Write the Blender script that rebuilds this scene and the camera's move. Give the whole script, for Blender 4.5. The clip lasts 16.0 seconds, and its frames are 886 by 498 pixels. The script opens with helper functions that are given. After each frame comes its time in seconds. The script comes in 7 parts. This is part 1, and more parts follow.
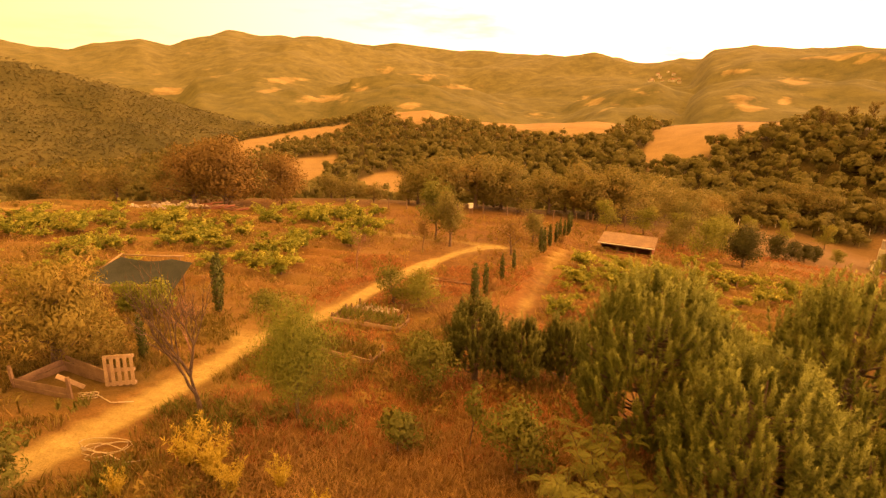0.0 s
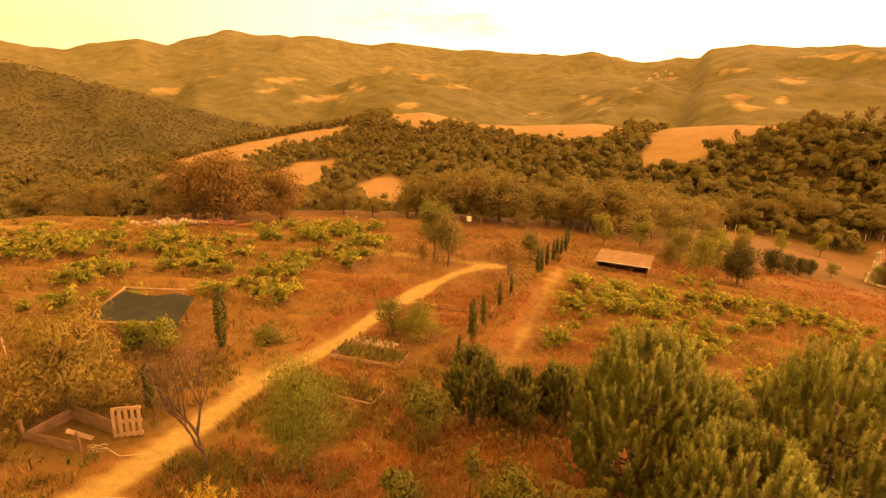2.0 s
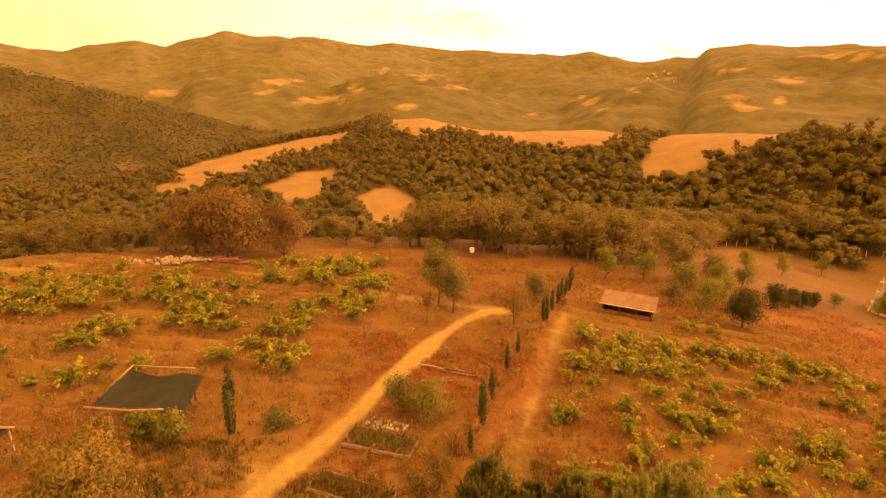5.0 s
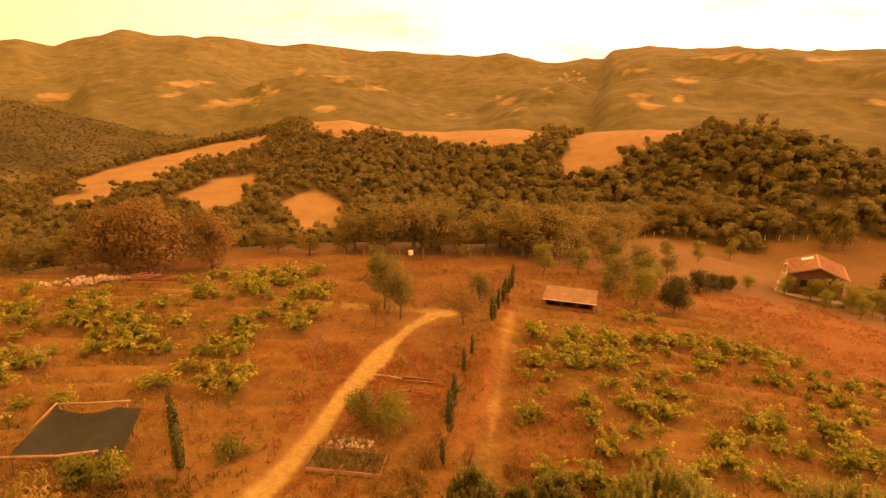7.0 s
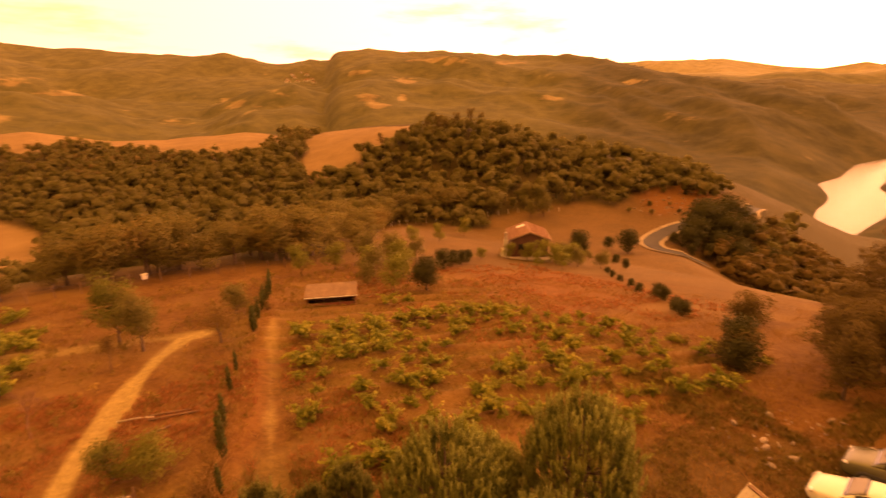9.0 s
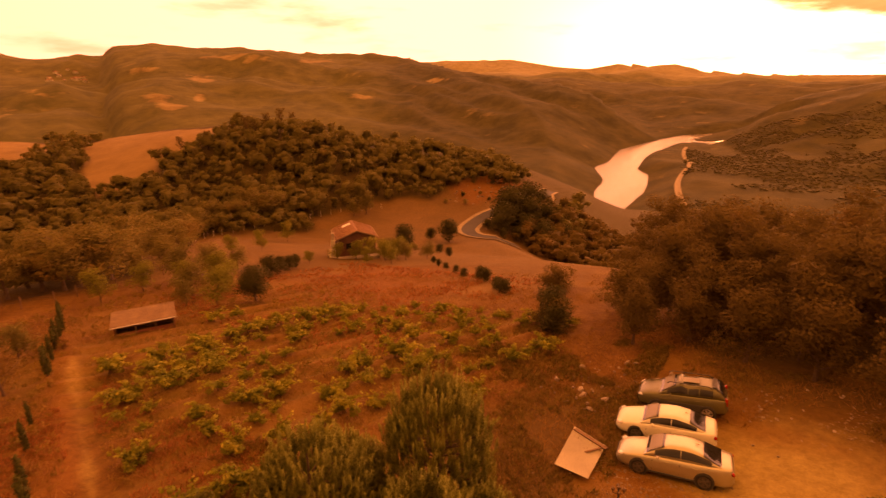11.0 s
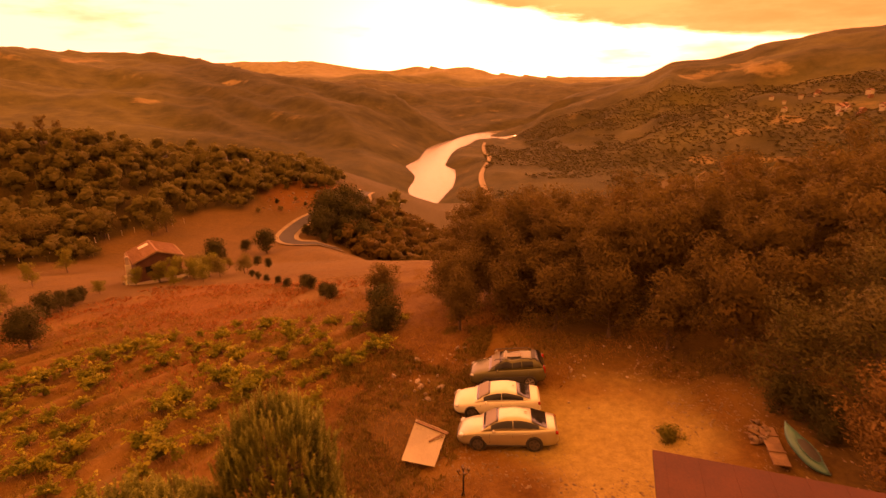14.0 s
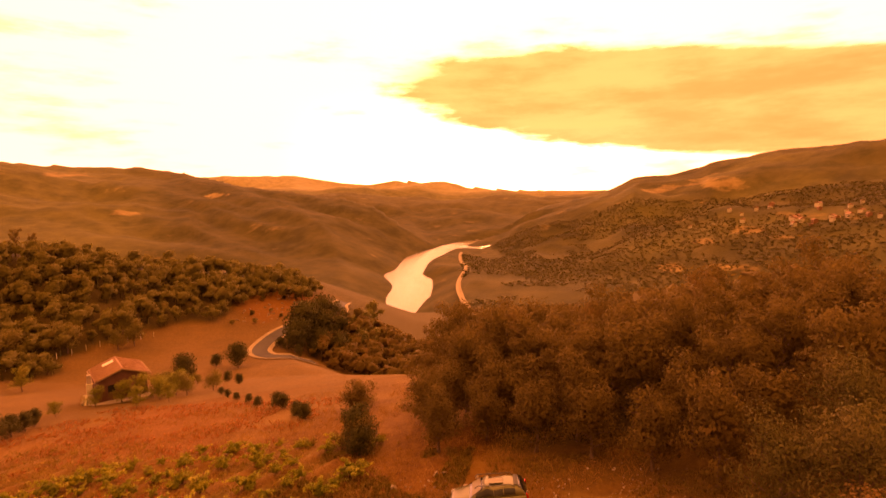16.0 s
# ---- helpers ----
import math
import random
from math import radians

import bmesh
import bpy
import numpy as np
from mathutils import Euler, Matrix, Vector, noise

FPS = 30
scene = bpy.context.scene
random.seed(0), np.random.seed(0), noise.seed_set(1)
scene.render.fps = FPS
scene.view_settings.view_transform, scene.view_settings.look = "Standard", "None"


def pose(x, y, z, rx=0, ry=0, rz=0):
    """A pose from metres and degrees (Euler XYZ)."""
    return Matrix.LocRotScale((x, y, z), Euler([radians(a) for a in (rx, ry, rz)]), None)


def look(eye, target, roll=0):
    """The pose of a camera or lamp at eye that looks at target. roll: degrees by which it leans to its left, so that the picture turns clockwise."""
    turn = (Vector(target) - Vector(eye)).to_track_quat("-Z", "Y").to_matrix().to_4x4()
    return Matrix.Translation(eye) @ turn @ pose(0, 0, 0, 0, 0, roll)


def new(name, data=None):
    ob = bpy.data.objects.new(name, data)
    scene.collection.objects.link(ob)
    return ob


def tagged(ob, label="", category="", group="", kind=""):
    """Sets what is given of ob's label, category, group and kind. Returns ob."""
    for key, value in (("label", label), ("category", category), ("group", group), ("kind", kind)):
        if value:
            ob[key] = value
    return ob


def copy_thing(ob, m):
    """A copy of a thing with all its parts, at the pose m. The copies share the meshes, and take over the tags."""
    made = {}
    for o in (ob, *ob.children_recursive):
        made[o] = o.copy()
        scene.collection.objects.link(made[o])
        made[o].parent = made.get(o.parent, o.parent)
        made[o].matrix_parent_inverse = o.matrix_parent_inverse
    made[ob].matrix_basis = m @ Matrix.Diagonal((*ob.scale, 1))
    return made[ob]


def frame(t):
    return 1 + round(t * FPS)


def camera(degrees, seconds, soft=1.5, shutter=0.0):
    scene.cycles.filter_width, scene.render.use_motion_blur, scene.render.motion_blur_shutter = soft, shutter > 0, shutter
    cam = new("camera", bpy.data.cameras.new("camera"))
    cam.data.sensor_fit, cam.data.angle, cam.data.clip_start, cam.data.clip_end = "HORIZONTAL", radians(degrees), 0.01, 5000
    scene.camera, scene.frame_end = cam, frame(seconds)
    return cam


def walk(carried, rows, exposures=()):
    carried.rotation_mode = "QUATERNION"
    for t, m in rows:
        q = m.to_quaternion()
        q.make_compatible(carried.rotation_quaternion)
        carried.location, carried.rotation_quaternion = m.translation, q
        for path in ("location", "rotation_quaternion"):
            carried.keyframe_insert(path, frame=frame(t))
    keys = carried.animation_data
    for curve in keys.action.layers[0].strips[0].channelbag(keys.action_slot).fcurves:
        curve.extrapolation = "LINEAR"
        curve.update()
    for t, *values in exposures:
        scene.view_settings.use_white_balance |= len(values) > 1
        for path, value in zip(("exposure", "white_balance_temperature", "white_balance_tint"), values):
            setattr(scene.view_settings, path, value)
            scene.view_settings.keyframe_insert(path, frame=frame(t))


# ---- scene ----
cam = camera(79.8, 16.0, 1.3, 0.5)
PATH = [
    (0, (0.085, 0.551, 9.265), (0.085, 2.458, 8.663), 0.3),
    (0.5, (0.057, 0.562, 9.614), (0.06, 2.468, 9.01), 0.3),
    (1, (0.048, 0.555, 9.926), (0.054, 2.461, 9.322), 0.3),
    (1.5, (0.057, 0.558, 10.302), (0.064, 2.465, 9.698), 0.2),
    (2, (0.077, 0.613, 10.891), (0.083, 2.519, 10.286), 0.2),
    (2.5, (0.092, 0.748, 11.474), (0.098, 2.655, 10.869), 0.2),
    (3, (0.037, 0.913, 12.295), (0.039, 2.819, 11.69), 0.1),
    (3.5, (-0.054, 1.106, 13.086), (-0.056, 3.013, 12.481), 0.0),
    (4, (-0.135, 1.233, 13.877), (-0.138, 3.139, 13.27), 0.0),
    (6.3, (-1.197, 2.498, 14.339), (-1.042, 4.399, 13.737), -0.5),
    (6.5, (-1.394, 2.541, 14.338), (-1.18, 4.436, 13.735), -0.4),
    (7, (-1.686, 2.527, 14.268), (-1.4, 4.412, 13.664), -0.3),
    (7.5, (-1.743, 2.389, 14.249), (-1.342, 4.252, 13.644), -0.4),
    (8, (-1.779, 2.429, 14.11), (-1.139, 4.225, 13.506), -0.5),
    (8.5, (-1.731, 2.429, 14.003), (-0.858, 4.124, 13.397), -0.6),
    (9, (-1.687, 2.444, 13.877), (-0.568, 3.987, 13.27), -0.7),
    (9.2, (-1.714, 2.38, 13.876), (-0.517, 3.863, 13.269), -0.7),
    (11.3, (-2.254, 2.646, 13.904), (-0.630, 3.637, 13.287), -0.7),
    (11.5, (-2.214, 2.710, 13.849), (-0.551, 3.636, 13.233), -0.8),
    (12, (-2.323, 2.698, 13.771), (-0.576, 3.448, 13.152), -0.7),
    (12.5, (-2.333, 2.790, 13.776), (-0.539, 3.422, 13.157), -0.7),
    (13, (-2.117, 2.843, 13.748), (-0.309, 3.430, 13.127), -0.7),
    (13.5, (-1.933, 2.735, 13.730), (-0.116, 3.295, 13.110), -0.7),
    (14, (-2.051, 2.684, 13.847), (-0.209, 3.157, 13.228), -0.6),
    (14.5, (-2.374, 2.892, 14.235), (-0.538, 3.298, 13.553), -0.6),
    (15, (-2.297, 2.831, 14.439), (-0.435, 3.240, 13.834), -0.5),
    (15.5, (-2.211, 2.701, 14.476), (-0.290, 3.114, 14.100), -0.6),
    (16, (-2.298, 2.607, 14.419), (-0.352, 3.014, 14.197), -0.5),
]
EXPOSURES = [(0, 0.72, 7800, 35), (3, 0.62, 7900, 39), (7.5, 0.33, 8400, 55), (9, 0.08, 8900, 68), (11.5, -0.53, 10900, 106), (13.5, -0.47, 11200, 109), (14.5, -0.16, 11200, 106), (16, -0.08, 10900, 104)]
walk(cam, [(t, look(eye, target, roll)) for t, eye, target, roll in PATH], EXPOSURES)

# ---------------------------------------------------------------- sky and sun
SUN_AZ, SUN_EL = 86.0, 3.2
world = bpy.data.worlds.new("evening_sky")
scene.world = world
world.use_nodes = True
wn, wl = world.node_tree.nodes, world.node_tree.links
wn.clear()


def wmath(op, *args):
    m = wn.new("ShaderNodeMath")
    m.operation = op
    for sock, v in zip(m.inputs, args):
        if isinstance(v, (int, float)):
            sock.default_value = v
        else:
            wl.new(v, sock)
    return m.outputs[0]


def wrange(v, a, b, c=0.0, d=1.0, smooth=True):
    m = wn.new("ShaderNodeMapRange")
    m.interpolation_type = "SMOOTHSTEP" if smooth else "LINEAR"
    for k, x in enumerate((a, b, c, d)):
        m.inputs[k + 1].default_value = x
    wl.new(v, m.inputs[0])
    return m.outputs[0]


def wmix(fac, a, b, blend="MIX"):
    m = wn.new("ShaderNodeMix")
    m.data_type, m.blend_type = "RGBA", blend
    for sock, v in ((m.inputs[0], fac), (m.inputs[6], a), (m.inputs[7], b)):
        if isinstance(v, (int, float)):
            sock.default_value = v
        elif isinstance(v, tuple):
            sock.default_value = (*v, 1)
        else:
            wl.new(v, sock)
    return m.outputs[2]


sky = wn.new("ShaderNodeTexSky")
sky.sky_type = "NISHITA"
sky.sun_disc = False
sky.sun_elevation = radians(SUN_EL)
sky.sun_rotation = radians(SUN_AZ)
sky.air_density, sky.dust_density, sky.ozone_density = 1.6, 6.0, 0.3
clear = wmix(1.0, sky.outputs[0], (0.05, 0.036, 0.022), "MULTIPLY")
# a bright veil of high haze, white towards the sun and yellow away from it
coord = wn.new("ShaderNodeTexCoord")
xyz = wn.new("ShaderNodeSeparateXYZ")
wl.new(coord.outputs["Generated"], xyz.inputs[0])
bearing = wmath("DEGREES", wmath("ARCTAN2", xyz.outputs[0], xyz.outputs[1]))
rise = wmath("DEGREES", wmath("ARCSINE", xyz.outputs[2]))
off = wmath("ABSOLUTE", wmath("SUBTRACT", bearing, SUN_AZ))
toward = wrange(off, 150, 25)
veil = wmix(toward, (0.95, 0.62, 0.18), (3.6, 2.2, 1.25))
veil = wmix(wrange(off, 45, 5), veil, (5.2, 3.15, 1.35))
core = wmath("MULTIPLY", wrange(off, 26, 6), wrange(rise, 11, 3))
veil = wmix(core, veil, (7.0, 5.1, 2.5))
high = wrange(rise, 20, 60)
veil = wmix(high, veil, (2.15, 1.2, 0.26))
puff = wn.new("ShaderNodeTexNoise")
puff.inputs["Scale"].default_value, puff.inputs["Detail"].default_value, puff.inputs["Roughness"].default_value = 3.0, 7, 0.6
flat = wn.new("ShaderNodeMapping")
flat.inputs["Scale"].default_value = (1, 1, 5)
wl.new(coord.outputs["Generated"], flat.inputs[0])
wl.new(flat.outputs[0], puff.inputs["Vector"])
wisps = wrange(puff.outputs["Fac"], 0.5, 0.68)
veil = wmix(1.0, clear, veil, "ADD")
veil = wmix(wmath("MULTIPLY", wisps, 0.6), veil, (1.15, 0.72, 0.25))
# the one large cloud bank over the far shore
du = wmath("DIVIDE", wmath("SUBTRACT", bearing, 103.0), 30.0)
dv = wmath("DIVIDE", wmath("ADD", wmath("SUBTRACT", rise, 9.6), wmath("MULTIPLY", wmath("SUBTRACT", bearing, 90.0), 0.09)), 5.0)
ring = wmath("ADD", wmath("MULTIPLY", du, du), wmath("MULTIPLY", dv, dv))
ring = wmath("ADD", ring, wmath("MULTIPLY", wmath("SUBTRACT", puff.outputs["Fac"], 0.5), 1.7))
bank_ = wrange(ring, 1.15, 0.85)
veil = wmix(wmath("MULTIPLY", bank_, 0.95), veil, wmix(wrange(puff.outputs["Fac"], 0.35, 0.65), (1.0, 0.53, 0.1), (1.5, 0.9, 0.24)))
back = wn.new("ShaderNodeBackground")
back.inputs["Strength"].default_value = 1.0
wout = wn.new("ShaderNodeOutputWorld")
wl.new(veil, back.inputs["Color"])
wl.new(back.outputs[0], wout.inputs["Surface"])

sun_data = bpy.data.lights.new("sun", "SUN")
sun_data.energy, sun_data.angle, sun_data.color = 2.3, radians(7), (1.0, 0.58, 0.18)
sun = new("sun", sun_data)
SUN_DIR = Vector((math.sin(radians(SUN_AZ)) * math.cos(radians(SUN_EL)), math.cos(radians(SUN_AZ)) * math.cos(radians(SUN_EL)), math.sin(radians(SUN_EL))))
sun.matrix_world = look(SUN_DIR * 300, (0, 0, 0))

# ---------------------------------------------------------------- materials
def nodes_of(name):
    m = bpy.data.materials.new(name)
    m.use_nodes = True
    return m, m.node_tree.nodes, m.node_tree.links, m.node_tree.nodes["Principled BSDF"]


def noise_fac(n, l, scale, detail=4.0, rough=0.6, coord="Object", lo=0.35, hi=0.65):
    """A noise between 0 and 1, stretched to the range lo..hi."""
    tc, nz, mr = n.new("ShaderNodeTexCoord"), n.new("ShaderNodeTexNoise"), n.new("ShaderNodeMapRange")
    nz.inputs["Scale"].default_value, nz.inputs["Detail"].default_value, nz.inputs["Roughness"].default_value = scale, detail, rough
    mr.inputs[1].default_value, mr.inputs[2].default_value = lo, hi
    l.new(tc.outputs[coord], nz.inputs["Vector"])
    l.new(nz.outputs["Fac"], mr.inputs[0])
    return mr.outputs[0]


def mix(n, l, fac, a, b, blend="MIX"):
    m = n.new("ShaderNodeMix")
    m.data_type, m.blend_type = "RGBA", blend
    for sock, v in ((m.inputs[0], fac), (m.inputs[6], a), (m.inputs[7], b)):
        if isinstance(v, (int, float)):
            sock.default_value = v
        elif isinstance(v, tuple):
            sock.default_value = (*v[:3], 1)
        else:
            l.new(v, sock)
    return m.outputs[2]


def bump(n, l, bsdf, height, strength=0.4, dist=0.02):
    b = n.new("ShaderNodeBump")
    b.inputs["Strength"].default_value, b.inputs["Distance"].default_value = strength, dist
    l.new(height, b.inputs["Height"])
    l.new(b.outputs[0], bsdf.inputs["Normal"])


def surface(name, a, b, scale=3.0, rough=0.8, metal=0.0, fine=40.0, relief=0.3, dist=0.01, coord="Object", spread=0.25):
    """A worn surface: two colours in large patches, a fine grain over them, a little relief."""
    m, n, l, p = nodes_of(name)
    big = noise_fac(n, l, scale, 5, 0.65, coord)
    small = noise_fac(n, l, fine, 3, 0.6, coord, 0.3, 0.7)
    col = mix(n, l, big, a, b)
    grain = mix(n, l, small, (1 - spread,) * 3, (1 + spread * 0.4,) * 3)
    col = mix(n, l, 1.0, col, grain, "MULTIPLY")
    l.new(col, p.inputs["Base Color"])
    p.inputs["Roughness"].default_value, p.inputs["Metallic"].default_value = rough, metal
    bump(n, l, p, small, relief, dist)
    return m


def leaf_material(name, dark, light, dry, dry_share=0.3, scale=0.5, glow=0.35, young=None):
    """Leaves: varied by plant and by clump, part of the light passes through."""
    m, n, l, p = nodes_of(name)
    info = n.new("ShaderNodeObjectInfo")
    clump = noise_fac(n, l, scale, 3, 0.6, "Object", 0.3, 0.7)
    fine = noise_fac(n, l, scale * 9, 2, 0.6, "Object", 0.3, 0.7)
    col = mix(n, l, fine, dark, light)
    mr = n.new("ShaderNodeMapRange")
    mr.inputs[1].default_value, mr.inputs[2].default_value = 1 - dry_share, 1.1
    add = n.new("ShaderNodeMath")
    add.operation = "MULTIPLY_ADD"
    add.inputs[1].default_value, add.inputs[2].default_value = 0.35, 0.0
    l.new(info.outputs["Random"], add.inputs[0])
    add2 = n.new("ShaderNodeMath")
    add2.operation = "MULTIPLY_ADD"
    add2.inputs[1].default_value = 0.75
    l.new(clump, add2.inputs[0])
    l.new(add.outputs[0], add2.inputs[2])
    l.new(add2.outputs[0], mr.inputs[0])
    col = mix(n, l, mr.outputs[0], col, dry)
    if young:
        a = n.new("ShaderNodeAttribute")
        a.attribute_name = "young"
        col = mix(n, l, a.outputs["Fac"], col, young)
    l.new(col, p.inputs["Base Color"])
    p.inputs["Roughness"].default_value = 0.75
    p.inputs["Specular IOR Level"].default_value = 0.08
    tr = n.new("ShaderNodeBsdfTranslucent")
    l.new(col, tr.inputs["Color"])
    ms = n.new("ShaderNodeMixShader")
    ms.inputs[0].default_value = glow
    out = n["Material Output"]
    l.new(p.outputs[0], ms.inputs[1])
    l.new(tr.outputs[0], ms.inputs[2])
    l.new(ms.outputs[0], out.inputs["Surface"])
    return m


def ground_material():
    """Earth, straw, tracks, fields and scrub, told apart by where they lie on the sheet."""
    m, n, l, p = nodes_of("ground")

    def attr(name):
        a = n.new("ShaderNodeAttribute")
        a.attribute_name = name
        return a.outputs["Fac"]

    patch = noise_fac(n, l, 0.35, 6, 0.7, "Object", 0.35, 0.65)
    tuft = noise_fac(n, l, 2.6, 5, 0.7, "Object", 0.35, 0.68)
    grain = noise_fac(n, l, 22, 4, 0.7, "Object", 0.25, 0.75)
    soil = mix(n, l, tuft, (0.088, 0.039, 0.011), (0.155, 0.076, 0.02))
    straw = mix(n, l, tuft, (0.142, 0.069, 0.021), (0.24, 0.134, 0.04))
    near = mix(n, l, patch, soil, straw)
    green = mix(n, l, tuft, (0.10, 0.085, 0.024), (0.2, 0.15, 0.040))
    col = mix(n, l, attr("green"), near, green)
    thatch = mix(n, l, grain, (0.19, 0.109, 0.033), (0.285, 0.176, 0.058))
    col = mix(n, l, attr("straw"), col, thatch)
    rust = mix(n, l, tuft, (0.172, 0.07, 0.02), (0.25, 0.11, 0.031))
    col = mix(n, l, attr("rust"), col, rust)
    stubble = mix(n, l, tuft, (0.135, 0.077, 0.028), (0.205, 0.126, 0.046))
    weedy = mix(n, l, tuft, (0.095, 0.06, 0.022), (0.15, 0.095, 0.035))
    hay = mix(n, l, noise_fac(n, l, 0.13, 6, 0.7, "Object", 0.42, 0.75), stubble, weedy)
    col = mix(n, l, attr("field"), col, hay)
    mown = mix(n, l, noise_fac(n, l, 0.09, 6, 0.7, "Object", 0.35, 0.7), (0.235, 0.15, 0.06), (0.33, 0.22, 0.092))
    col = mix(n, l, attr("mown"), col, mown)
    # Litter under the woods; the same dark tone paints shade round the lot.
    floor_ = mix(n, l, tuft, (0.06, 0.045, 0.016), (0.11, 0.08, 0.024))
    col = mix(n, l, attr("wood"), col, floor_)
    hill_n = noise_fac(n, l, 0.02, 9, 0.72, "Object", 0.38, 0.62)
    # Hill tones raised a little to paint in distant haze.
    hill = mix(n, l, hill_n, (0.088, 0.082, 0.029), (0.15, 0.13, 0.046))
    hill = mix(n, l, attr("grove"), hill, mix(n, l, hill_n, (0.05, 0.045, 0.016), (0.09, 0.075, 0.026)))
    # Farthest ridges get a paler colour that stands in for haze.
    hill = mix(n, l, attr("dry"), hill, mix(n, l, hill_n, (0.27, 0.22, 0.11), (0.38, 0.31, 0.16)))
    rag = noise_fac(n, l, 0.012, 8, 0.65, "Object", 0.3, 0.7)
    edge = n.new("ShaderNodeMath")
    edge.operation = "MULTIPLY_ADD"
    edge.inputs[1].default_value = 0.75
    l.new(attr("pale"), edge.inputs[0])
    l.new(rag, edge.inputs[2])
    bare = n.new("ShaderNodeMapRange")
    bare.inputs[1].default_value, bare.inputs[2].default_value = 0.82, 1.12
    l.new(edge.outputs[0], bare.inputs[0])
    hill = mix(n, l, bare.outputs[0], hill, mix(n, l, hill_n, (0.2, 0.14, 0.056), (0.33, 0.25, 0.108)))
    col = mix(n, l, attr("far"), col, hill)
    dirt = mix(n, l, tuft, (0.29, 0.21, 0.072), (0.42, 0.315, 0.112))
    col = mix(n, l, attr("path"), col, dirt)
    g = mix(n, l, grain, (0.72,) * 3, (1.1,) * 3)
    col = mix(n, l, 1.0, col, g, "MULTIPLY")
    l.new(col, p.inputs["Base Color"])
    p.inputs["Roughness"].default_value = 0.95
    p.inputs["Specular IOR Level"].default_value = 0.1
    bump(n, l, p, tuft, 0.6, 0.08)
    return m


M_GROUND = ground_material()
M_BARK = surface("bark", (0.12, 0.075, 0.045), (0.2, 0.13, 0.08), 4, 0.95, fine=30, relief=0.8, dist=0.03)
M_OAK = leaf_material("oak_leaves", (0.145, 0.128, 0.04), (0.25, 0.21, 0.067), (0.35, 0.228, 0.077), 0.4, 0.3, 0.5)
M_RUST = leaf_material("rust_leaves", (0.155, 0.1, 0.034), (0.285, 0.18, 0.06), (0.35, 0.2, 0.068), 0.5, 0.35, 0.4)
M_HEDGE = leaf_material("hedge_leaves", (0.15, 0.13, 0.041), (0.3, 0.235, 0.073), (0.43, 0.26, 0.086), 0.42, 0.3, 0.45)
M_DARK = leaf_material("dark_leaves", (0.135, 0.097, 0.032), (0.19, 0.136, 0.043), (0.235, 0.145, 0.05), 0.3, 0.25, 0.5)
M_EVERGREEN = leaf_material("evergreen_leaves", (0.055, 0.055, 0.02), (0.11, 0.1, 0.034), (0.2, 0.13, 0.045), 0.2, 0.5, 0.35)
M_PINE = leaf_material("pine_needles", (0.13, 0.15, 0.034), (0.235, 0.245, 0.06), (0.36, 0.28, 0.07), 0.25, 0.8, 0.35, (0.44, 0.45, 0.12))
M_DARKPINE = leaf_material("dark_pine_needles", (0.08, 0.085, 0.022), (0.15, 0.15, 0.04), (0.24, 0.18, 0.05), 0.2, 0.8, 0.35, (0.26, 0.26, 0.075))
M_WILLOW = leaf_material("light_leaves", (0.16, 0.165, 0.035), (0.29, 0.275, 0.06), (0.4, 0.3, 0.08), 0.3, 0.8, 0.45)
M_SAPLING = leaf_material("young_willow_leaves", (0.14, 0.155, 0.032), (0.27, 0.28, 0.055), (0.38, 0.3, 0.08), 0.25, 0.8, 0.45)
M_PEACH = leaf_material("peach_leaves", (0.165, 0.135, 0.034), (0.33, 0.25, 0.065), (0.44, 0.28, 0.08), 0.4, 0.8, 0.4)
M_YELLOW = leaf_material("yellow_leaves", (0.38, 0.28, 0.05), (0.55, 0.42, 0.08), (0.6, 0.42, 0.1), 0.3, 0.9, 0.4)
M_REDGRASS = leaf_material("red_grass", (0.3, 0.12, 0.048), (0.45, 0.2, 0.08), (0.5, 0.29, 0.11), 0.35, 0.7, 0.35)
M_VINE = leaf_material("vine_leaves", (0.125, 0.145, 0.026), (0.26, 0.275, 0.048), (0.44, 0.36, 0.07), 0.4, 1.2, 0.4, (0.48, 0.43, 0.08))
M_GARDEN = leaf_material("garden_leaves", (0.12, 0.125, 0.028), (0.23, 0.22, 0.055), (0.36, 0.24, 0.07), 0.35, 0.8, 0.4)
M_CYPRESS = leaf_material("cypress_leaves", (0.05, 0.06, 0.018), (0.105, 0.11, 0.03), (0.2, 0.12, 0.04), 0.3, 1.0, 0.15)
M_STRAW = leaf_material("dry_grass", (0.22, 0.12, 0.042), (0.37, 0.225, 0.085), (0.44, 0.26, 0.1), 0.4, 0.6, 0.3)
M_WOOD = surface("old_planks", (0.15, 0.085, 0.042), (0.25, 0.15, 0.078), 2, 0.85, fine=25, relief=0.5)
M_FAR = leaf_material("far_scrub", (0.125, 0.108, 0.044), (0.165, 0.139, 0.058), (0.19, 0.148, 0.062), 0.3, 0.02, 0.35)
M_PLANK = surface("pale_planks", (0.27, 0.175, 0.09), (0.39, 0.265, 0.145), 3, 0.85, fine=30, relief=0.4)
M_TARP = surface("shade_cloth", (0.035, 0.042, 0.03), (0.055, 0.062, 0.042), 2, 0.8, fine=60, relief=0.4)
M_WHITE_CAR = surface("white_car_paint", (0.72, 0.71, 0.56), (0.78, 0.77, 0.62), 1.5, 0.22, fine=60, relief=0.02, spread=0.04)
M_SILVER = surface("champagne_car_paint", (0.46, 0.435, 0.31), (0.52, 0.49, 0.36), 1.5, 0.28, 0.6, fine=80, relief=0.02, spread=0.05)
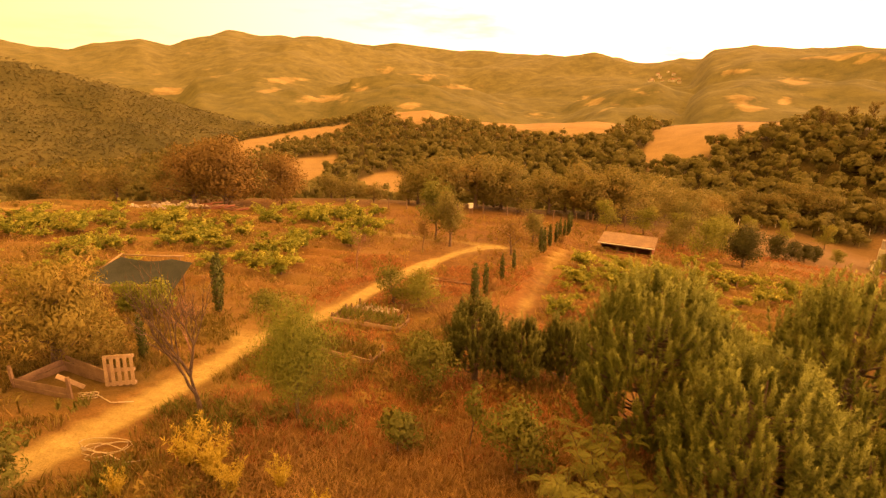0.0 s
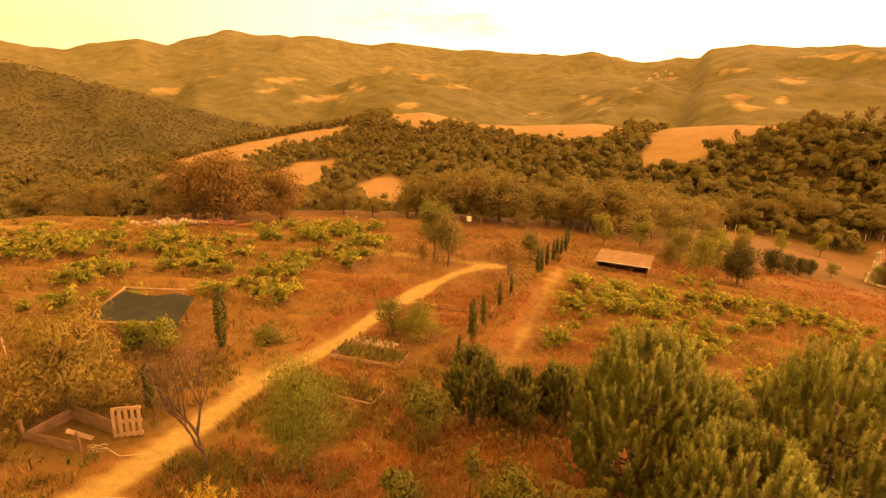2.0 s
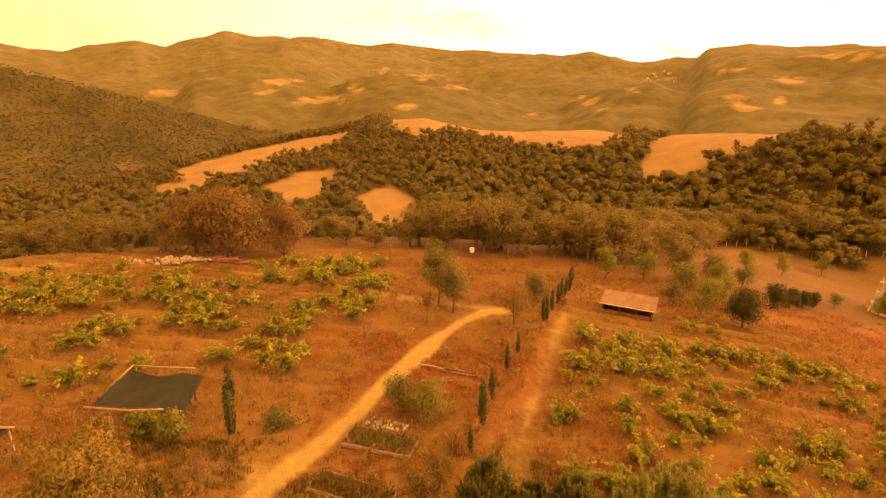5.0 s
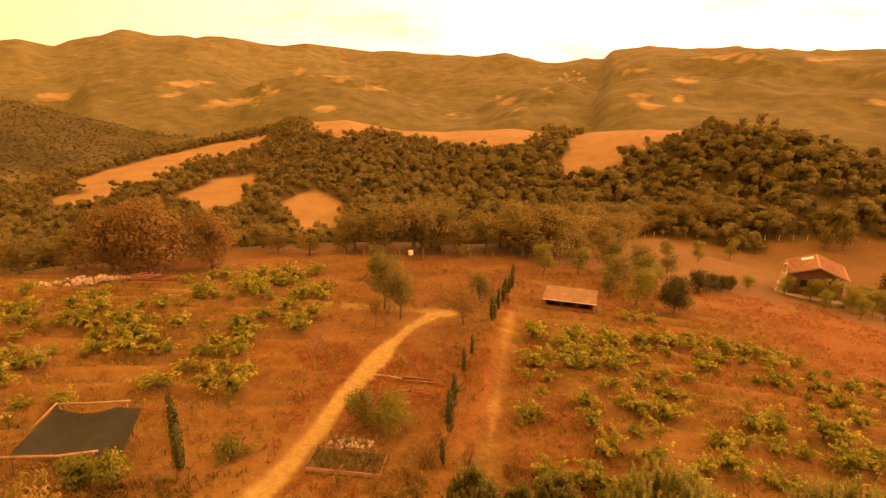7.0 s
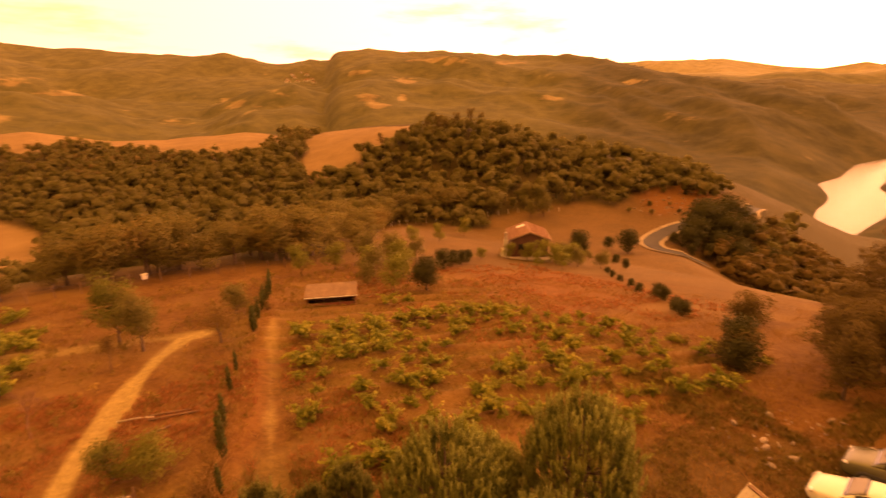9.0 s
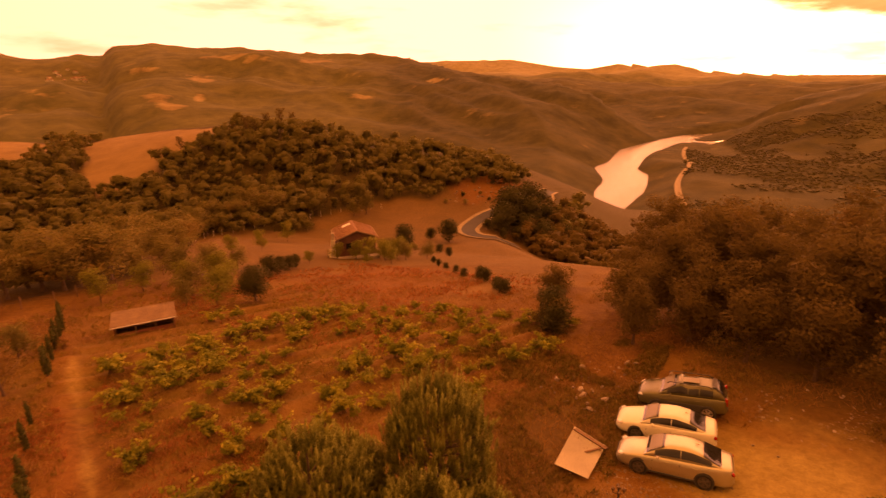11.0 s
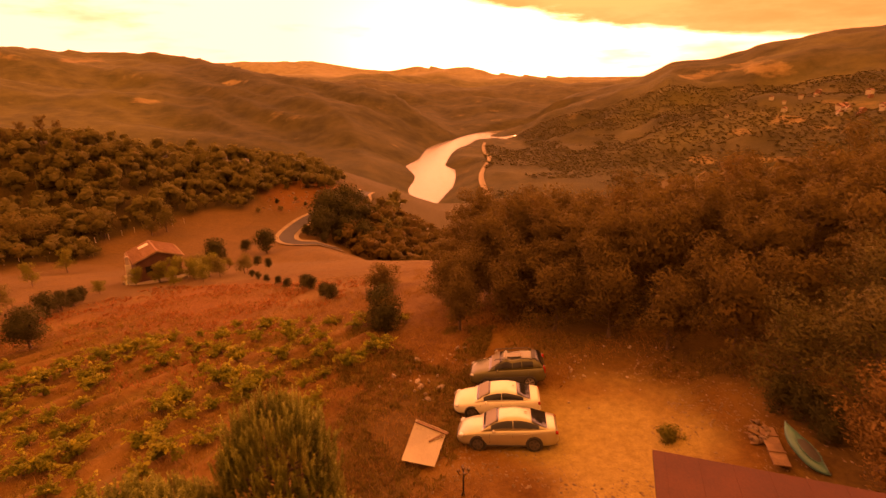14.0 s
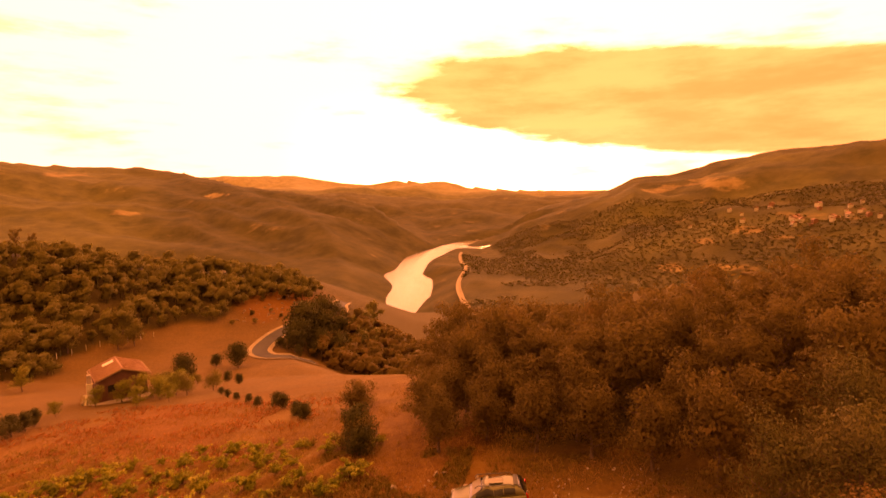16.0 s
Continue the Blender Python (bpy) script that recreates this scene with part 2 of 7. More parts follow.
M_OLIVE = surface("olive_car_paint", (0.125, 0.122, 0.064), (0.155, 0.15, 0.08), 1.5, 0.25, 0.4, fine=80, relief=0.02, spread=0.05)
M_CLAD = surface("grey_cladding", (0.05, 0.05, 0.048), (0.07, 0.07, 0.065), 3, 0.6, fine=60, relief=0.1)
M_TYRE = surface("tyre_rubber", (0.02, 0.02, 0.02), (0.035, 0.034, 0.032), 5, 0.85, fine=60, relief=0.3)
M_RIM = surface("alloy_rim", (0.45, 0.44, 0.42), (0.55, 0.54, 0.5), 5, 0.35, 0.8, fine=60, relief=0.05, spread=0.1)
M_DARKRIM = surface("smoked_rim", (0.13, 0.12, 0.105), (0.18, 0.165, 0.145), 5, 0.4, 0.7, fine=60, relief=0.05, spread=0.1)
M_LAMP_RED = surface("red_lamp_cover", (0.35, 0.02, 0.015), (0.45, 0.03, 0.02), 5, 0.2, relief=0.02)
M_LAMP_CLEAR = surface("clear_lamp_cover", (0.6, 0.6, 0.56), (0.7, 0.7, 0.66), 5, 0.1, relief=0.02)
M_REDROOF = surface("red_sheet_roof", (0.075, 0.018, 0.006), (0.1, 0.026, 0.008), 0.8, 0.85, fine=20, relief=0.15)
M_TILE = surface("clay_roof", (0.25, 0.125, 0.066), (0.33, 0.175, 0.095), 1.2, 0.85, fine=15, relief=0.4)
M_BRICKRED = surface("red_brown_wall", (0.115, 0.05, 0.031), (0.155, 0.072, 0.044), 1.0, 0.85, fine=12, relief=0.4)
M_PLASTER = surface("pale_plaster", (0.56, 0.5, 0.34), (0.66, 0.6, 0.42), 0.7, 0.9, fine=20, relief=0.2)
M_FASCIA = surface("white_board", (0.66, 0.6, 0.5), (0.74, 0.68, 0.58), 2, 0.7, fine=20, relief=0.1)
M_STONE = surface("pale_stone", (0.32, 0.25, 0.18), (0.46, 0.38, 0.28), 2, 0.9, fine=15, relief=0.6, dist=0.03)
M_EARTHROOF = surface("turf_roof", (0.17, 0.1, 0.05), (0.26, 0.165, 0.08), 1.2, 0.95, fine=10, relief=0.6, dist=0.03)
M_ROPE = surface("pale_hose", (0.42, 0.33, 0.19), (0.5, 0.4, 0.25), 4, 0.6, fine=30, relief=0.1)
M_RUBBLE = surface("brown_rubble", (0.15, 0.1, 0.06), (0.25, 0.175, 0.105), 2, 0.9, fine=15, relief=0.6, dist=0.03)
M_GRAVEL = surface("lot_gravel", (0.2, 0.14, 0.075), (0.3, 0.215, 0.12), 2, 0.9, fine=15, relief=0.6, dist=0.03)
M_TEAL = surface("teal_plastic", (0.04, 0.15, 0.125), (0.06, 0.2, 0.165), 1.5, 0.4, fine=30, relief=0.1)
M_IRON = surface("black_iron", (0.025, 0.023, 0.02), (0.045, 0.04, 0.035), 6, 0.5, 0.6, fine=40, relief=0.2)
M_ASPHALT = surface("asphalt", (0.042, 0.036, 0.028), (0.065, 0.056, 0.043), 0.15, 0.9, fine=3, relief=0.3)
M_SHOULDER = surface("gravel_shoulder", (0.25, 0.185, 0.095), (0.34, 0.26, 0.14), 0.3, 0.95, fine=4, relief=0.4)
M_REDPLANK = surface("red_boards", (0.23, 0.07, 0.04), (0.32, 0.11, 0.06), 3, 0.8, fine=20, relief=0.3)
M_GLASS, _n, _l, _p = nodes_of("tinted_glass")
_p.inputs["Base Color"].default_value = (0.02, 0.02, 0.018, 1)
_p.inputs["Roughness"].default_value = 0.06
# Tan base colour holds the dashboard and reflected sky that the glass shows.
M_SCREEN, _n, _l, _p = nodes_of("windscreen_glass")
_p.inputs["Base Color"].default_value = (0.17, 0.14, 0.06, 1)
_p.inputs["Roughness"].default_value = 0.35
M_RUSTBARK = surface("reddish_bark", (0.2, 0.1, 0.06), (0.3, 0.16, 0.09), 4, 0.95, fine=30, relief=0.6, dist=0.02)
M_OLIVELEAF = leaf_material("dusty_leaves", (0.09, 0.082, 0.028), (0.185, 0.158, 0.055), (0.16, 0.115, 0.038), 0.3, 0.5, 0.3)
M_SOIL = surface("bed_soil", (0.12, 0.06, 0.03), (0.2, 0.11, 0.05), 4, 0.95, fine=25, relief=0.7, dist=0.03)
M_AMBER = surface("smoky_globe", (0.12, 0.07, 0.035), (0.16, 0.1, 0.05), 5, 0.15, relief=0.02)
M_WEED = leaf_material("weeds", (0.13, 0.10, 0.025), (0.25, 0.18, 0.05), (0.42, 0.27, 0.08), 0.5, 0.5, 0.35)

# ---------------------------------------------------------------- helpers for meshes
def mesh_of(name, verts, faces, material, smooth=False, normals=None):
    """A mesh from arrays of vertices and of faces that all have one number of corners."""
    verts, faces = np.asarray(verts, np.float32), np.asarray(faces, np.int32)
    me = bpy.data.meshes.new(name)
    k = faces.shape[1]
    me.vertices.add(len(verts))
    me.vertices.foreach_set("co", verts.ravel())
    me.loops.add(faces.size)
    me.loops.foreach_set("vertex_index", faces.ravel())
    me.polygons.add(len(faces))
    me.polygons.foreach_set("loop_start", np.arange(0, faces.size, k, dtype=np.int32))
    me.polygons.foreach_set("loop_total", np.full(len(faces), k, np.int32))
    me.polygons.foreach_set("use_smooth", np.full(len(faces), smooth))
    me.materials.append(material)
    me.update(calc_edges=True)
    me.validate()
    if normals is not None:
        me.polygons.foreach_set("use_smooth", np.full(len(faces), True))
        me.normals_split_custom_set_from_vertices(np.asarray(normals, np.float32).tolist())
    return me


def hash2(i, j, seed):
    v = np.sin(i * 127.1 + j * 311.7 + seed * 74.7) * 43758.5453
    return v - np.floor(v)


def vnoise(x, y, seed=0):
    i, j = np.floor(x), np.floor(y)
    u, v = x - i, y - j
    u, v = u * u * (3 - 2 * u), v * v * (3 - 2 * v)
    a = hash2(i, j, seed) * (1 - u) + hash2(i + 1, j, seed) * u
    b = hash2(i, j + 1, seed) * (1 - u) + hash2(i + 1, j + 1, seed) * u
    return a * (1 - v) + b * v


def fbm(x, y, size, octaves=4, seed=0):
    """Rolling noise about 0, within -1 to 1, whose largest waves are size metres."""
    out, amp = 0.0, 0.5
    for o in range(octaves):
        out = out + amp * (2 * vnoise(x / size * 2**o + 17.3 * o, y / size * 2**o - 9.1 * o, seed + o) - 1)
        amp *= 0.5
    return out


def ease(t):
    t = np.clip(t, 0, 1)
    return t * t * (3 - 2 * t)


# ---------------------------------------------------------------- the lie of the land
# Bearings are degrees clockwise from +y, distances are from the garden's origin.
EYE_Z = 14.2
LAKE_Z = -120.0


def table(rows):
    cols = list(zip(*rows))
    return lambda a, n=1: np.interp(a, cols[0], cols[n])


# the hill across the dip: bearing, slope angle of its crest from the garden, distance of the crest
HILL = table([(-180, -12, 200), (-60, -9.5, 200), (-45, -9.5, 210), (-31, -9.2, 230), (-25, -8.1, 250), (-20, -6.7, 270), (-15, -5.7, 300), (-10, -4.8, 320), (-7, -3.7, 330), (-4.5, -3.9, 325), (-1.8, -3.75, 315), (1, -4.5, 300), (4, -5.2, 290),
              (8.5, -5.6, 280), (15.6, -5.2, 260), (20, -5.7, 240), (26, -5.15, 220), (30, -4.8, 210), (33.5, -4.5, 200), (38, -4.9, 190), (42, -5.7, 180), (48, -7.2, 190), (54, -8.2, 190), (60, -9.2, 190), (63, -10.6, 180),
              (67, -12.9, 170), (70, -14.6, 160), (72, -16.5, 150), (74, -18.0, 145), (76, -18.5, 145), (82, -19.0, 150), (100, -18, 150), (120, -12, 150), (180, -12, 200)])
# the dip between: bearing, distance, height; and where the garden's slope ends
DIP = table([(-180, 120, -14, 60), (-45, 120, -18, 60), (10, 118, -20, 66), (22, 122, -19, 80), (30, 128, -18.5, 100), (50, 128, -20, 95), (60, 125, -22, 90), (67, 120, -27, 70), (75, 110, -30, 60), (85, 105, -30, 50), (110, 105, -18, 50), (180, 120, -14, 60)])
# the lake's banks: distance, left and right bearing
BANKS = table([(480, 71.4, 73.2), (530, 71.5, 73.8), (600, 71.7, 75.4), (664, 72.0, 76.6), (704, 72.2, 76.8), (793, 71.5, 77.0), (838, 71.2, 75.7), (909, 72.9, 76.0), (1043, 73.7, 77.2), (1184, 76.4, 79.0), (1329, 79.0, 81.2), (1402, 80.6, 82.5), (1460, 83.0, 84.0)])
# far ridges: bearing, slope angle of the crest, distance of the crest, distance of the foot
RIDGES = [
    table([(-180, 2, 3300, 1500), (-60, 3.4, 3300, 1500), (-45, 2.9, 3300, 1500), (-38, 2.7, 3300, 1500), (-36, 2.36, 3300, 1500), (-33.7, 2.35, 3300, 1500), (-31.5, 2.96, 3300, 1500), (-28.1, 3.46, 3300, 1500), (-25.9, 2.96, 3300, 1500), (-20.9, 4.19, 3300, 1400), (-16.9, 4.0, 3300, 1300),
           (-10.5, 3.68, 3300, 1300), (-7.1, 3.36, 3300, 1200), (-4.9, 3.65, 3300, 1200), (0.8, 3.0, 3300, 1200), (7.7, 2.68, 3200, 1200), (16.5, 2.27, 3100, 1200), (19.7, 1.63, 3000, 1200), (22.6, 2.0, 3000, 1200), (24.6, 1.75, 3000, 1200), (40, 1, 3000, 1200), (50, 0, 3000, 1200), (180, 0, 3000, 1200)]),
    table([(-180, -6, 2700, 700), (22, -6, 2700, 700), (24.2, 1.6, 2700, 700), (25.4, 2.7, 2600, 650), (28.5, 3.15, 2600, 600), (31.5, 2.85, 2600, 600), (38, 2.7, 2500, 600), (48, 2.2, 2300, 600), (52.3, 1.85, 2200, 600), (53.2, 1.45, 2100, 600), (56.2, 0.65, 1900, 600), (59.4, -0.15, 1750, 600),
           (63.9, -0.6, 1580, 610), (67.3, -0.8, 1480, 620), (70.8, -2.25, 1380, 680), (73.1, -3.7, 1320, 850), (76.1, -5.6, 1280, 1150), (79, -6.4, 1280, 1250), (82, -8, 1280, 1250), (180, -8, 1280, 1250)]),
    table([(-180, -6, 4200, 2000), (46, 0, 4200, 2000), (54, 1.5, 4200, 1900), (57.4, 1.55, 4200, 1900), (60.6, 1.42, 4200, 1900), (62.6, 1.75, 4200, 1900), (67.4, 0.95, 4200, 1800), (70.3, 0.72, 4200, 1750), (73.2, 1.2, 4200, 1700), (78.9, 0.55, 4000, 1650), (84.6, 0.1, 3800, 1600), (90, -0.1, 3600, 1600), (94.4, -0.75, 3600, 1600), (110, -1, 3600, 1600), (180, -3, 3600, 1600)]),
    table([(-180, 5, 1700, 350), (-130, -8, 1700, 350), (78, -8, 1500, 1300), (82, -5.4, 1500, 1200), (87, -2.8, 1600, 700), (91.8, -1.5, 1700, 480), (94.4, -0.75, 1700, 420), (96, -0.1, 1700, 400), (97.8, 1.0, 1700, 380), (101.4, 1.3, 1700, 370), (103.9, 1.7, 1700, 365), (104.7, 2.1, 1700, 360), (107.7, 2.3, 1700, 355), (110, 2.7, 1700, 350), (112.7, 3.1, 1700, 350), (115.1, 3.4, 1700, 350), (119, 4.0, 1700, 350), (135, 5, 1700, 350), (180, 5, 1700, 350)]),
    table([(-180, 3, 800, 300), (-60, 4.5, 800, 300), (-46, 2.6, 780, 290), (-38.4, 1.0, 760, 280), (-35, 0.07, 740, 280), (-31, -0.9, 720, 280), (-26.6, -2.1, 690, 290), (-22, -3.8, 660, 310), (-18, -5.0, 640, 340), (-13, -6.3, 620, 380), (-6, -8, 620, 420), (40, -10, 620, 420), (180, -10, 620, 420)]),
    table([(-180, -6, 1900, 1100), (-27, -2.5, 1900, 1100), (-24, 0.2, 1900, 1000), (-18.5, 0.9, 1900, 950), (-15, 0.1, 1900, 950), (-12.5, -1.0, 1850, 950), (-9.5, 0.1, 1800, 950), (-5, 0.7, 1800, 900), (-1.5, 0.4, 1800, 900), (3, -0.8, 1800, 900), (6.5, -2.0, 1800, 950), (12, -2.6, 1750, 900), (17, -0.9, 1700, 850), (21, -0.3, 1700, 850), (25, -1.5, 1700, 900), (29, -4, 1700, 900), (180, -6, 1700, 900)]),
]


def garden_z(x, y):
    """The garden's slope: a gently rounded hillside that falls to the north and east."""
    u, v = np.clip(x, -75, 75) / 10, np.clip(y, -25, 85) / 10
    z = 2.53 - 0.504 * u - 1.451 * v - 0.149 * u * u - 0.015 * u * v + 0.039 * v * v
    left = np.clip(-x, 0, 75) / 10
    lot = np.exp(-(((x - 16.5) / 8) ** 2) - ((y - 2) / 9) ** 2)
    return z + 0.10 * left * left - 1.2 * lot


def polar(x, y):
    return np.degrees(np.arctan2(x, y)), np.hypot(x, y)


def height(x, y):
    """The ground's height at x, y."""
    x, y = np.asarray(x, float), np.asarray(y, float)
    az, r = polar(x, y)
    zn = garden_z(x, y)
    rd, zd, rn = DIP(az, 1), DIP(az, 2), DIP(az, 3)
    rh = HILL(az, 2)
    zh = EYE_Z + rh * np.tan(np.radians(HILL(az, 1)))
    rough = fbm(x, y, 60, 4, 3)
    base = np.where(r < rd, zn + (np.minimum(zd, zn) - zn) * ease((r - rn) / (rd - rn)), zd + (zh - zd) * ease((r - rd) / (rh - rd)) + 2.2 * rough * ease((r - rd) / 40))
    floor_ = -95 + 10 * fbm(x, y, 300, 3, 8) - 22 * ease((r - 700) / 250) * ease((az - 74) / 3) * ease((88 - az) / 4)
    base = np.where(r > rh, zh + (floor_ - zh) * ease((r - rh) / 380) + 2.2 * rough, base)
    # the lake's bed is cut into the valley floor, its banks rise at once
    left, right = BANKS(r, 1), BANKS(r, 2)
    wig = 10 * fbm(x, y, 120, 3, 21)
    out = np.maximum(left - az, az - right) * np.radians(1) * r + wig
    out = np.maximum(out, np.maximum(480 - r, r - 1440) * 0.7)
    bank = LAKE_Z + np.clip(out * 0.45, -12, 200)
    base = np.where(r > 330, np.minimum(base, np.maximum(bank, LAKE_Z - 12) + np.clip(420 - r, 0, 90)), base)
    z = base
    for n, ridge in enumerate(RIDGES):
        top = EYE_Z + ridge(az, 2) * np.tan(np.radians(ridge(az, 1)))
        rc, rf = ridge(az, 2), ridge(az, 3)
        t = (r - rf) / (rc - rf)
        gully = fbm(x, y, rc * 0.16, 5, 31 + n) * 0.075 * rc * np.clip(t, 0, 1) * np.clip(1.25 - t, 0, 1) * 1.1
        up = -135 + (top + 135) * np.clip(t, 0, 1) ** 0.85 + gully
        up = np.where(t > 1, top - (r - rc) * 0.22, up)
        up = np.where(out < 0, -140, up)
        lift = np.clip(out * 0.45, 0, 400) + LAKE_Z
        z = np.maximum(z, np.where(r > rf, np.minimum(up, np.where((r < 1500) & (az > 60), lift, 1e4)), -1e4))
    return z


def ground_at(x, y):
    return float(height(x, y)) + float(relief(x, y))


TRACK = [(-9.2, 8.4), (-8.7, 10.2), (-8.2, 11.6), (-7.35, 14.2), (-6.75, 17.0), (-5.5, 19.5), (-4.25, 22.9), (-3.6, 25.3), (-2.6, 27.8), (-0.4, 33.8), (1.2, 37.0), (3.1, 39.6), (4.4, 40.0)]
BRANCH = [(-6.9, 17.6), (-8.3, 18.2), (-10.2, 18.4), (-12.2, 18.1)]
SIDE_TRACK = [(2.2, 17.0), (2.9, 20.5), (4.4, 25.0), (6.0, 30.0), (7.4, 34.0), (9.2, 39.0)]
TERRACE = [(-46, 43), (-33, 47.5), (-24, 49.2), (-14, 46.5), (-7, 43.0), (-1, 41.2), (4.2, 39.9)]
HEDGE = [(0.4, 18.0), (2.2, 22.5), (4.3, 27.5), (6.6, 33.5), (9.0, 40.0), (12.4, 49.6)]
ROAD = [(101.5, 53.0), (97.6, 57), (97.5, 62), (104, 67.5), (117, 70), (131, 68.5), (141, 66.5), (150, 67.6), (157, 70.5), (166, 72.5)]


def near_line(x, y, line):
    best = np.full(np.shape(x), 1e9)
    for (ax, ay), (bx, by) in zip(line, line[1:]):
        dx, dy = bx - ax, by - ay
        t = np.clip(((x - ax) * dx + (y - ay) * dy) / (dx * dx + dy * dy), 0, 1)
        best = np.minimum(best, np.hypot(x - ax - t * dx, y - ay - t * dy))
    return best


def box_mask(x, y, x0, x1, y0, y1, soft=2.0):
    return ease((x - x0) / soft) * ease((x1 - x) / soft) * ease((y - y0) / soft) * ease((y1 - y) / soft)


def vine_rows(x, y):
    """How far along and across the vine rows a place lies, east and west of the hedge."""
    turn = np.where(x > 0.36 * y - 6, radians(-21), radians(-8))
    return x * np.cos(turn) + y * np.sin(turn), -x * np.sin(turn) + y * np.cos(turn)


def relief(x, y):
    """Terraces of the vine rows, worn tracks, the hedge's bank and small unevenness."""
    x, y = np.asarray(x, float), np.asarray(y, float)
    r = np.hypot(x, y)
    along, across = vine_rows(x, y)
    vines = box_mask(x, y, 4, 30, 12, 44, 4) + box_mask(x, y, -42, -4, 22, 56, 4)
    z = vines * (0.17 + 0.22 * fbm(x, y, 7, 2, 6)) * np.sin((across + 0.75 * fbm(x, y, 7, 4, 5)) * 2 * np.pi / 2.3)
    z = z - 0.1 * np.exp(-(near_line(x, y, TRACK) / 0.9) ** 2) - 0.07 * np.exp(-(near_line(x, y, SIDE_TRACK) / 0.8) ** 2)
    z = z + 0.35 * np.exp(-(near_line(x, y, HEDGE) / 1.0) ** 2)
    z = z + 1.1 * np.exp(-(((x + 40) / 9) ** 2 + ((y - 50) / 4) ** 2))
    park = box_mask(x, y, 6, 23, -9, 8, 5)
    return (z + 0.16 * fbm(x, y, 5, 4, 12)) * np.clip((75 - r) / 20, 0, 1) * (1 - 0.85 * park)


# mown fields on the hill across the dip: bearing, and how far up the slope they begin and end
FIELDS = [
    [(-26.5, 0.8, 1.02), (-23.8, 0.68, 1.05), (-20.7, 0.52, 1.02), (-18, 0.62, 1.01), (-15.6, 0.7, 1.01), (-10.3, 0.7, 1.0), (-9.4, 0.82, 1.0)],
    [(-18.6, 0.32, 0.39), (-17, 0.22, 0.42), (-15.2, 0.2, 0.46), (-12.7, 0.2, 0.43), (-11.2, 0.34, 0.43)],
    [(-9.2, 0.14, 0.22), (-7.4, 0.0, 0.25), (-5.3, -0.03, 0.27), (-2.9, 0.08, 0.19)],
    [(-5.4, 0.8, 1.2), (-3, 0.58, 1.2), (-1, 0.66, 1.2), (1, 0.8, 1.2), (5, 0.76, 1.2), (10.3, 0.7, 1.2), (16, 0.62, 1.2), (18.5, 0.84, 1.08), (20, 0.98, 1.04)],
    [(20.4, 0.42, 0.62), (21.2, 0.38, 0.95), (23.3, 0.4, 1.2), (25.6, 0.5, 1.2), (29.7, 0.68, 1.2), (34, 0.9, 1.2)],
    [(-28.5, 0.6, 0.84), (-27.5, 0.54, 0.83), (-24, 0.52, 0.68), (-23.4, 0.56, 0.62)],
    [(40, -0.2, 0.03), (45, -0.2, 0.18), (50, -0.2, 0.3), (53, -0.2, 0.3), (55, -0.2, 0.42), (57, -0.2, 0.56), (60, -0.2, 0.6), (64, -0.2, 0.72), (66.5, -0.2, 0.6)],
]


def open_field(x, y):
    """1 where the hill across the dip is bare, mown field."""
    az, r = polar(x, y)
    s = (r - DIP(az, 1)) / (HILL(az, 2) - DIP(az, 1))
    wob = 0.05 * fbm(x, y, 28, 4, 44)
    best = np.zeros(np.shape(x))
    for rows in FIELDS:
        band = table(rows)
        inside = np.minimum(s - band(az, 1), band(az, 2) - s) + wob
        ends = np.minimum(az - rows[0][0], rows[-1][0] - az) * 0.08
        best = np.maximum(best, ease((np.minimum(inside, ends) + 0.02) / 0.045))
    return best


# bare and stony places on the far slopes: bearing, slope angle, half width, half height
BARE = [(-5.5, 1.15, 2.2, 0.35), (-1.8, 0.45, 2.4, 0.3), (1.8, -0.7, 2.2, 0.3), (-9, -0.8, 1.8, 0.35), (-12.5, -1.9, 3.0, 0.5), (-16.5, -0.1, 2.8, 0.5), (-17.5, -1.2, 2.0, 0.3), (-26.4, -1.1, 1.8, 0.5), (-3.8, -2.6, 1.4, 0.4), (15.2, -2.0, 2.0, 0.6),
        (20, -1.0, 1.9, 0.3), (17, -2.2, 1.2, 0.4), (27.8, -1.4, 1.6, 0.5), (29.3, -2.5, 1.5, 0.6), (32, 0.0, 1.6, 0.6), (27.9, 0.9, 2.0, 0.3), (35.5, 1.9, 4.0, 0.35), (31.8, -1.7, 0.7, 0.5), (9.1, -3.4, 1.6, 0.4), (42.5, 1.6, 2.4, 0.25), (46.5, -1.9, 2.0, 0.35), (55, -0.4, 1.6, 0.25),
        (105.5, 0.4, 3.0, 0.75), (100.5, -0.2, 2.0, 0.4), (108.5, -4.0, 2.5, 0.5), (104.6, -5.2, 2.0, 0.4), (111, -4.6, 1.8, 0.4), (106.5, -7.6, 2.6, 0.4), (114, -2.6, 3.0, 0.35), (101.5, -7.9, 1.6, 0.4)]


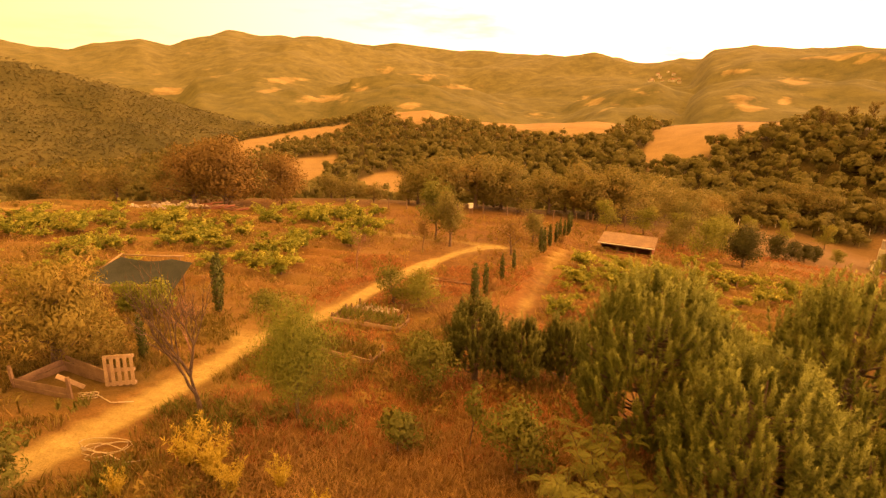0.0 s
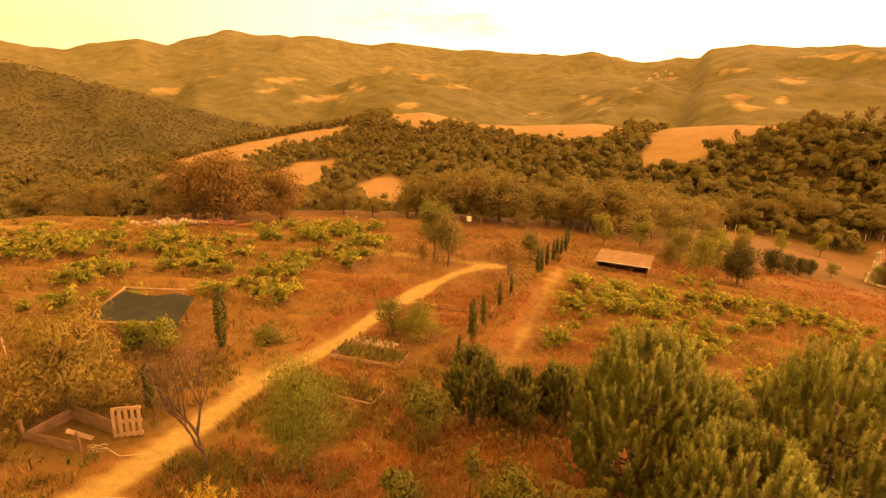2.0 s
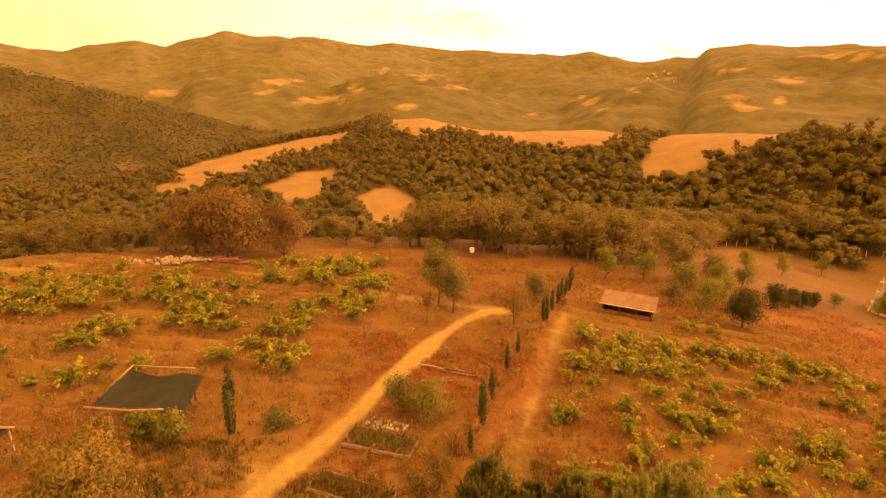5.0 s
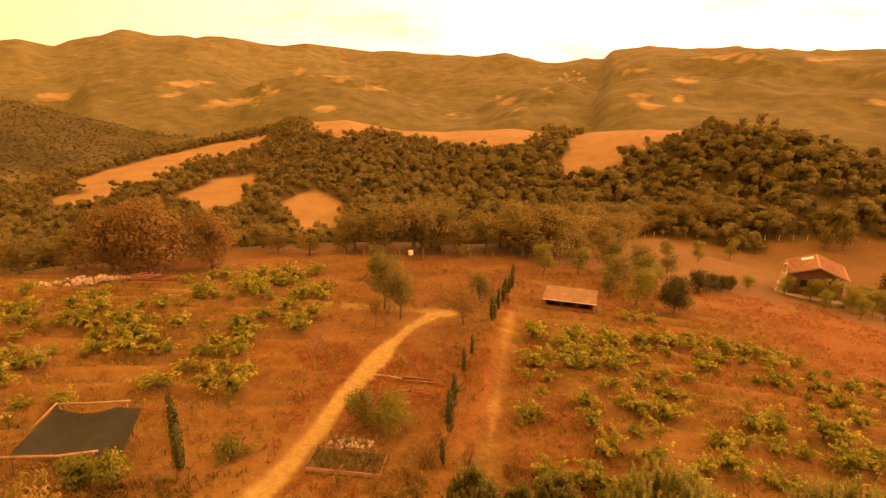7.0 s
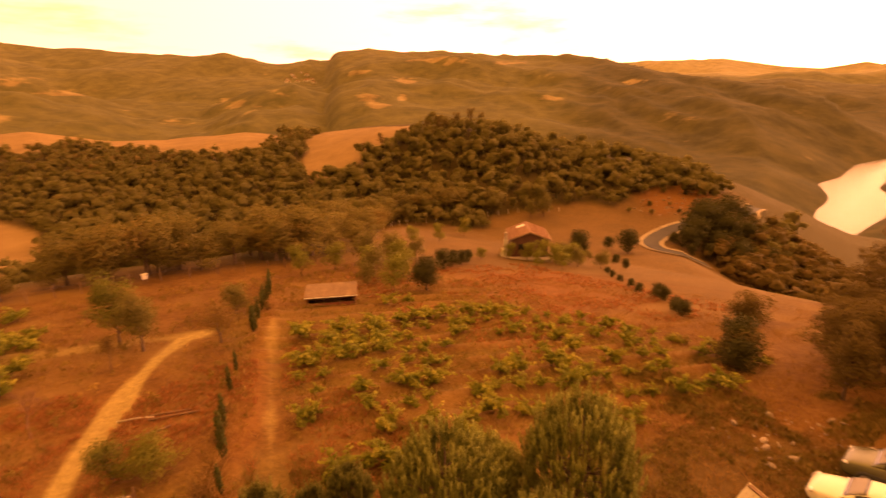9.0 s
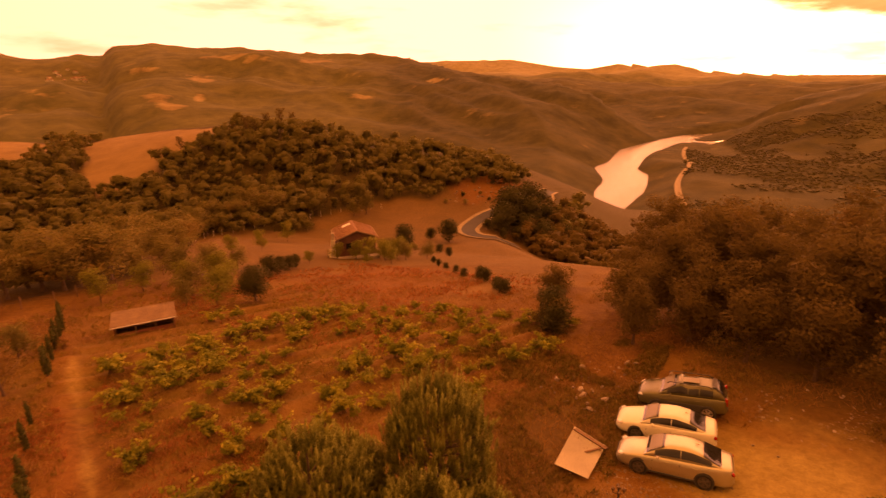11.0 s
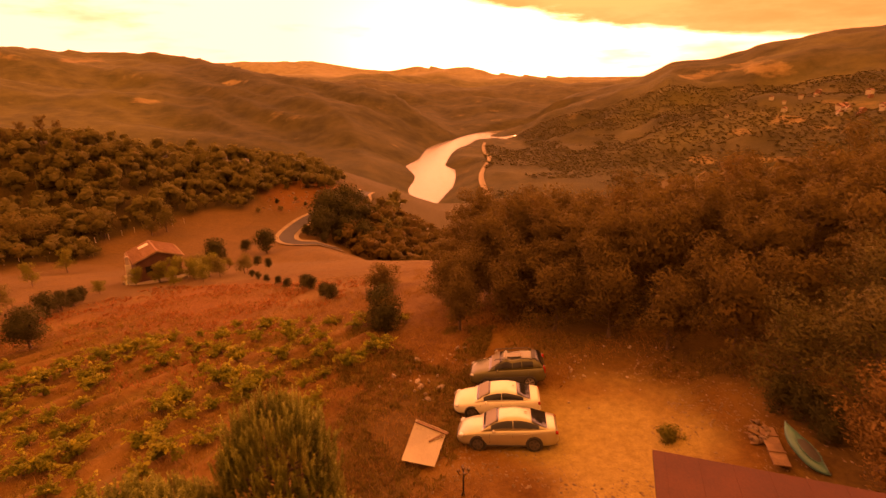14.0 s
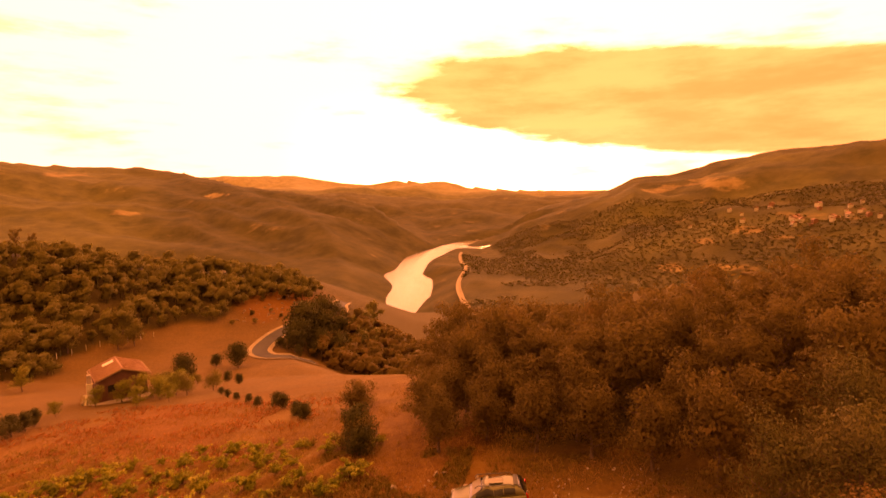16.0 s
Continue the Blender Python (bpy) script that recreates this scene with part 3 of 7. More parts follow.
def build_ground():
    az = np.concatenate([np.arange(-180, -52, 4.0), np.arange(-52, 132, 0.34), np.arange(132, 180, 4.0)])
    rr = [0.4]
    while rr[-1] < 64:
        rr.append(rr[-1] + 0.4)
    while rr[-1] < 4700:
        rr.append(rr[-1] * 1.021 + 0.2)
    rr = np.array(rr)
    A, R = np.meshgrid(np.radians(az), rr)
    X, Y = (R * np.sin(A)).ravel(), (R * np.cos(A)).ravel()
    Z = height(X, Y) + relief(X, Y)
    na, nr = len(az), len(rr)
    i, j = np.meshgrid(np.arange(na), np.arange(nr - 1))
    a, b = (j * na + i).ravel(), (j * na + (i + 1) % na).ravel()
    faces = np.stack([a, a + na, b + na, b], -1)
    # the innermost ring is closed by a fan of slim quads
    hub = len(X)
    X, Y, Z = np.append(X, 0.0), np.append(Y, 0.0), np.append(Z, Z[:na].mean())
    k = np.arange(0, na - na % 2, 2)
    fan = np.stack([np.full(len(k), hub), k, k + 1, (k + 2) % na], -1)
    me = mesh_of("ground", np.stack([X, Y, Z], -1), np.concatenate([faces, fan]), M_GROUND, True)
    azd, r = polar(X, Y)
    n1 = fbm(X, Y, 6, 4, 50)
    track, side, terr = near_line(X, Y, TRACK), near_line(X, Y, SIDE_TRACK), near_line(X, Y, TERRACE)
    path = np.maximum(0.9 * ease((0.62 + 0.08 * ease((Y - 16) / 8) - track + 0.45 * n1) / 0.3), 0.42 * ease((0.42 - side + 0.9 * n1) / 0.5))
    path = np.maximum(path, 0.6 * ease((0.9 - terr + 1.3 * n1) / 0.8))
    path = np.maximum(path, 0.55 * ease((0.75 - near_line(X, Y, BRANCH) + 1.0 * n1) / 0.7))
    park = ease(1.5 - np.hypot((X - 15.6) / 6.2, (Y - 1.2) / 4.6) + 1.1 * n1 - 0.4)
    path = np.maximum(path, park)
    along, across = vine_rows(X, Y)
    vines = box_mask(X, Y, 4, 30, 12, 44, 4) + box_mask(X, Y, -42, -4, 22, 56, 4)
    green = np.clip(vines * (0.5 - 0.6 * np.sin(across * 2 * np.pi / 2.3) + 1.2 * n1), 0, 0.55)
    green = np.maximum(green, ease(0.5 + 1.6 * fbm(X, Y, 4, 3, 71)) * 0.5 * box_mask(X, Y, -16, 8, 2, 24, 5))
    straw = vines * ease(0.15 + 0.8 * np.sin(across * 2 * np.pi / 2.3 + 2.5 * fbm(X, Y, 6, 3, 52)) + 1.5 * fbm(X, Y, 3, 3, 53)) * 0.6
    straw = np.maximum(straw, 0.55 * ease(2.2 * fbm(X, Y, 5, 4, 54)) * (r < 64))
    straw = np.maximum(straw, 0.95 * ease(1.6 - np.hypot((X + 36) / 7, (Y - 43) / 4) + 0.6 * n1))
    hedge = near_line(X, Y, HEDGE)
    rust = np.maximum(0.45 * ease((1.1 - hedge + n1) / 0.8), ease(1.2 - np.hypot((X - 38) / 15, (Y - 38) / 10) + n1) * 0.7)
    rust = np.maximum(rust, 0.75 * ease(1.25 - np.hypot((X - 1) / 5, (Y - 13) / 3) + n1))
    rust = np.maximum(rust, 0.5 * ease(1.2 - np.hypot((X + 7) / 6, (Y - 32) / 4) + n1))
    rust = np.maximum(rust, 0.6 * ease(1.4 - np.hypot((X - 20) / 8, (Y - 4) / 11) + n1))
    rust = np.maximum(rust, 0.85 * ease(1.3 - np.hypot((X - 138) / 22, (Y - 80) / 12) + 1.2 * fbm(X, Y, 14, 3, 55)))
    field = np.where(r > 64, np.where(r > DIP(azd, 1) * 0.97, open_field(X, Y), ease((azd - 20) / 6) * ease((np.where(r < 104, 79, 72) - azd) / 4) * (r < 140)), 0)
    slip = ease(1.35 - np.hypot((X - 140) / 24, (Y - 79) / 12) + 0.9 * fbm(X, Y, 14, 3, 55))
    field = field * (1 - 0.85 * slip)
    field = np.maximum(field, 0.5 * ease(1.2 - np.hypot((X - 52) / 16, (Y - 58) / 14)))
    field = np.maximum(field, 0.7 * ease(1.2 - np.hypot((X - 50) / 14, (Y - 27) / 12)))
    mown = np.where((r > DIP(azd, 1) * 0.97) & (azd < 38), open_field(X, Y), 0)
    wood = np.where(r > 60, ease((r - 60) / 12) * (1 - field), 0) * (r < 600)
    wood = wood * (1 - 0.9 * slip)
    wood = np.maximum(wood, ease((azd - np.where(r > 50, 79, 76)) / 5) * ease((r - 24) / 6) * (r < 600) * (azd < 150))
    # Ring of dark floor colour paints the trees' shade round the parking lot.
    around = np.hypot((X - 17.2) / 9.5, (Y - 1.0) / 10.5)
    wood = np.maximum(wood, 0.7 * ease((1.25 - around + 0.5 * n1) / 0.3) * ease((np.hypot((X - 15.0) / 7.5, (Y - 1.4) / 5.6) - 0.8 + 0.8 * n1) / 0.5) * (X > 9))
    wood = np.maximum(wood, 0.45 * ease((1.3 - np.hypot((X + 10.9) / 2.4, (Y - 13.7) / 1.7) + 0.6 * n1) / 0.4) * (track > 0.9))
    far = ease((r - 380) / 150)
    # Painted haze: paler tone on the range beyond the lake, faintly by distance.
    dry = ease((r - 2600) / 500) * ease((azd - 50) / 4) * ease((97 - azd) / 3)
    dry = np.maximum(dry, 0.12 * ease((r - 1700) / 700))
    lift = np.degrees(np.arctan2(Z - EYE_Z, r))
    pale = np.zeros(len(X))
    for a0, e0, da, de in BARE:
        pale = np.maximum(pale, np.clip(1.25 - np.hypot((azd - a0) / da, (lift - e0) / de), 0, 1))
    pale = pale * (r > 560)
    # Lakeward ridge toned darker to stand off from the haze-paled range behind.
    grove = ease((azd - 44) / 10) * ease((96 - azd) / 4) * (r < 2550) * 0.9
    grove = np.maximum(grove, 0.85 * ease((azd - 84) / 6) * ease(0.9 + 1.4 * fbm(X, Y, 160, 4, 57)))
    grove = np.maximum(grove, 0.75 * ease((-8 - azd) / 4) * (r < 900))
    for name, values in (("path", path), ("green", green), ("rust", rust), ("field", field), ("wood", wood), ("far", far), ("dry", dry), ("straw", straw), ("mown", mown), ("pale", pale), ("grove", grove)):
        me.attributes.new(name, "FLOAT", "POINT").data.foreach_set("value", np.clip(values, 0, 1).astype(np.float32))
    ob = tagged(new("ground", me), "dry hillside with straw, tracks, fields and wooded hills", "ground", kind="structure")
    return ob


ground = build_ground()


def build_lake():
    rr = np.arange(430, 1520, 30.0)
    left, right = BANKS(rr, 1) - 3.0, BANKS(rr, 2) + 3.0
    v = []
    for r, a, b in zip(rr, left, right):
        for az in np.linspace(a, b, 9):
            v.append((r * math.sin(radians(az)), r * math.cos(radians(az)), LAKE_Z))
    f = [(i * 9 + k, i * 9 + k + 1, (i + 1) * 9 + k + 1, (i + 1) * 9 + k) for i in range(len(rr) - 1) for k in range(8)]
    m, n, l, p = nodes_of("lake_water")
    p.inputs["Base Color"].default_value = (0.12, 0.09, 0.02, 1)
    p.inputs["Specular Tint"].default_value = (1.0, 0.86, 0.5, 1)
    p.inputs["Specular IOR Level"].default_value = 0.14
    p.inputs["Roughness"].default_value = 0.14
    w = noise_fac(n, l, 0.12, 6, 0.7)
    bump(n, l, p, w, 0.12, 1.0)
    tagged(new("lake", mesh_of("lake", v, f, m)), "long calm lake that mirrors the evening sky", "water", kind="structure")


build_lake()

# ---------------------------------------------------------------- plants
def part(name, me, parent, label=""):
    ob = new(name, me)
    ob.parent = parent
    if label:
        ob["label"] = label
    return ob


def tubes(paths, sides=6):
    """Tapered tubes along lists of (x, y, z, radius); returns vertices and quads."""
    V, F = [], []
    for path in paths:
        base = len(V)
        for k, (x, y, z, rad) in enumerate(path):
            a, b = path[max(k - 1, 0)], path[min(k + 1, len(path) - 1)]
            d = Vector((b[0] - a[0], b[1] - a[1], b[2] - a[2])).normalized()
            s = d.orthogonal().normalized()
            t = d.cross(s)
            for q in range(sides):
                ang = 2 * math.pi * q / sides
                p = Vector((x, y, z)) + float(rad) * (math.cos(ang) * s + math.sin(ang) * t)
                V.append(tuple(p))
        for k in range(len(path) - 1):
            for q in range(sides):
                F.append((base + k * sides + q, base + k * sides + (q + 1) % sides, base + (k + 1) * sides + (q + 1) % sides, base + (k + 1) * sides + q))
    return np.array(V), np.array(F)


def limbs(rng, h, spread, r0, n=6, bare=0.3, lean=0.0):
    """A trunk that forks into limbs; returns the tubes' paths and the limbs' ends."""
    top = h * 0.72
    trunk = [(lean * t * h * 0.2 + 0.06 * h * t * math.sin(3 * t + n), 0.05 * h * t * math.cos(4 * t), top * t, r0 * (1 - 0.75 * t)) for t in (0, 0.25, 0.5, 0.75, 1)]
    trunk[0] = (*trunk[0][:3], r0 * 1.35)
    paths, ends = [trunk], []
    for k in range(n):
        t = bare + (1 - bare) * (k + 0.5) / n
        i = min(int(t * 4), 3)
        u = t * 4 - i
        o = [trunk[i][c] * (1 - u) + trunk[i + 1][c] * u for c in range(4)]
        ang = k * 2.4 + rng.uniform(-0.4, 0.4)
        ln = spread * rng.uniform(0.6, 0.95) * (1.1 - 0.5 * t)
        rise = h * rng.uniform(0.12, 0.3)
        p = [(o[0], o[1], o[2], o[3] * 0.6)]
        for s in (0.4, 0.75, 1.0):
            p.append((o[0] + math.cos(ang) * ln * s, o[1] + math.sin(ang) * ln * s, min(o[2] + rise * s**0.8, h * 0.95), o[3] * 0.6 * (1 - 0.8 * s)))
            ends.append(p[-1][:3])
        paths.append(p)
    ends.append(trunk[-1][:3])
    return paths, ends


def leaves(rng, centres, radii, count, size, flat=0.0, hang=0.0, narrow=1.0):
    """Leaf quads spread over clumps, denser near their skins. Returns vertices and quads."""
    centres, radii = np.asarray(centres, float), np.asarray(radii, float)
    w = radii**2 / (radii**2).sum()
    pick = rng.choice(len(centres), count, p=w)
    d = rng.normal(size=(count, 3))
    d /= np.linalg.norm(d, axis=1)[:, None]
    rad = radii[pick] * rng.uniform(0.25, 1.0, count) ** 0.45 * rng.uniform(0.85, 1.15, count)
    c = centres[pick] + d * rad[:, None] * np.array([1, 1, 0.8])
    nrm = d + rng.normal(scale=0.55, size=(count, 3)) + np.array([0, 0, flat])
    nrm /= np.linalg.norm(nrm, axis=1)[:, None]
    up = rng.normal(size=(count, 3)) + np.array([0, 0, -hang])
    s = np.cross(nrm, up)
    s /= np.linalg.norm(s, axis=1)[:, None] + 1e-9
    t = np.cross(nrm, s)
    k = size * rng.uniform(0.6, 1.3, count)[:, None]
    s, t = s * k * 0.5 * narrow, t * k * 0.5
    bend = nrm * k * 0.12
    mid = np.average(centres, axis=0, weights=radii)
    away = c - mid
    away /= np.linalg.norm(away, axis=1)[:, None] + 1e-6
    face = d * 0.8 + away * 0.6 + np.array([0, 0, 0.35]) + nrm * 0.2
    face /= np.linalg.norm(face, axis=1)[:, None]
    V = np.stack([c - t * 1.2, c - s + bend, c + t * 1.2, c + s + bend], 1).reshape(-1, 3)
    F = np.arange(count * 4).reshape(-1, 4)
    Q = V.reshape(-1, 4, 3)
    turned = (np.cross(Q[:, 1] - Q[:, 0], Q[:, 3] - Q[:, 0]) * face).sum(1) < 0
    F[turned] = F[turned][:, ::-1]
    return V, F, np.repeat(face, 4, 0)


def foliage(name, vfn, material):
    """A mesh of leaves whose shading follows the clumps that they clothe."""
    return mesh_of(name, vfn[0], vfn[1], material, True, vfn[2])


def crown_clumps(rng, ends, size, extra=6, h=5.0):
    c = [np.array(e) for e in ends]
    mid = np.mean(c, 0)
    for _ in range(extra):
        a, b = c[rng.integers(len(ends))], c[rng.integers(len(ends))]
        c.append(a * 0.6 + b * 0.4 + rng.normal(scale=size * 0.25, size=3))
    rad = [size * rng.uniform(0.6, 1.15) for _ in c]
    return np.array(c), np.array(rad)


def make_tree(name, label, category, seed, h, spread, clump, count, leaf, material, r0=0.12, n=7, bare=0.3, hang=0.0, narrow=0.6, group=""):
    """A broadleaf tree or shrub: trunk with limbs, and a crown of separate leaves."""
    rng = np.random.default_rng(seed)
    e = tagged(new(name), label, category, group)
    paths, ends = limbs(rng, h, spread, r0, n, bare)
    part("trunk", mesh_of("trunk", *tubes(paths[:1]), M_BARK, True), e)
    for limb in paths[1:]:
        part("limb", mesh_of("limb", *tubes([limb], 5), M_BARK, True), e)
    c, rad = crown_clumps(rng, ends, clump, n)
    part("crown", foliage("crown", leaves(rng, c, rad, int(count * 1.7), leaf * 0.72, hang=hang, narrow=narrow), material), e)
    return e


def facing(V, F, N):
    """Turns the quads so that their fronts look the way of their shading."""
    g = np.cross(V[F[:, 1]] - V[F[:, 0]], V[F[:, 3]] - V[F[:, 0]])
    F = F.copy()
    bad = (g * N[F[:, 0]]).sum(1) < 0
    F[bad] = F[bad][:, ::-1]
    return F


def blades(rng, roots, h, lean, width):
    """One curved blade or stalk at each root: two quads that bend outwards and taper."""
    k = len(roots)
    ang, ln = rng.uniform(0, 2 * np.pi, k), h * rng.uniform(0.55, 1.1, k)
    out = np.stack([np.cos(ang), np.sin(ang), np.zeros(k)], -1) * (lean * ln * rng.uniform(0.2, 1.0, k))[:, None]
    turn = rng.uniform(0, 2 * np.pi, k)
    s = np.stack([np.cos(turn), np.sin(turn), np.zeros(k)], -1) * (width * rng.uniform(0.6, 1.2, k))[:, None]
    up = np.array([0, 0, 1.0])
    mid = roots + out * 0.35 + up * (ln * 0.55)[:, None]
    tip = roots + out + up * (ln * 0.95)[:, None]
    V = np.stack([roots - s * 0.6, roots + s * 0.6, mid + s, mid - s, tip + s * 0.25, tip - s * 0.25], 1).reshape(-1, 3)
    o = np.arange(k)[:, None] * 6
    F = np.concatenate([o + np.array([[0, 1, 2, 3]]), o + np.array([[3, 2, 4, 5]])])
    N = out / (np.linalg.norm(out, axis=1)[:, None] + 1e-6) * 0.5 + rng.normal(scale=0.25, size=(k, 3)) + up
    N /= np.linalg.norm(N, axis=1)[:, None]
    return V, facing(V, F, np.repeat(N, 6, 0)), np.repeat(N, 6, 0)


def tuft(name, label, category, seed, n, h, lean, width, spread, material, group=""):
    """A clump of stalks or blades that spring from one root."""
    rng = np.random.default_rng(seed)
    roots = np.column_stack([rng.normal(scale=spread, size=(n, 2)), np.zeros(n)])
    return tagged(new(name, foliage(name, blades(rng, roots, h, lean, width), material)), label, category, group)


def leafy_stalks(name, label, category, seed, stems, h, lean, leaf, per, material, pinnate=False, group=""):
    """Upright stems clothed in leaves; pinnate ones carry fronds of paired leaflets at their tops."""
    rng = np.random.default_rng(seed)
    e = tagged(new(name), label, category, group)
    paths, C, T, S = [], [], [], []
    for k in range(stems):
        a, ln = rng.uniform(0, 6.28), h * rng.uniform(0.6, 1.05)
        d = np.array([math.cos(a), math.sin(a), 0]) * lean * rng.uniform(0.3, 1.0)
        pts = [d * ln * t * t + np.array([0, 0, ln * t]) + np.array([math.cos(a), math.sin(a), 0]) * 0.06 for t in (0, 0.35, 0.7, 1.0)]
        paths.append([(*p, (0.02 if pinnate else 0.008) * (1.1 - 0.8 * i / 3)) for i, p in enumerate(pts)])
        if pinnate:
            for f in range(9):
                b = a + f * 2.4 + rng.uniform(-0.3, 0.3)
                t = rng.uniform(0.62, 1.0)
                root = pts[2] + (pts[3] - pts[2]) * max(0.0, (t - 0.7) / 0.3)
                w = np.array([math.cos(b), math.sin(b), 0])
                fl = rng.uniform(0.22, 0.42)
                side = np.array([-math.sin(b), math.cos(b), 0])
                for u in np.linspace(0.15, 1.0, 12):
                    c = root + w * fl * u + np.array([0, 0, fl * (0.55 * u - 0.75 * u * u)])
                    for sg in (-1, 1):
                        dirn = side * sg + w * 0.35 + np.array([0, 0, -0.25])
                        dirn /= np.linalg.norm(dirn)
                        q = leaf * (1.1 - 0.6 * abs(u - 0.45))
                        C.append(c + dirn * q * 0.5), T.append(dirn * q * 0.5), S.append(w * q * 0.13)
        else:
            for u in rng.uniform(0.25, 1.05, per):
                i = min(int(u * 2.99), 2)
                c = pts[i] + (pts[i + 1] - pts[i]) * (u * 3 - i if u < 1 else 1.0)
                dirn = rng.normal(size=3) + np.array([0, 0, 0.9])
                dirn /= np.linalg.norm(dirn)
                q = leaf * rng.uniform(0.6, 1.2)
                sd = np.cross(dirn, rng.normal(size=3))
                C.append(c + dirn * q * 0.6), T.append(dirn * q * 0.6), S.append(sd / np.linalg.norm(sd) * q * 0.1)
    C, T, S = np.array(C), np.array(T), np.array(S)
    V = np.stack([C - T, C + S, C + T, C - S], 1).reshape(-1, 3)
    N = np.cross(S, T)
    N /= np.linalg.norm(N, axis=1)[:, None] + 1e-9
    N[N[:, 2] < 0] *= -1
    N = N + np.array([0, 0, 0.6])
    N /= np.linalg.norm(N, axis=1)[:, None]
    tagged(part("stem_tangle", mesh_of("stem", *tubes(paths, 4), M_BARK if pinnate else material, True), e), kind="stuff")
    part("leaves", foliage("leaves", (V, facing(V, np.arange(len(V)).reshape(-1, 4), np.repeat(N, 4, 0)), np.repeat(N, 4, 0)), material), e)
    return e


def make_pine(name, label, seed, h, spread, shoots, material, group="", bottom=0.12, needles=125):
    """A young pine: upright shoots, each a brush of needles, on whorled limbs."""
    rng = np.random.default_rng(seed)
    e = tagged(new(name), label, "pine tree", group)
    paths = [[(0, 0, 0, 0.11), (0.03, 0, h * 0.5, 0.07), (0, 0.03, h * 0.93, 0.02)]]
    V, F = [], []
    off = 0
    N, Y = [], []
    for k in range(shoots):
        t = rng.uniform(bottom, 1.0)
        prof = spread * math.sqrt(max(0.02, 1 - ((t - 0.42) / 0.64) ** 2))
        ang = rng.uniform(0, 2 * math.pi)
        rr = prof * rng.uniform(0.3, 1.0) ** 0.45 * rng.uniform(0.88, 1.08)
        base = np.array([math.cos(ang) * rr, math.sin(ang) * rr, h * (0.04 + 0.84 * t)])
        if k % 9 == 0:
            paths.append([(0, 0, max(0.2, base[2] - 0.5 * rr), 0.03), (base[0] * 0.6, base[1] * 0.6, base[2] - 0.3 * rr, 0.02), (*base, 0.01)])
        out = np.array([math.cos(ang), math.sin(ang), 0.0])
        d = out * rng.uniform(0.1, 0.55) * (1.15 - t) + np.array([0, 0, 1.0]) + rng.normal(scale=0.14, size=3)
        d /= np.linalg.norm(d)
        ln = rng.uniform(0.32, 0.62) * (0.65 + 0.1 * h) * (0.65 + 0.75 * t)
        m = needles
        u = rng.uniform(0, 1, m)
        nd = rng.normal(size=(m, 3))
        nd -= (nd @ d)[:, None] * d * 0.8
        nd /= np.linalg.norm(nd, axis=1)[:, None]
        face = nd * 0.7 + out * (rr / spread) * 0.6 + np.array([0, 0, 0.25 + 0.5 * t])
        nd = nd * 0.8 + d * 0.55
        p0 = base + d * (u * ln)[:, None]
        tip = p0 + nd * (0.13 - 0.05 * u)[:, None]
        side = np.cross(nd, rng.normal(size=(m, 3)))
        side /= np.linalg.norm(side, axis=1)[:, None]
        side *= 0.0085
        turned = (np.cross(side, nd) * face).sum(1) < 0
        side[turned] *= -1
        V.append(np.stack([p0 - side, p0 + side, tip], 1).reshape(-1, 3))
        N.append(np.repeat(face / np.linalg.norm(face, axis=1)[:, None], 3, 0))
        F.append(np.arange(m * 3).reshape(-1, 3) + off)
        Y.append(np.repeat(np.clip(u * 2.2 - 1.1, 0, 1) * (0.45 + 0.55 * t) * rng.uniform(0.4, 1.0), 3))
        off += m * 3
    part("trunk", mesh_of("trunk", *tubes(paths, 5), M_BARK, True), e)
    me = foliage("crown", (np.concatenate(V), np.concatenate(F), np.concatenate(N)), material)
    me.attributes.new("young", "FLOAT", "POINT").data.foreach_set("value", np.concatenate(Y).astype(np.float32))
    part("crown", me, e)
    return e


def place(ob, x, y, turn=0.0, size=1.0, sink=0.05, tall=1.0):
    """Stands a thing on the ground."""
    ob.matrix_basis = pose(x, y, ground_at(x, y) - sink, 0, 0, turn) @ Matrix.Diagonal((size, size, size * tall, 1))
    return ob


def again(ob, x, y, turn=0.0, size=1.0, sink=0.05, tall=1.0):
    c = copy_thing(ob, Matrix.Identity(4))
    return place(c, x, y, turn, size, sink, tall)


# ---- far woods: one sheet of many small crowns
def heart(res):
    """A lump of quads over a ball: res squares along each edge of its six sides. Returns directions and quads."""
    V, F = [], []
    for axis in range(3):
        for sg in (-1, 1):
            base = len(V)
            for i in range(res + 1):
                for j in range(res + 1):
                    p = [0.0, 0.0, 0.0]
                    p[axis], p[(axis + 1) % 3], p[(axis + 2) % 3] = sg, 2 * i / res - 1, (2 * j / res - 1) * sg
                    V.append(p)
            for i in range(res):
                for j in range(res):
                    k = base + i * (res + 1) + j
                    F.append((k, k + res + 1, k + res + 2, k + 1))
    V = np.array(V)
    return V / np.linalg.norm(V, axis=1)[:, None], np.array(F)


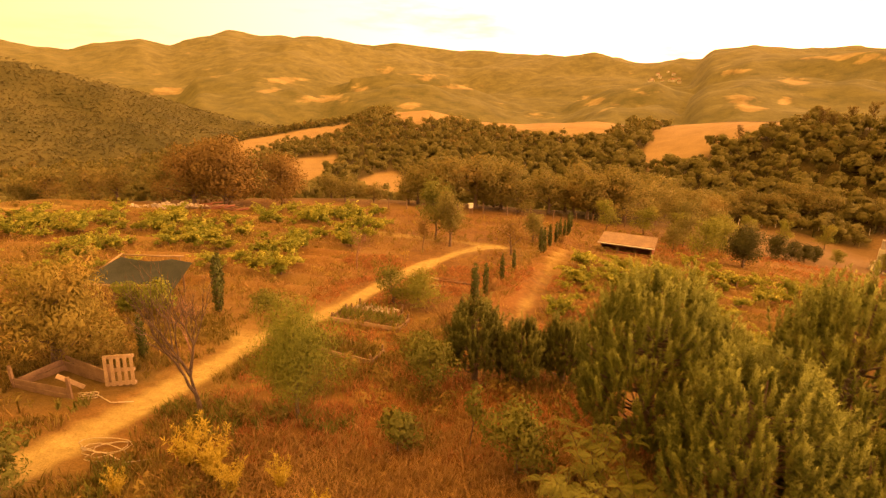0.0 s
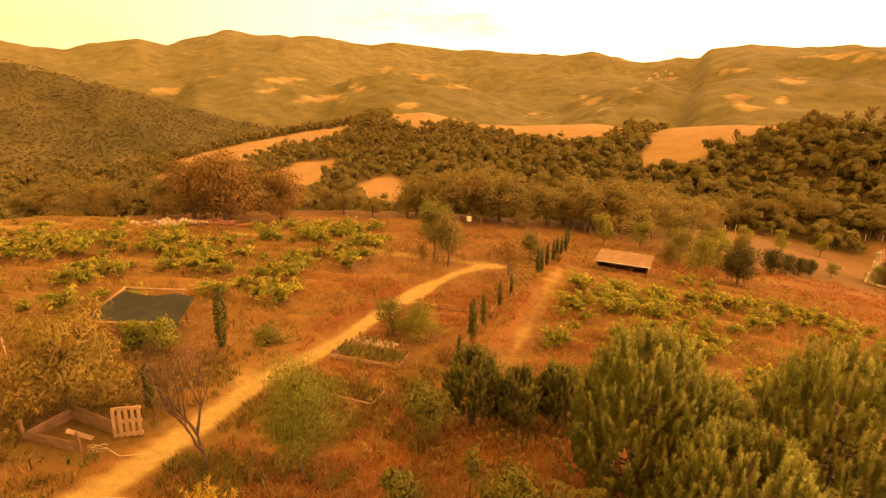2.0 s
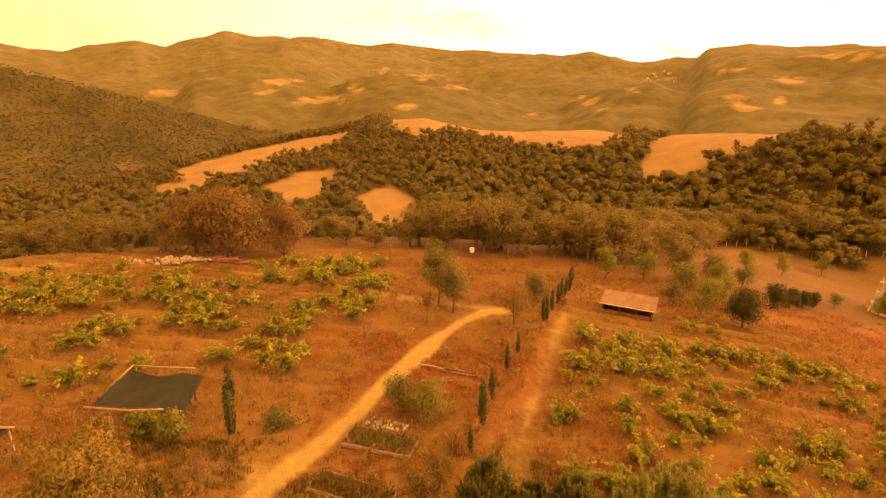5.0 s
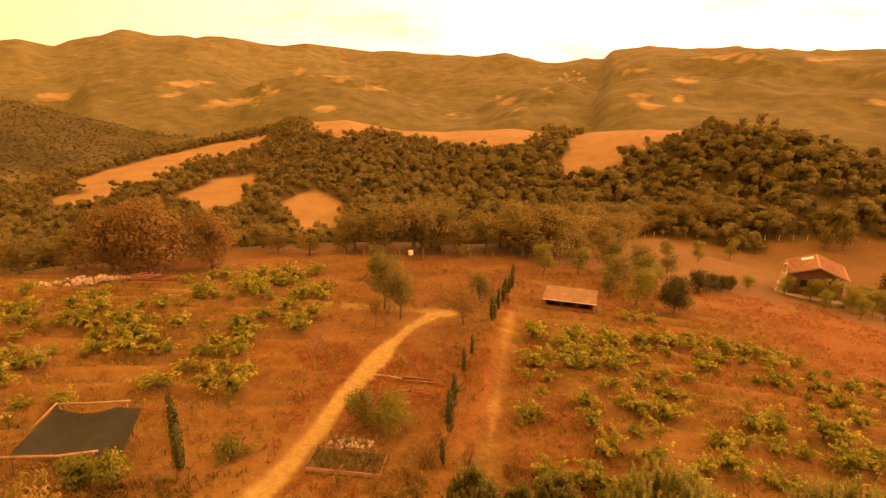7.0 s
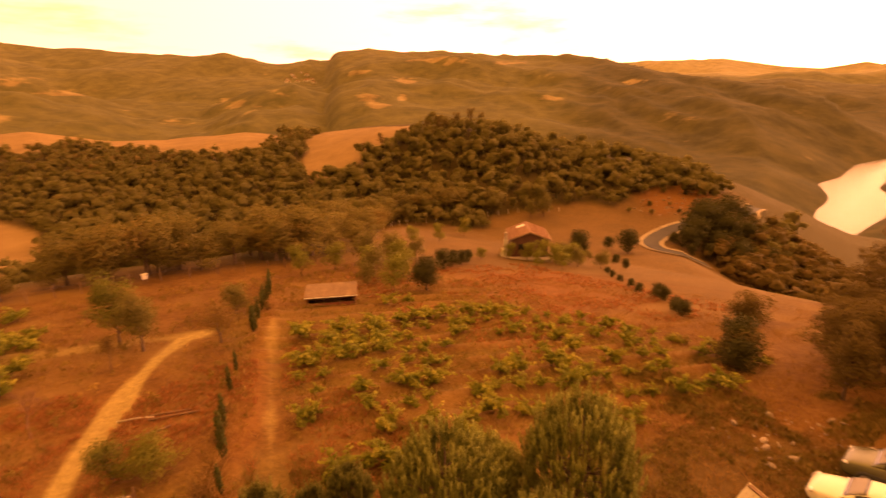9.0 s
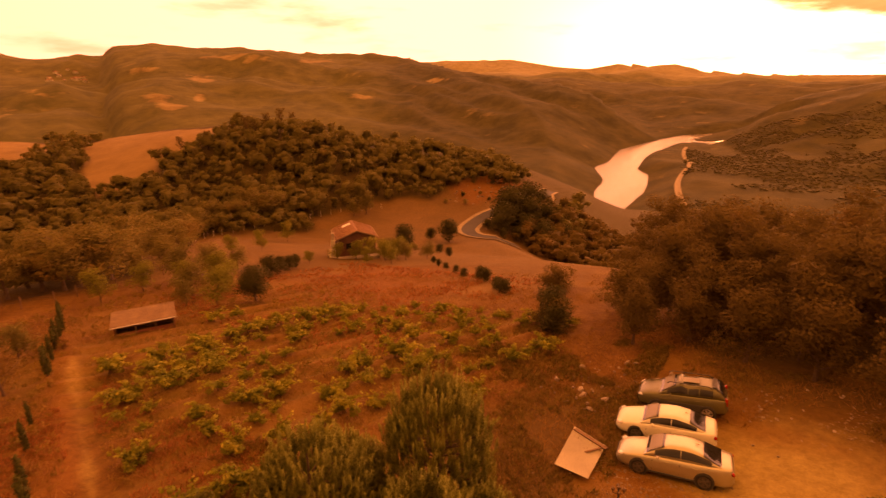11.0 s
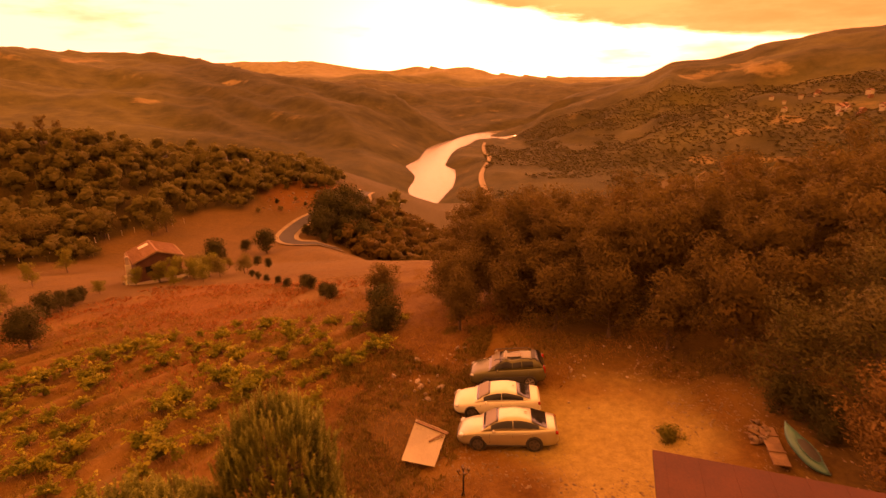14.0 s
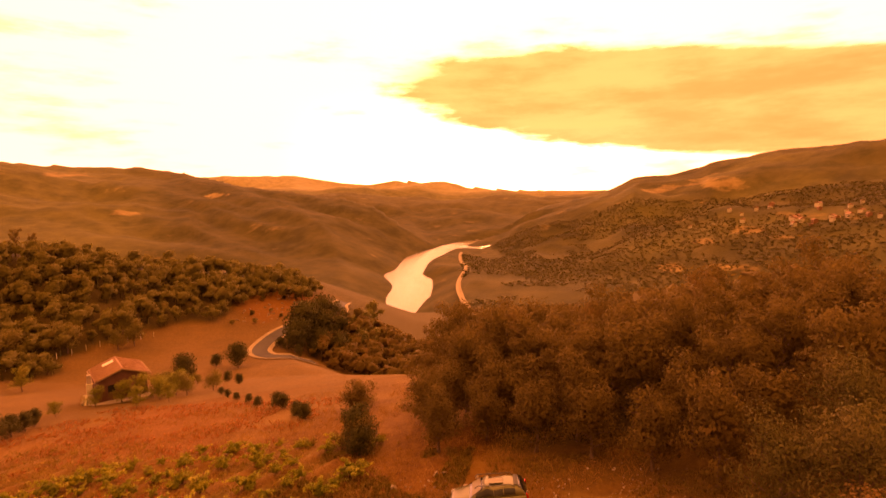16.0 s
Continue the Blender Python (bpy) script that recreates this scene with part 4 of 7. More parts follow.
def wood_stuff(name, label, spots, sizes, seed, quads, leaf, material, tall=1.0, kinds=6, narrow=0.9, clumps=7, res=0):
    """Many trees in one mesh: crowns of leaf clumps over short trunks, each turned and scaled; res gives the clumps solid hearts."""
    rng = np.random.default_rng(seed)
    kit = []
    for k in range(kinds):
        c = rng.normal(scale=(0.26, 0.26, 0.16), size=(clumps, 3)) + np.array([0, 0, 0.6])
        rad = rng.uniform(0.2, 0.34, clumps) * (7 / clumps) ** 0.33
        v, f, nn = leaves(rng, c, rad, quads, leaf, flat=0.3, narrow=narrow)
        s = 0.03
        trunk = np.array([(-s, 0, 0), (s, 0, 0), (s, 0, 0.6), (-s, 0, 0.6), (0, -s, 0), (0, s, 0), (0, s, 0.6), (0, -s, 0.6)])
        v, f, nn = np.concatenate([v, trunk]), np.concatenate([f, np.array([[0, 1, 2, 3], [4, 5, 6, 7]]) + len(v)]), np.concatenate([nn, np.tile([0, 0, 1.0], (8, 1))])
        if res:
            hv, hf = heart(res)
            for q, ball in zip(c, rad):
                lump = q + hv * ball * rng.uniform(0.45, 0.9, (len(hv), 1)) * np.array([1, 1, 0.82])
                face = hv * 0.35 + (lump - c.mean(0)) / 0.45 * 0.65 + np.array([0, 0, 0.35]) + rng.normal(scale=0.2, size=hv.shape)
                f = np.concatenate([f, hf + len(v)])
                v, nn = np.concatenate([v, lump]), np.concatenate([nn, face / np.linalg.norm(face, axis=1)[:, None]])
        kit.append((v, f, nn))
    V, F, N, off = [], [], [], 0
    pick, turn = rng.integers(kinds, size=len(spots)), rng.uniform(0, 6.28, len(spots))
    for (x, y, z), s, k, a in zip(spots, sizes, pick, turn):
        v, f, nn = kit[k]
        ca, sa = math.cos(a), math.sin(a)
        V.append(np.stack([x + s * (v[:, 0] * ca - v[:, 1] * sa), y + s * (v[:, 0] * sa + v[:, 1] * ca), z - 0.05 * s + s * tall * v[:, 2]], -1))
        N.append(np.stack([nn[:, 0] * ca - nn[:, 1] * sa, nn[:, 0] * sa + nn[:, 1] * ca, nn[:, 2]], -1))
        F.append(f + off)
        off += len(v)
    me = mesh_of(name, np.concatenate(V), np.concatenate(F), material, True, np.concatenate(N))
    return tagged(new(name, me), label, "woodland", kind="stuff")


def scatter(seed, n, az0, az1, r0, r1, gap, keep):
    """Random spots on the ground between two bearings and distances, at least about gap apart, where keep() allows."""
    rng = np.random.default_rng(seed)
    a = rng.uniform(az0, az1, n)
    r = np.sqrt(rng.uniform(r0**2, r1**2, n))
    x, y = r * np.sin(np.radians(a)), r * np.cos(np.radians(a))
    ok = keep(x, y, a, r)
    x, y = x[ok], y[ok]
    seen, out = {}, []
    for px, py in zip(x.tolist(), y.tolist()):
        i, j = int(px // gap), int(py // gap)
        near = (q for di in (-1, 0, 1) for dj in (-1, 0, 1) for q in seen.get((i + di, j + dj), ()))
        if all((px - qx) ** 2 + (py - qy) ** 2 > gap * gap * 0.55 for qx, qy in near):
            seen.setdefault((i, j), []).append((px, py))
            out.append((px, py))
    out = np.array(out)
    return np.column_stack([out, height(out[:, 0], out[:, 1]) + relief(out[:, 0], out[:, 1])])


def hill_keep(x, y, a, r):
    s = (r - DIP(a, 1)) / (HILL(a, 2) - DIP(a, 1))
    road = near_line(x, y, ROAD) > 9
    edge = np.where(a < 18, 74, np.where(a < 60, 121, 130))
    return (open_field(x, y) < 0.35) & (r > edge) & (s < 1.12) & road & (a < 69)


spots = scatter(11, 40000, -50, 74, 74, 345, 4.0, hill_keep)
rng_ = np.random.default_rng(2)
far_ = np.hypot(spots[:, 0], spots[:, 1])
az_ = np.degrees(np.arctan2(spots[:, 0], spots[:, 1]))
sz = rng_.uniform(3.0, 6.4, len(spots)) * np.where(far_ < 125, 0.8, 1.0) * np.where(az_ < -3, 0.72, np.where(az_ < 21, 0.9, 1.0))
for lo, hi, quads, leaf, res, label in ((0, 135, 320, 0.08, 2, "mixed oak wood in the dip below the garden"), (135, 205, 180, 0.09, 2, "mixed oak wood on the hill across the dip"), (205, 400, 80, 0.14, 1, "mixed oak wood along the hill's crest")):
    sel = (far_ >= lo) & (far_ < hi)
    wood_stuff("wood", label, spots[sel], sz[sel], 3 + int(hi), quads, leaf, M_OAK, res=res)


def slope_keep(x, y, a, r):
    return fbm(x, y, 90, 4, 61) > np.where(a > 0, -0.22, -0.45)


# scrub on the far slopes, each bush a few clumps
for seed, n, a0, a1, r0, r1, gap, s0, s1 in ((21, 60000, -52, -8, 300, 800, 4.6, 2.4, 4.2), (22, 26000, 80, 130, 250, 1250, 6.6, 4.0, 7.4)):
    sp = scatter(seed, n, a0, a1, r0, r1, gap, slope_keep)
    sp = sp[sp[:, 2] > LAKE_Z + 3]
    wood_stuff("scrub", "low scrub and small trees on a far slope", sp, np.random.default_rng(seed).uniform(s0, s1, len(sp)), seed, 6, 0.3, M_FAR, tall=0.5, clumps=2, res=1)

# ---- the trees and shrubs of the garden
def bare_tree(name, label, seed, h, material, r0=0.07, group=""):
    """A leafless tree: crooked forks of wood that get thinner."""
    rng = np.random.default_rng(seed)
    e = tagged(new(name), label, "tree", group)
    trunk, twigs = [], []

    def grow(p, d, ln, rad, depth):
        path, q = [(*p, rad)], p
        for k in range(3):
            d = (d + Vector(rng.normal(scale=0.12, size=3).tolist())).normalized()
            q = q + d * ln / 3
            path.append((*q, rad * (1 - 0.22 * (k + 1))))
        (trunk if depth < 2 else twigs).append(path)
        if depth < 5:
            for k in range(3):
                side = Vector(rng.normal(size=3).tolist())
                nd = (d * 1.0 + side.normalized() * 0.8 + Vector((0, 0, 0.42))).normalized()
                grow(q if k else q * 0.6 + p * 0.4, nd, ln * rng.uniform(0.6, 0.85), max(rad * 0.6, 0.007), depth + 1)

    grow(Vector((0, 0, 0)), Vector((-0.12, 0.05, 1)).normalized(), h * 0.36, r0, 0)
    part("trunk", mesh_of("trunk", *tubes(trunk, 6), material, True), e)
    tagged(part("twig_crown", mesh_of("twigs", *tubes(twigs, 3), material, True), e), kind="stuff")
    return e


def make_cypress(name, label, seed, h, w, count, material, group=""):
    rng = np.random.default_rng(seed)
    e = tagged(new(name), label, "cypress", group)
    part("trunk", mesh_of("trunk", *tubes([[(0, 0, 0, 0.04), (0.01, 0, h * 0.5, 0.03), (0, 0, h * 0.9, 0.01)]], 5), M_BARK, True), e)
    t = np.linspace(0.1, 0.97, 14)
    c = np.stack([rng.normal(scale=0.02, size=14), rng.normal(scale=0.02, size=14), h * t], -1)
    rad = w * 0.5 * np.sin(np.pi * np.clip(t * 0.85 + 0.12, 0, 1)) ** 0.7 + 0.03
    part("crown", foliage("crown", leaves(rng, c, rad, count, 0.13, hang=-2.0, narrow=0.4), material), e)
    return e


def make_vine(seed, material):
    """A low, untrained vine: crooked stem, a dense heart of leaves, canes that rise from it and arch over."""
    rng = np.random.default_rng(seed)
    e = tagged(new("grapevine"), "low untrained grapevine with yellowing green leaves", "grapevine", "vines of the vineyard")
    paths, V, F, N, Y, off = [[(0, 0, -0.05, 0.045), (0.05, 0.02, 0.2, 0.035), (0.02, 0.06, 0.4, 0.03)]], [], [], [], [], 0
    c = np.column_stack([rng.normal(scale=0.24, size=(6, 2)), rng.uniform(0.25, 0.45, 6)])
    v, f, nn = leaves(rng, c, rng.uniform(0.16, 0.28, 6), 420, 0.1, flat=0.6, narrow=0.85)
    V.append(v), F.append(f), N.append(nn), Y.append(np.zeros(len(v)))
    off = len(v)
    for k in range(rng.integers(8, 12)):
        a, ln = rng.uniform(0, 6.28), rng.uniform(0.4, 1.1)
        up, droop = rng.uniform(0.5, 1.1), rng.uniform(0.3, 0.95)
        cane = []
        for s in np.linspace(0, 1, 6):
            cane.append((0.02 + math.cos(a + 0.5 * s) * ln * s, 0.06 + math.sin(a + 0.5 * s) * ln * s, max(0.08, 0.38 + up * (s - droop * s * s)), 0.012 * (1.1 - s)))
        paths.append(cane)
        c = np.array([p[:3] for p in cane[1:]])
        v, f, nn = leaves(rng, c, np.linspace(0.2, 0.1, len(c)), 78, 0.105, flat=0.7, narrow=0.85)
        V.append(v), F.append(f + off), N.append(nn)
        Y.append(np.clip((np.hypot(v[:, 0], v[:, 1]) / ln - 0.35) * 1.3, 0, 1) * rng.uniform(0.3, 1.0))
        off += len(v)
    part("stem", mesh_of("stem", *tubes(paths[:1], 5), M_BARK, True), e)
    tagged(part("cane_tangle", mesh_of("canes", *tubes(paths[1:], 3), M_BARK, True), e), kind="stuff")
    me = foliage("foliage", (np.concatenate(V), np.concatenate(F), np.concatenate(N)), material)
    me.attributes.new("young", "FLOAT", "POINT").data.foreach_set("value", np.concatenate(Y).astype(np.float32))
    part("foliage", me, e)
    return e


vine_kit = [make_vine(100 + k, M_VINE) for k in range(7)]
rv = random.Random(5)
vine_spots = []
for (x0, x1, y0, y1, ang) in ((4.5, 30.5, 13.5, 41.0, -21), (-40, -4.5, 23.0, 55.0, -8)):
    ca, sa = math.cos(radians(ang)), math.sin(radians(ang))
    for row in range(-30, 40):
        for k in range(-70, 70):
            if rv.random() < 0.2:
                continue
            u, v = k * 1.25 + rv.uniform(-0.45, 0.45), (row + 0.25) * 2.3 + rv.uniform(-0.25, 0.25)
            x, y = u * ca - v * sa, u * sa + v * ca
            if not (x0 < x < x1 and y0 < y < y1):
                continue
            if x0 > 0:
                ok = x > 0.36 * y - 3.2 and near_line(x, y, SIDE_TRACK) > 1.3 and math.hypot(x - 14.8, y - 40.5) > 4 and x + y < 62 and x < 31 and (x < 25 or y < 30) and not (y < 16.5 and x < 12) and x + 0.75 * y < 49
            else:
                ok = near_line(x, y, TRACK) > 2.2 and near_line(x, y, TERRACE) > 1.6 and y < 46 + 0.12 * x + 6 and x < -7 + 0.25 * (y - 32) and not (x > -17 and y < 26) and not (-8.5 < x and 28 < y < 36)
                ok = ok and near_line(x, y, TERRACE) < 30
            thick = -16.5 < x < -4 and 39.5 < y < 52.5 and near_line(x, y, TRACK) > 3
            if (ok and float(fbm(x, y, 5, 3, 90)) > -0.2) or (thick and float(fbm(x, y, 5, 3, 90)) > -0.25):
                vine_spots.append((x, y))
rv.shuffle(vine_spots)
west = [p for p in vine_spots if p[0] < 0.36 * p[1] - 6]
east = [p for p in vine_spots if p[0] >= 0.36 * p[1] - 6]
vine_spots = west[:185] + east[:150]
for k, (x, y) in enumerate(vine_spots):
    src = vine_kit[k % 7]
    args = (x, y, rv.uniform(0, 360), rv.choice((0.55, 0.7, 0.85, 1.0, 1.2)) * rv.uniform(0.9, 1.1) * (1.18 if k < len(west[:185]) else 1.0), 0.03, rv.uniform(0.75, 1.05))
    if k < 7:
        place(src, *args)
    else:
        again(src, *args)

# oaks and hedge trees along the garden's lower edge
oak_kit = [make_tree("oak", "bushy oak with dull green and rusty leaves", "tree", 200 + k, 5.0, 2.3, 0.95, 2300, 0.21, M_HEDGE, 0.14, 8, 0.2, narrow=0.8, group="trees along the edge") for k in range(4)]
first = set()


def oak(k, x, y, h, wide=1.0):
    k %= 4
    fn = again if k in first else place
    first.add(k)
    return fn(oak_kit[k], x, y, rv.uniform(0, 360), h / 5.0 * wide, 0.1, 1 / wide)


for k, (x, y, h) in enumerate(((-8, 61, 3.4), (-4, 63, 3.6), (0, 62, 3.8), (5, 64, 4.2), (9, 62.5, 4.6), (13, 64, 5.2), (17.5, 63, 5.6), (21.5, 64.5, 4.8), (26, 66, 3.6), (30, 67, 3.4), (-11.5, 62, 3.6), (-34, 55, 3.0), (-38, 57, 3.4), (-42, 56, 3.0),
                               (-46, 58, 3.6), (-51, 57, 3.4), (-56, 56, 3.8), (-30, 56.5, 3.0), (6.5, 66, 5.0), (16, 68, 6.0), (20, 69, 6.0), (-1, 68, 4.4), (-14, 66, 4.0), (25, 71, 5), (33, 74, 4.5), (39, 80, 5), (45, 88, 5.5), (50, 96, 5.5), (36, 84, 6), (60, 107, 6), (70, 110, 6.5), (52, 104, 6),
                               (57, 110, 7), (80, 108, 6), (90, 104, 5), (44, 95, 7), (66, 113, 7), (76, 114, 7), (-62, 58, 4), (-66, 52, 4), (28, 73, 6), (31, 79, 6.5))):
    oak(k, x, y, h * (1.35 if x < -28 else 0.85 if x < 1 else 1.0), 1.25)
for k, (x, y, h) in enumerate(((19.0, 63.5, 7.0), (22.5, 64.5, 6.8), (16.2, 64.5, 5.6), (0.2, 62.6, 6.4), (4.0, 63.5, 7.0), (7.2, 64.5, 6.0), (-3.0, 64.0, 5.0), (76.0, 108.0, 8.0), (88.1, 104.0, 5.5), (99.4, 99.5, 5.5))):
    oak(k, x, y, h, 1.35)

rust_kit = [make_tree("rusty_oak", "large round oak turning rust brown by the stone heap", "tree", 230 + k, 6.0, 3.2, 1.3, 4200, 0.25, M_RUST, 0.18, 12, 0.06, narrow=0.8, group="rusty oaks") for k in range(2)]
place(rust_kit[0], -22.2, 53.8, 20, 1.2)
place(rust_kit[1], -26.0, 55.0, 80, 1.05)
again(rust_kit[0], -16.9, 55.4, 130, 0.95)
again(rust_kit[1], -23.0, 57.0, 200, 1.1)

place(make_tree("fruit_tree", "spreading fruit tree with long drooping leaves over an enclosure", "tree", 300, 3.6, 1.75, 0.68, 8500, 0.19, M_PEACH, 0.13, 12, 0.14, 1.2, 0.28), -11.5, 14.7, 0)
place(bare_tree("dead_tree", "leafless dead fruit tree beside the dirt track", 301, 3.7, M_BARK, 0.12), -6.0, 12.05, 40, 0.62, 0.05, 1.75)
place(bare_tree("bare_shrub", "reddish leafless shrub beside the track", 322, 2.0, M_RUSTBARK, 0.035), -7.9, 15.6, 10)
place(make_tree("willow", "young willow with fine drooping green leaves", "tree", 302, 3.1, 1.45, 0.62, 9500, 0.15, M_SAPLING, 0.05, 12, 0.2, 1.4, 0.17), -3.6, 12.15)
place(make_tree("shrub", "straggly shrub with browning leaves", "shrub", 303, 2.1, 0.95, 0.42, 1500, 0.15, M_GARDEN, 0.04, 7, 0.2, 0.6, 0.45), -0.3, 14.3)
place(make_tree("shrub", "small leafy shrub in dry grass", "shrub", 304, 1.25, 0.5, 0.3, 800, 0.12, M_GARDEN, 0.025, 5, 0.2), -0.95, 11.0)
place(make_tree("sapling", "thin upright sapling with few leaves", "sapling", 305, 2.1, 0.25, 0.18, 260, 0.12, M_GARDEN, 0.02, 6, 0.4), 0.75, 11.2)
place(make_tree("shrub", "broad-leaved shrub under the pines", "shrub", 306, 1.9, 0.85, 0.42, 1500, 0.14, M_GARDEN, 0.04, 7, 0.35, 0.4, 0.5), 1.7, 10.2)
place(leafy_stalks("sumac", "young sumac with long feathery leaves", "shrub", 307, 13, 1.7, 0.6, 0.085, 0, M_GARDEN, True), 3.2, 9.7)
place(leafy_stalks("sumac", "young sumac with long feathery leaves", "shrub", 308, 11, 1.4, 0.7, 0.085, 0, M_GARDEN, True), 2.5, 8.7)
place(leafy_stalks("sumac", "low young sumac with long feathery leaves", "shrub", 309, 10, 1.2, 0.7, 0.08, 0, M_GARDEN, True), 3.9, 8.9)
place(make_tree("shrub", "dense leafy shrub beside the track", "shrub", 309, 1.6, 0.8, 0.45, 1500, 0.16, M_GARDEN, 0.04, 6, 0.1, 0.6, 0.4), -8.7, 8.9)
place(make_tree("shrub", "dark and light shrub between the beds", "shrub", 310, 1.7, 1.25, 0.5, 2600, 0.16, M_WILLOW, 0.05, 9, 0.1, 0.3, 0.3), -1.0, 22.7)
place(make_tree("shrub", "tall leafy shrub with dark upright shoots beside the beds", "shrub", 311, 2.1, 0.9, 0.36, 1300, 0.15, M_GARDEN, 0.05, 9, 0.1, -0.8, 0.35), -2.2, 23.2)
place(make_tree("shrub", "low round shrub on the slope", "shrub", 312, 0.8, 1.0, 0.36, 1100, 0.12, M_GARDEN, 0.03, 7, 0.0), -7.4, 21.4)
place(make_tree("shrub", "leafy bean plant in front of the shade cloth", "shrub", 313, 1.5, 0.5, 0.35, 900, 0.16, M_VINE, 0.03, 6, 0.1), -12.4, 20.0)
place(make_tree("shrub", "leafy bean plant in front of the shade cloth", "shrub", 314, 1.6, 0.55, 0.35, 900, 0.16, M_VINE, 0.03, 6, 0.1), -11.2, 19.8)
place(make_tree("fruit_tree", "tall light green pear tree by the track", "tree", 315, 5.2, 1.6, 0.8, 2600, 0.2, M_GARDEN, 0.09, 8, 0.15, narrow=0.6), -0.5, 41.0)
place(make_tree("fruit_tree", "dark dense fruit tree by the track", "tree", 316, 4.1, 1.2, 0.75, 2200, 0.19, M_OAK, 0.1, 8, 0.25), 0.6, 38.7)
place(make_tree("sapling", "thin sapling with rusty leaves", "sapling", 317, 3.0, 0.5, 0.35, 420, 0.14, M_RUST, 0.03, 6, 0.3), -1.35, 36.1)
place(make_tree("fruit_tree", "sparse round fruit tree beside the hedge", "tree", 318, 3.3, 1.5, 0.6, 900, 0.16, M_RUST, 0.07, 9, 0.2), 5.0, 37.0)
place(make_tree("fruit_tree", "round dark tree beside the hedge end", "tree", 319, 3.0, 1.1, 0.6, 1500, 0.17, M_OAK, 0.07, 8, 0.2), 7.6, 43.2)
place(bare_tree("bare_peach", "small leafless peach tree in rusty grass", 320, 2.3, M_RUSTBARK, 0.05), -4.9, 29.5, 10)
place(make_tree("round_tree", "dark round clipped tree on the rusty slope", "tree", 321, 2.2, 0.95, 0.6, 5200, 0.11, M_EVERGREEN, 0.07, 10, 0.15), 24.0, 40.5, 0, 1.45)
for k, (x, y, h, m) in enumerate(((21.4, 42.2, 3.8, 0), (20.8, 46.1, 2.6, 1), (22.8, 48.5, 3.6, 1), (25.4, 46.8, 3.4, 0), (17.1, 54.0, 3.4, 0), (21.4, 54.9, 3.6, 0), (25.8, 56.0, 4.4, 1), (29.2, 54.9, 4.4, 1), (32.6, 49.9, 2.8, 2), (35.0, 51.0, 2.2, 2), (36.8, 51.6, 2.0, 2), (38.6, 52.6, 1.8, 2),
                                  (42.5, 54.6, 2.2, 0), (47.6, 54.6, 2.6, 0), (49.4, 52.7, 3.4, 0), (50.8, 51.4, 3.5, 0), (52.4, 50.2, 3.6, 0), (54.0, 49.0, 3.6, 0), (50.5, 48.4, 3.0, 0), (53.4, 47.0, 3.0, 1), (56.0, 51.5, 3.2, 1), (58.0, 54.0, 2.6, 2), (65.9, 87.9, 4.4, 0), (78.4, 97.1, 3.6, 1), (92.3, 94.3, 5.4, 1), (95.5, 93.0, 5.6, 1),
                                  (86.7, 101.2, 6.5, 1), (48.5, 72.7, 3.2, 0), (41.8, 70.6, 3.2, 0), (30.5, 58.0, 4.0, 1), (33.5, 57.0, 3.4, 1), (72, 62, 5.0, 2), (62, 57, 3.0, 1), (46.0, 47.5, 2.4, 0), (48.5, 45.5, 2.6, 0), (56.5, 45.5, 3.0, 1), (27.5, 52.0, 3.6, 0), (23.6, 51.5, 3.2, 0), (57.4, 54.0, 3.2, 1), (59.5, 52.6, 2.6, 0), (61.5, 56.5, 3.0, 1), (64.0, 58.5, 2.6, 2), (60.5, 61.0, 3.4, 1), (66.5, 55.5, 2.2, 1), (69.0, 52.0, 1.8, 2), (57.0, 49.5, 2.4, 0), (60.0, 47.5, 2.0, 1), (63.0, 46.0, 1.6, 2))):
    if k == 0:
        small_kit = [make_tree("fruit_tree", "small light green orchard tree", "tree", 330, 3, 1.15, 0.55, 1300, 0.17, M_WILLOW, 0.05, 8, 0.15, group="orchard trees"), make_tree("small_tree", "small dull green tree on the slope", "tree", 331, 3, 1.2, 0.6, 1400, 0.17, M_OAK, 0.06, 8, 0.25, group="small trees"),
                     make_tree("dark_shrub", "dark evergreen shrub on the slope", "shrub", 332, 2, 0.8, 0.5, 1800, 0.14, M_EVERGREEN, 0.05, 7, 0.05, group="dark shrubs")]
        small_seen = set()
    fn = again if m in small_seen else place
    small_seen.add(m)
    fn(small_kit[m], x, y, rv.uniform(0, 360), h / (2 if m == 2 else 3), 0.05, rv.uniform(0.85, 1.1))
for x, y, h in ((36.7, 22.6, 1.6), (37.6, 23.6, 1.5), (38.6, 24.4, 1.4), (41.8, 27.4, 1.6), (42.8, 28.6, 1.7), (43.6, 31.2, 1.2), (45.8, 33.6, 1.0), (48, 36.5, 1.0), (50, 39, 1.0), (52.5, 41.5, 1.0), (27.2, 14.1, 2.4), (28.4, 14.8, 2.9), (84, 60, 5.5), (86, 66, 3), (110, 61, 8), (116, 63, 10), (122, 64, 11), (113, 57, 7), (120, 59, 9), (128, 63, 10), (106, 60, 6), (134, 62.5, 8), (126, 57, 7), (118, 54, 6), (108, 56, 4.5), (113, 52, 6), (103.8, 58, 2.6), (120, 49, 6), (107, 64, 3)):
    again(small_kit[2], x, y, rv.uniform(0, 360), h / 2, 0.05, rv.uniform(0.9, 1.1))

